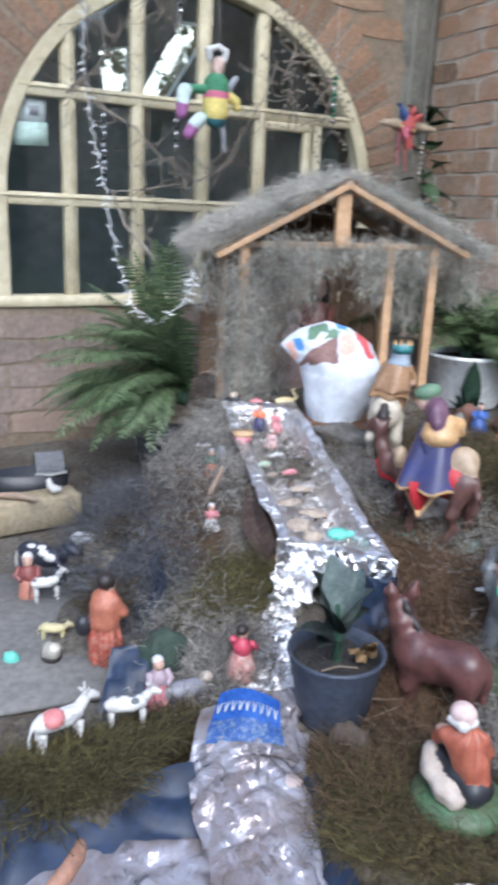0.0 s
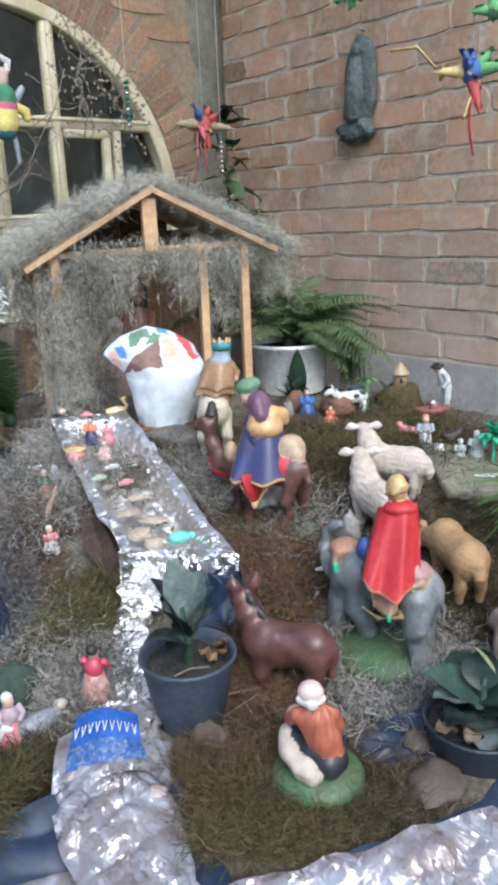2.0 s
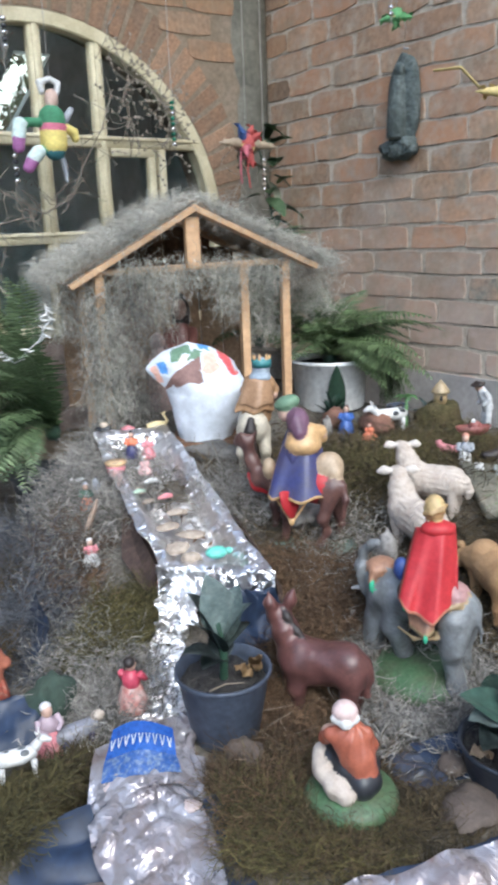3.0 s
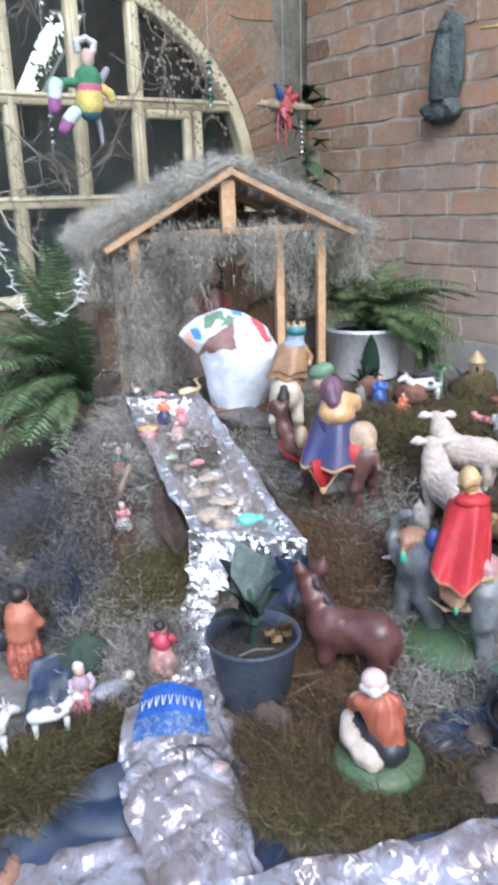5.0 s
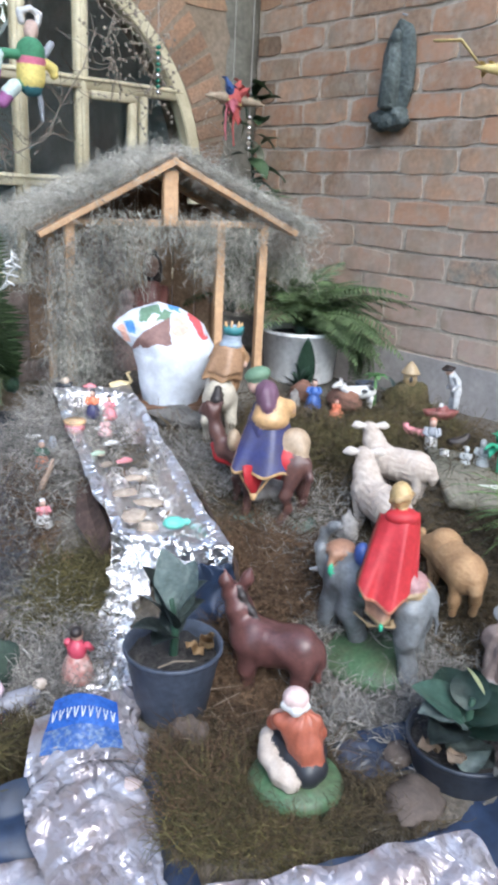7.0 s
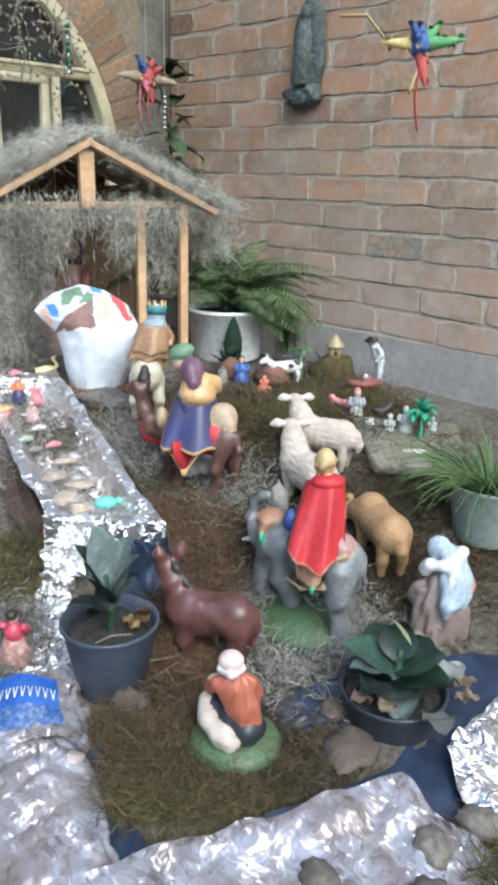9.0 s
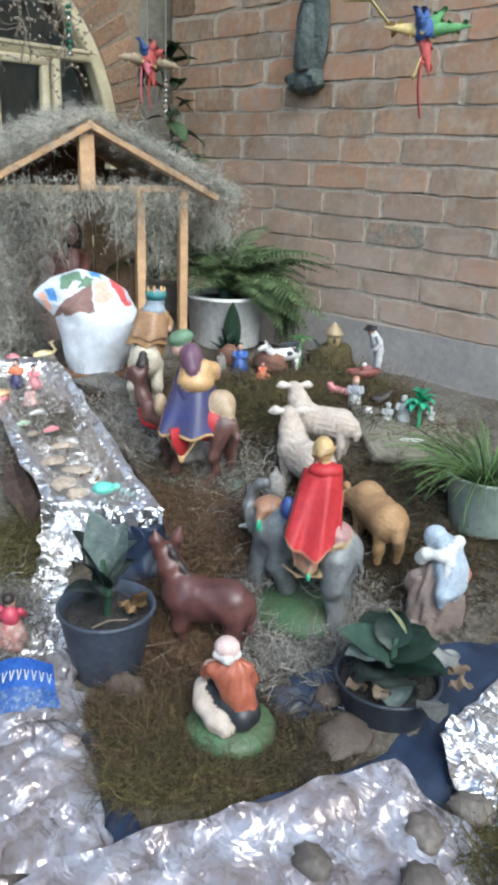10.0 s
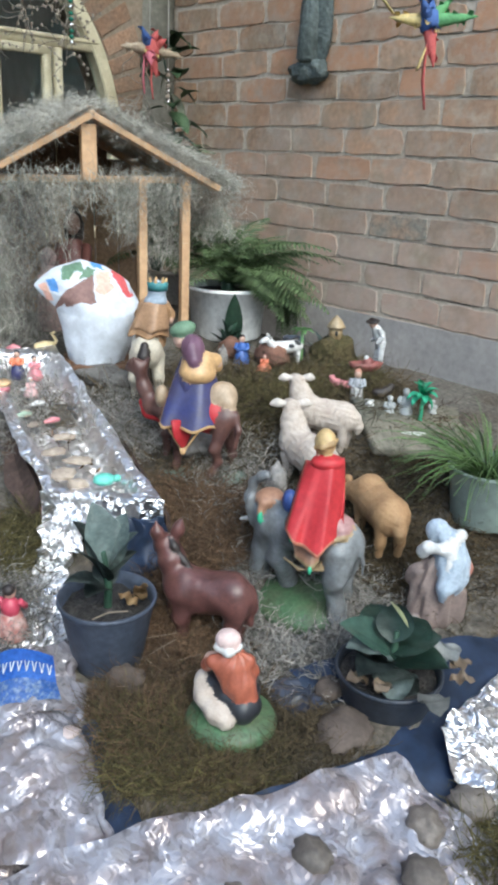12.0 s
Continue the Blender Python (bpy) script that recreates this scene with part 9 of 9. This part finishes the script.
# ---- bricks ----
def brick_mesh(l, h, d, seed, mat):
    """One worn brick: an uneven outline, its arrises rounded off; front face towards -x, length along y."""
    g = random.Random(seed)
    V, F = [], []
    outline = []
    for u, v in ((-1, -0.2), (-0.97, -0.85), (-0.5, -1), (0.1, -1), (0.6, -1), (0.97, -0.85), (1, 0.1), (0.96, 0.85), (0.5, 1), (-0.1, 1), (-0.6, 1), (-0.96, 0.85)):
        outline.append((u * l / 2 + g.uniform(-0.006, 0.006), v * h / 2 + g.uniform(-0.005, 0.005)))
    n = len(outline)
    for j, (x, k) in enumerate(((d / 2, 1.0), (-d / 2 + 0.0005, 1.0), (-d / 2, 0.0))):
        for y, z in outline:
            r = math.hypot(y, z)
            e = 1 - (0.003 / r if k == 0 else 0)
            lean = -0.0015 * (1 - 2 * z / h) if j else 0.0
            V.append((x + lean + (g.uniform(-0.0012, 0.0012) if k == 0 else 0), y * e, z * e))
    for j in (0, 1):
        for i in range(n):
            F.append((j * n + i, j * n + (i + 1) % n, (j + 1) * n + (i + 1) % n, (j + 1) * n + i))
    F.append(tuple(2 * n + i for i in range(n)))
    me = raw("brick", V, F, mat)
    bm = bm_new()
    bm.from_mesh(me)
    bmesh.ops.recalc_face_normals(bm, faces=bm.faces[:])
    bm.to_mesh(me)
    bm.free()
    return me


BM = [brick_mesh(0.274 + 0.004 * (k % 3), 0.09 + 0.003 * (k % 2), 0.05, k, BRICK) for k in range(10)]
BN = [brick_mesh(0.276 + 0.004 * (k % 3), 0.089 + 0.003 * (k % 2), 0.05, 40 + k, BROWNBRICK) for k in range(6)]
NORTHBRICK = varied(material("dusty_pink_grey_brick", (0.27, 0.21, 0.18), (0.22, 0.18, 0.155), rough=0.95, scale=7, fine=45, bump=0.4, depth=0.005, rand=0.15, dirt=0.25), (0.3, 0.2, 0.15), 0.5)
BL = [brick_mesh(0.276 + 0.004 * (k % 3), 0.09 + 0.003 * (k % 2), 0.05, 80 + k, NORTHBRICK) for k in range(5)]
BS = brick_mesh(0.275, 0.088, 0.05, 60, STAINBRICK)
g = random.Random(77)
BOND = {-1: -0.05, 0: 0.088, 1: -0.05, 2: 0.17, 3: -0.042, 4: 0.105, 5: -0.052, 6: 0.15}
for row in range(-3, 17):
    z = 1.122 + row * COURSE + 0.042
    off = BOND.get(row, (0.0 if row % 2 else 0.145) + g.uniform(-0.03, 0.03))
    for j in range(-6, 7):
        y = 2.055 + off + j * 0.29 + 0.145
        if y > YN - 0.12 or y < 0.55:
            continue
        ob = part("brick", BS if row == 1 and 1.58 < y < 2.06 else g.choice(BM), None, wall_east, at=pose(XE + 0.0352 + g.uniform(-0.0008, 0.0008), y + g.uniform(-0.008, 0.008), z + g.uniform(-0.004, 0.004), g.uniform(-0.7, 0.7), 0, g.uniform(-0.1, 0.1)))
    last = max(2.055 + off + j * 0.29 + 0.145 for j in range(-6, 7) if 2.055 + off + j * 0.29 + 0.145 <= YN - 0.12)
    gap = YN + 0.02 - (last + 0.145)
    if gap > 0.06:
        part("brick", brick_mesh(gap - 0.015, 0.088, 0.05, 70 + row, BROWNBRICK if row > 4 else BRICK), None, wall_east, at=pose(XE + 0.0352, last + 0.145 + gap / 2, z))
# thin dark strips stand in for the shade in joints opened under some bricks
CREVICE = material("deep_open_joint", (0.06, 0.046, 0.035), (0.09, 0.07, 0.052), rough=1.0)
cv, cf = [], []
for row in range(-1, 13):
    z = 1.122 + row * COURSE - 0.005
    y = 0.7
    while y < YN - 0.15:
        run = g.uniform(0.05, 0.3)
        if g.random() < 0.5:
            n = max(3, int(run / 0.012))
            base = len(cv)
            for k in range(n + 1):
                q = y + run * k / n
                wide = (0.0007 + 0.0011 * g.random()) * (0.15 + abs(math.sin(math.pi * k / n)) ** 0.5)
                mid = z + 0.0025 * noise.noise(Vector((row * 3.1, q * 14, 0))) + 0.0012 * g.uniform(-1, 1)
                cv += [(XE + 0.0092, q, mid - wide), (XE + 0.0092, q, mid + wide)]
            for k in range(n):
                a = base + 2 * k
                cf.append((a, a + 1, a + 3, a + 2))
        y += run + g.uniform(0.02, 0.16)
part("open_joints", raw("open_joints", cv, cf, CREVICE), None, wall_east, "dark open cracks along the brick joints")["kind"] = "stuff"
# north wall: below the sill, beside and above the arch
for row in range(-4, 22):
    z = 1.08 - 0.055 + row * COURSE
    off = 0.0 if row % 2 else 0.145
    for j in range(-2, 11):
        x = -0.05 + off + j * 0.29
        if x > 2.36 or x < 0.0:
            continue
        inside = SILL - 0.03 < z < CZ and abs(x - CX) < CR + 0.25
        r = math.hypot(x - CX, z - CZ)
        if inside or (z >= CZ and r < CR + 0.26) or z > 2.9:
            continue
        if z < 0.7 and x > 1.2:
            continue
        part("brick", g.choice(BN if z > SILL else BL), None, wall_north, at=pose(x, YN + 0.0352 + g.uniform(-0.0008, 0.0008), z, 0, 0, 90 + g.uniform(-0.2, 0.2)))
# soldier bricks round the arch
VO = []
for k in range(4):
    gg = random.Random(90 + k)
    bm = bm_new()
    bmesh.ops.create_cube(bm, size=1.0, matrix=Matrix.Diagonal((0.05, 0.075, 0.2, 1)))
    for v in bm.verts:
        v.co += Vector((gg.uniform(-0.002, 0.002), gg.uniform(-0.004, 0.004), gg.uniform(-0.008, 0.008)))
        if v.co.z < 0:
            v.co.y *= 0.86
    bmesh.ops.bevel(bm, geom=bm.edges[:], offset=0.003, segments=1, affect="EDGES", profile=0.5)
    VO.append(finish(bm, "brick", ARCHBRICK, False))
count = int(math.pi * (CR + 0.03) / 0.08)
for i in range(count + 1):
    a = math.pi * i / count
    x, z = CX + (CR + 0.105) * math.cos(a), CZ + (CR + 0.105) * math.sin(a)
    part("brick", g.choice(VO), None, wall_north, at=pose(x, YN + 0.0345 + g.uniform(-0.0015, 0.0015), z, 0, 90 - math.degrees(a), 0) @ pose(0, 0, 0, 0, 0, -90))
# cement skirt along the foot of the east wall
bm = bm_new()
box(bm, (0.03, 2.55, 0.39), pose(XE + 0.0185, 1.83, 0.709), 0)
tagged(part("trim", bm, material("grey_cement_skirt", (0.4, 0.37, 0.35), (0.3, 0.28, 0.265), rough=0.95, scale=3, fine=45, bump=0.3, depth=0.003, dirt=0.14), smooth=False), "rough grey cement skirt at the foot of the bricks", "trim", kind="structure")
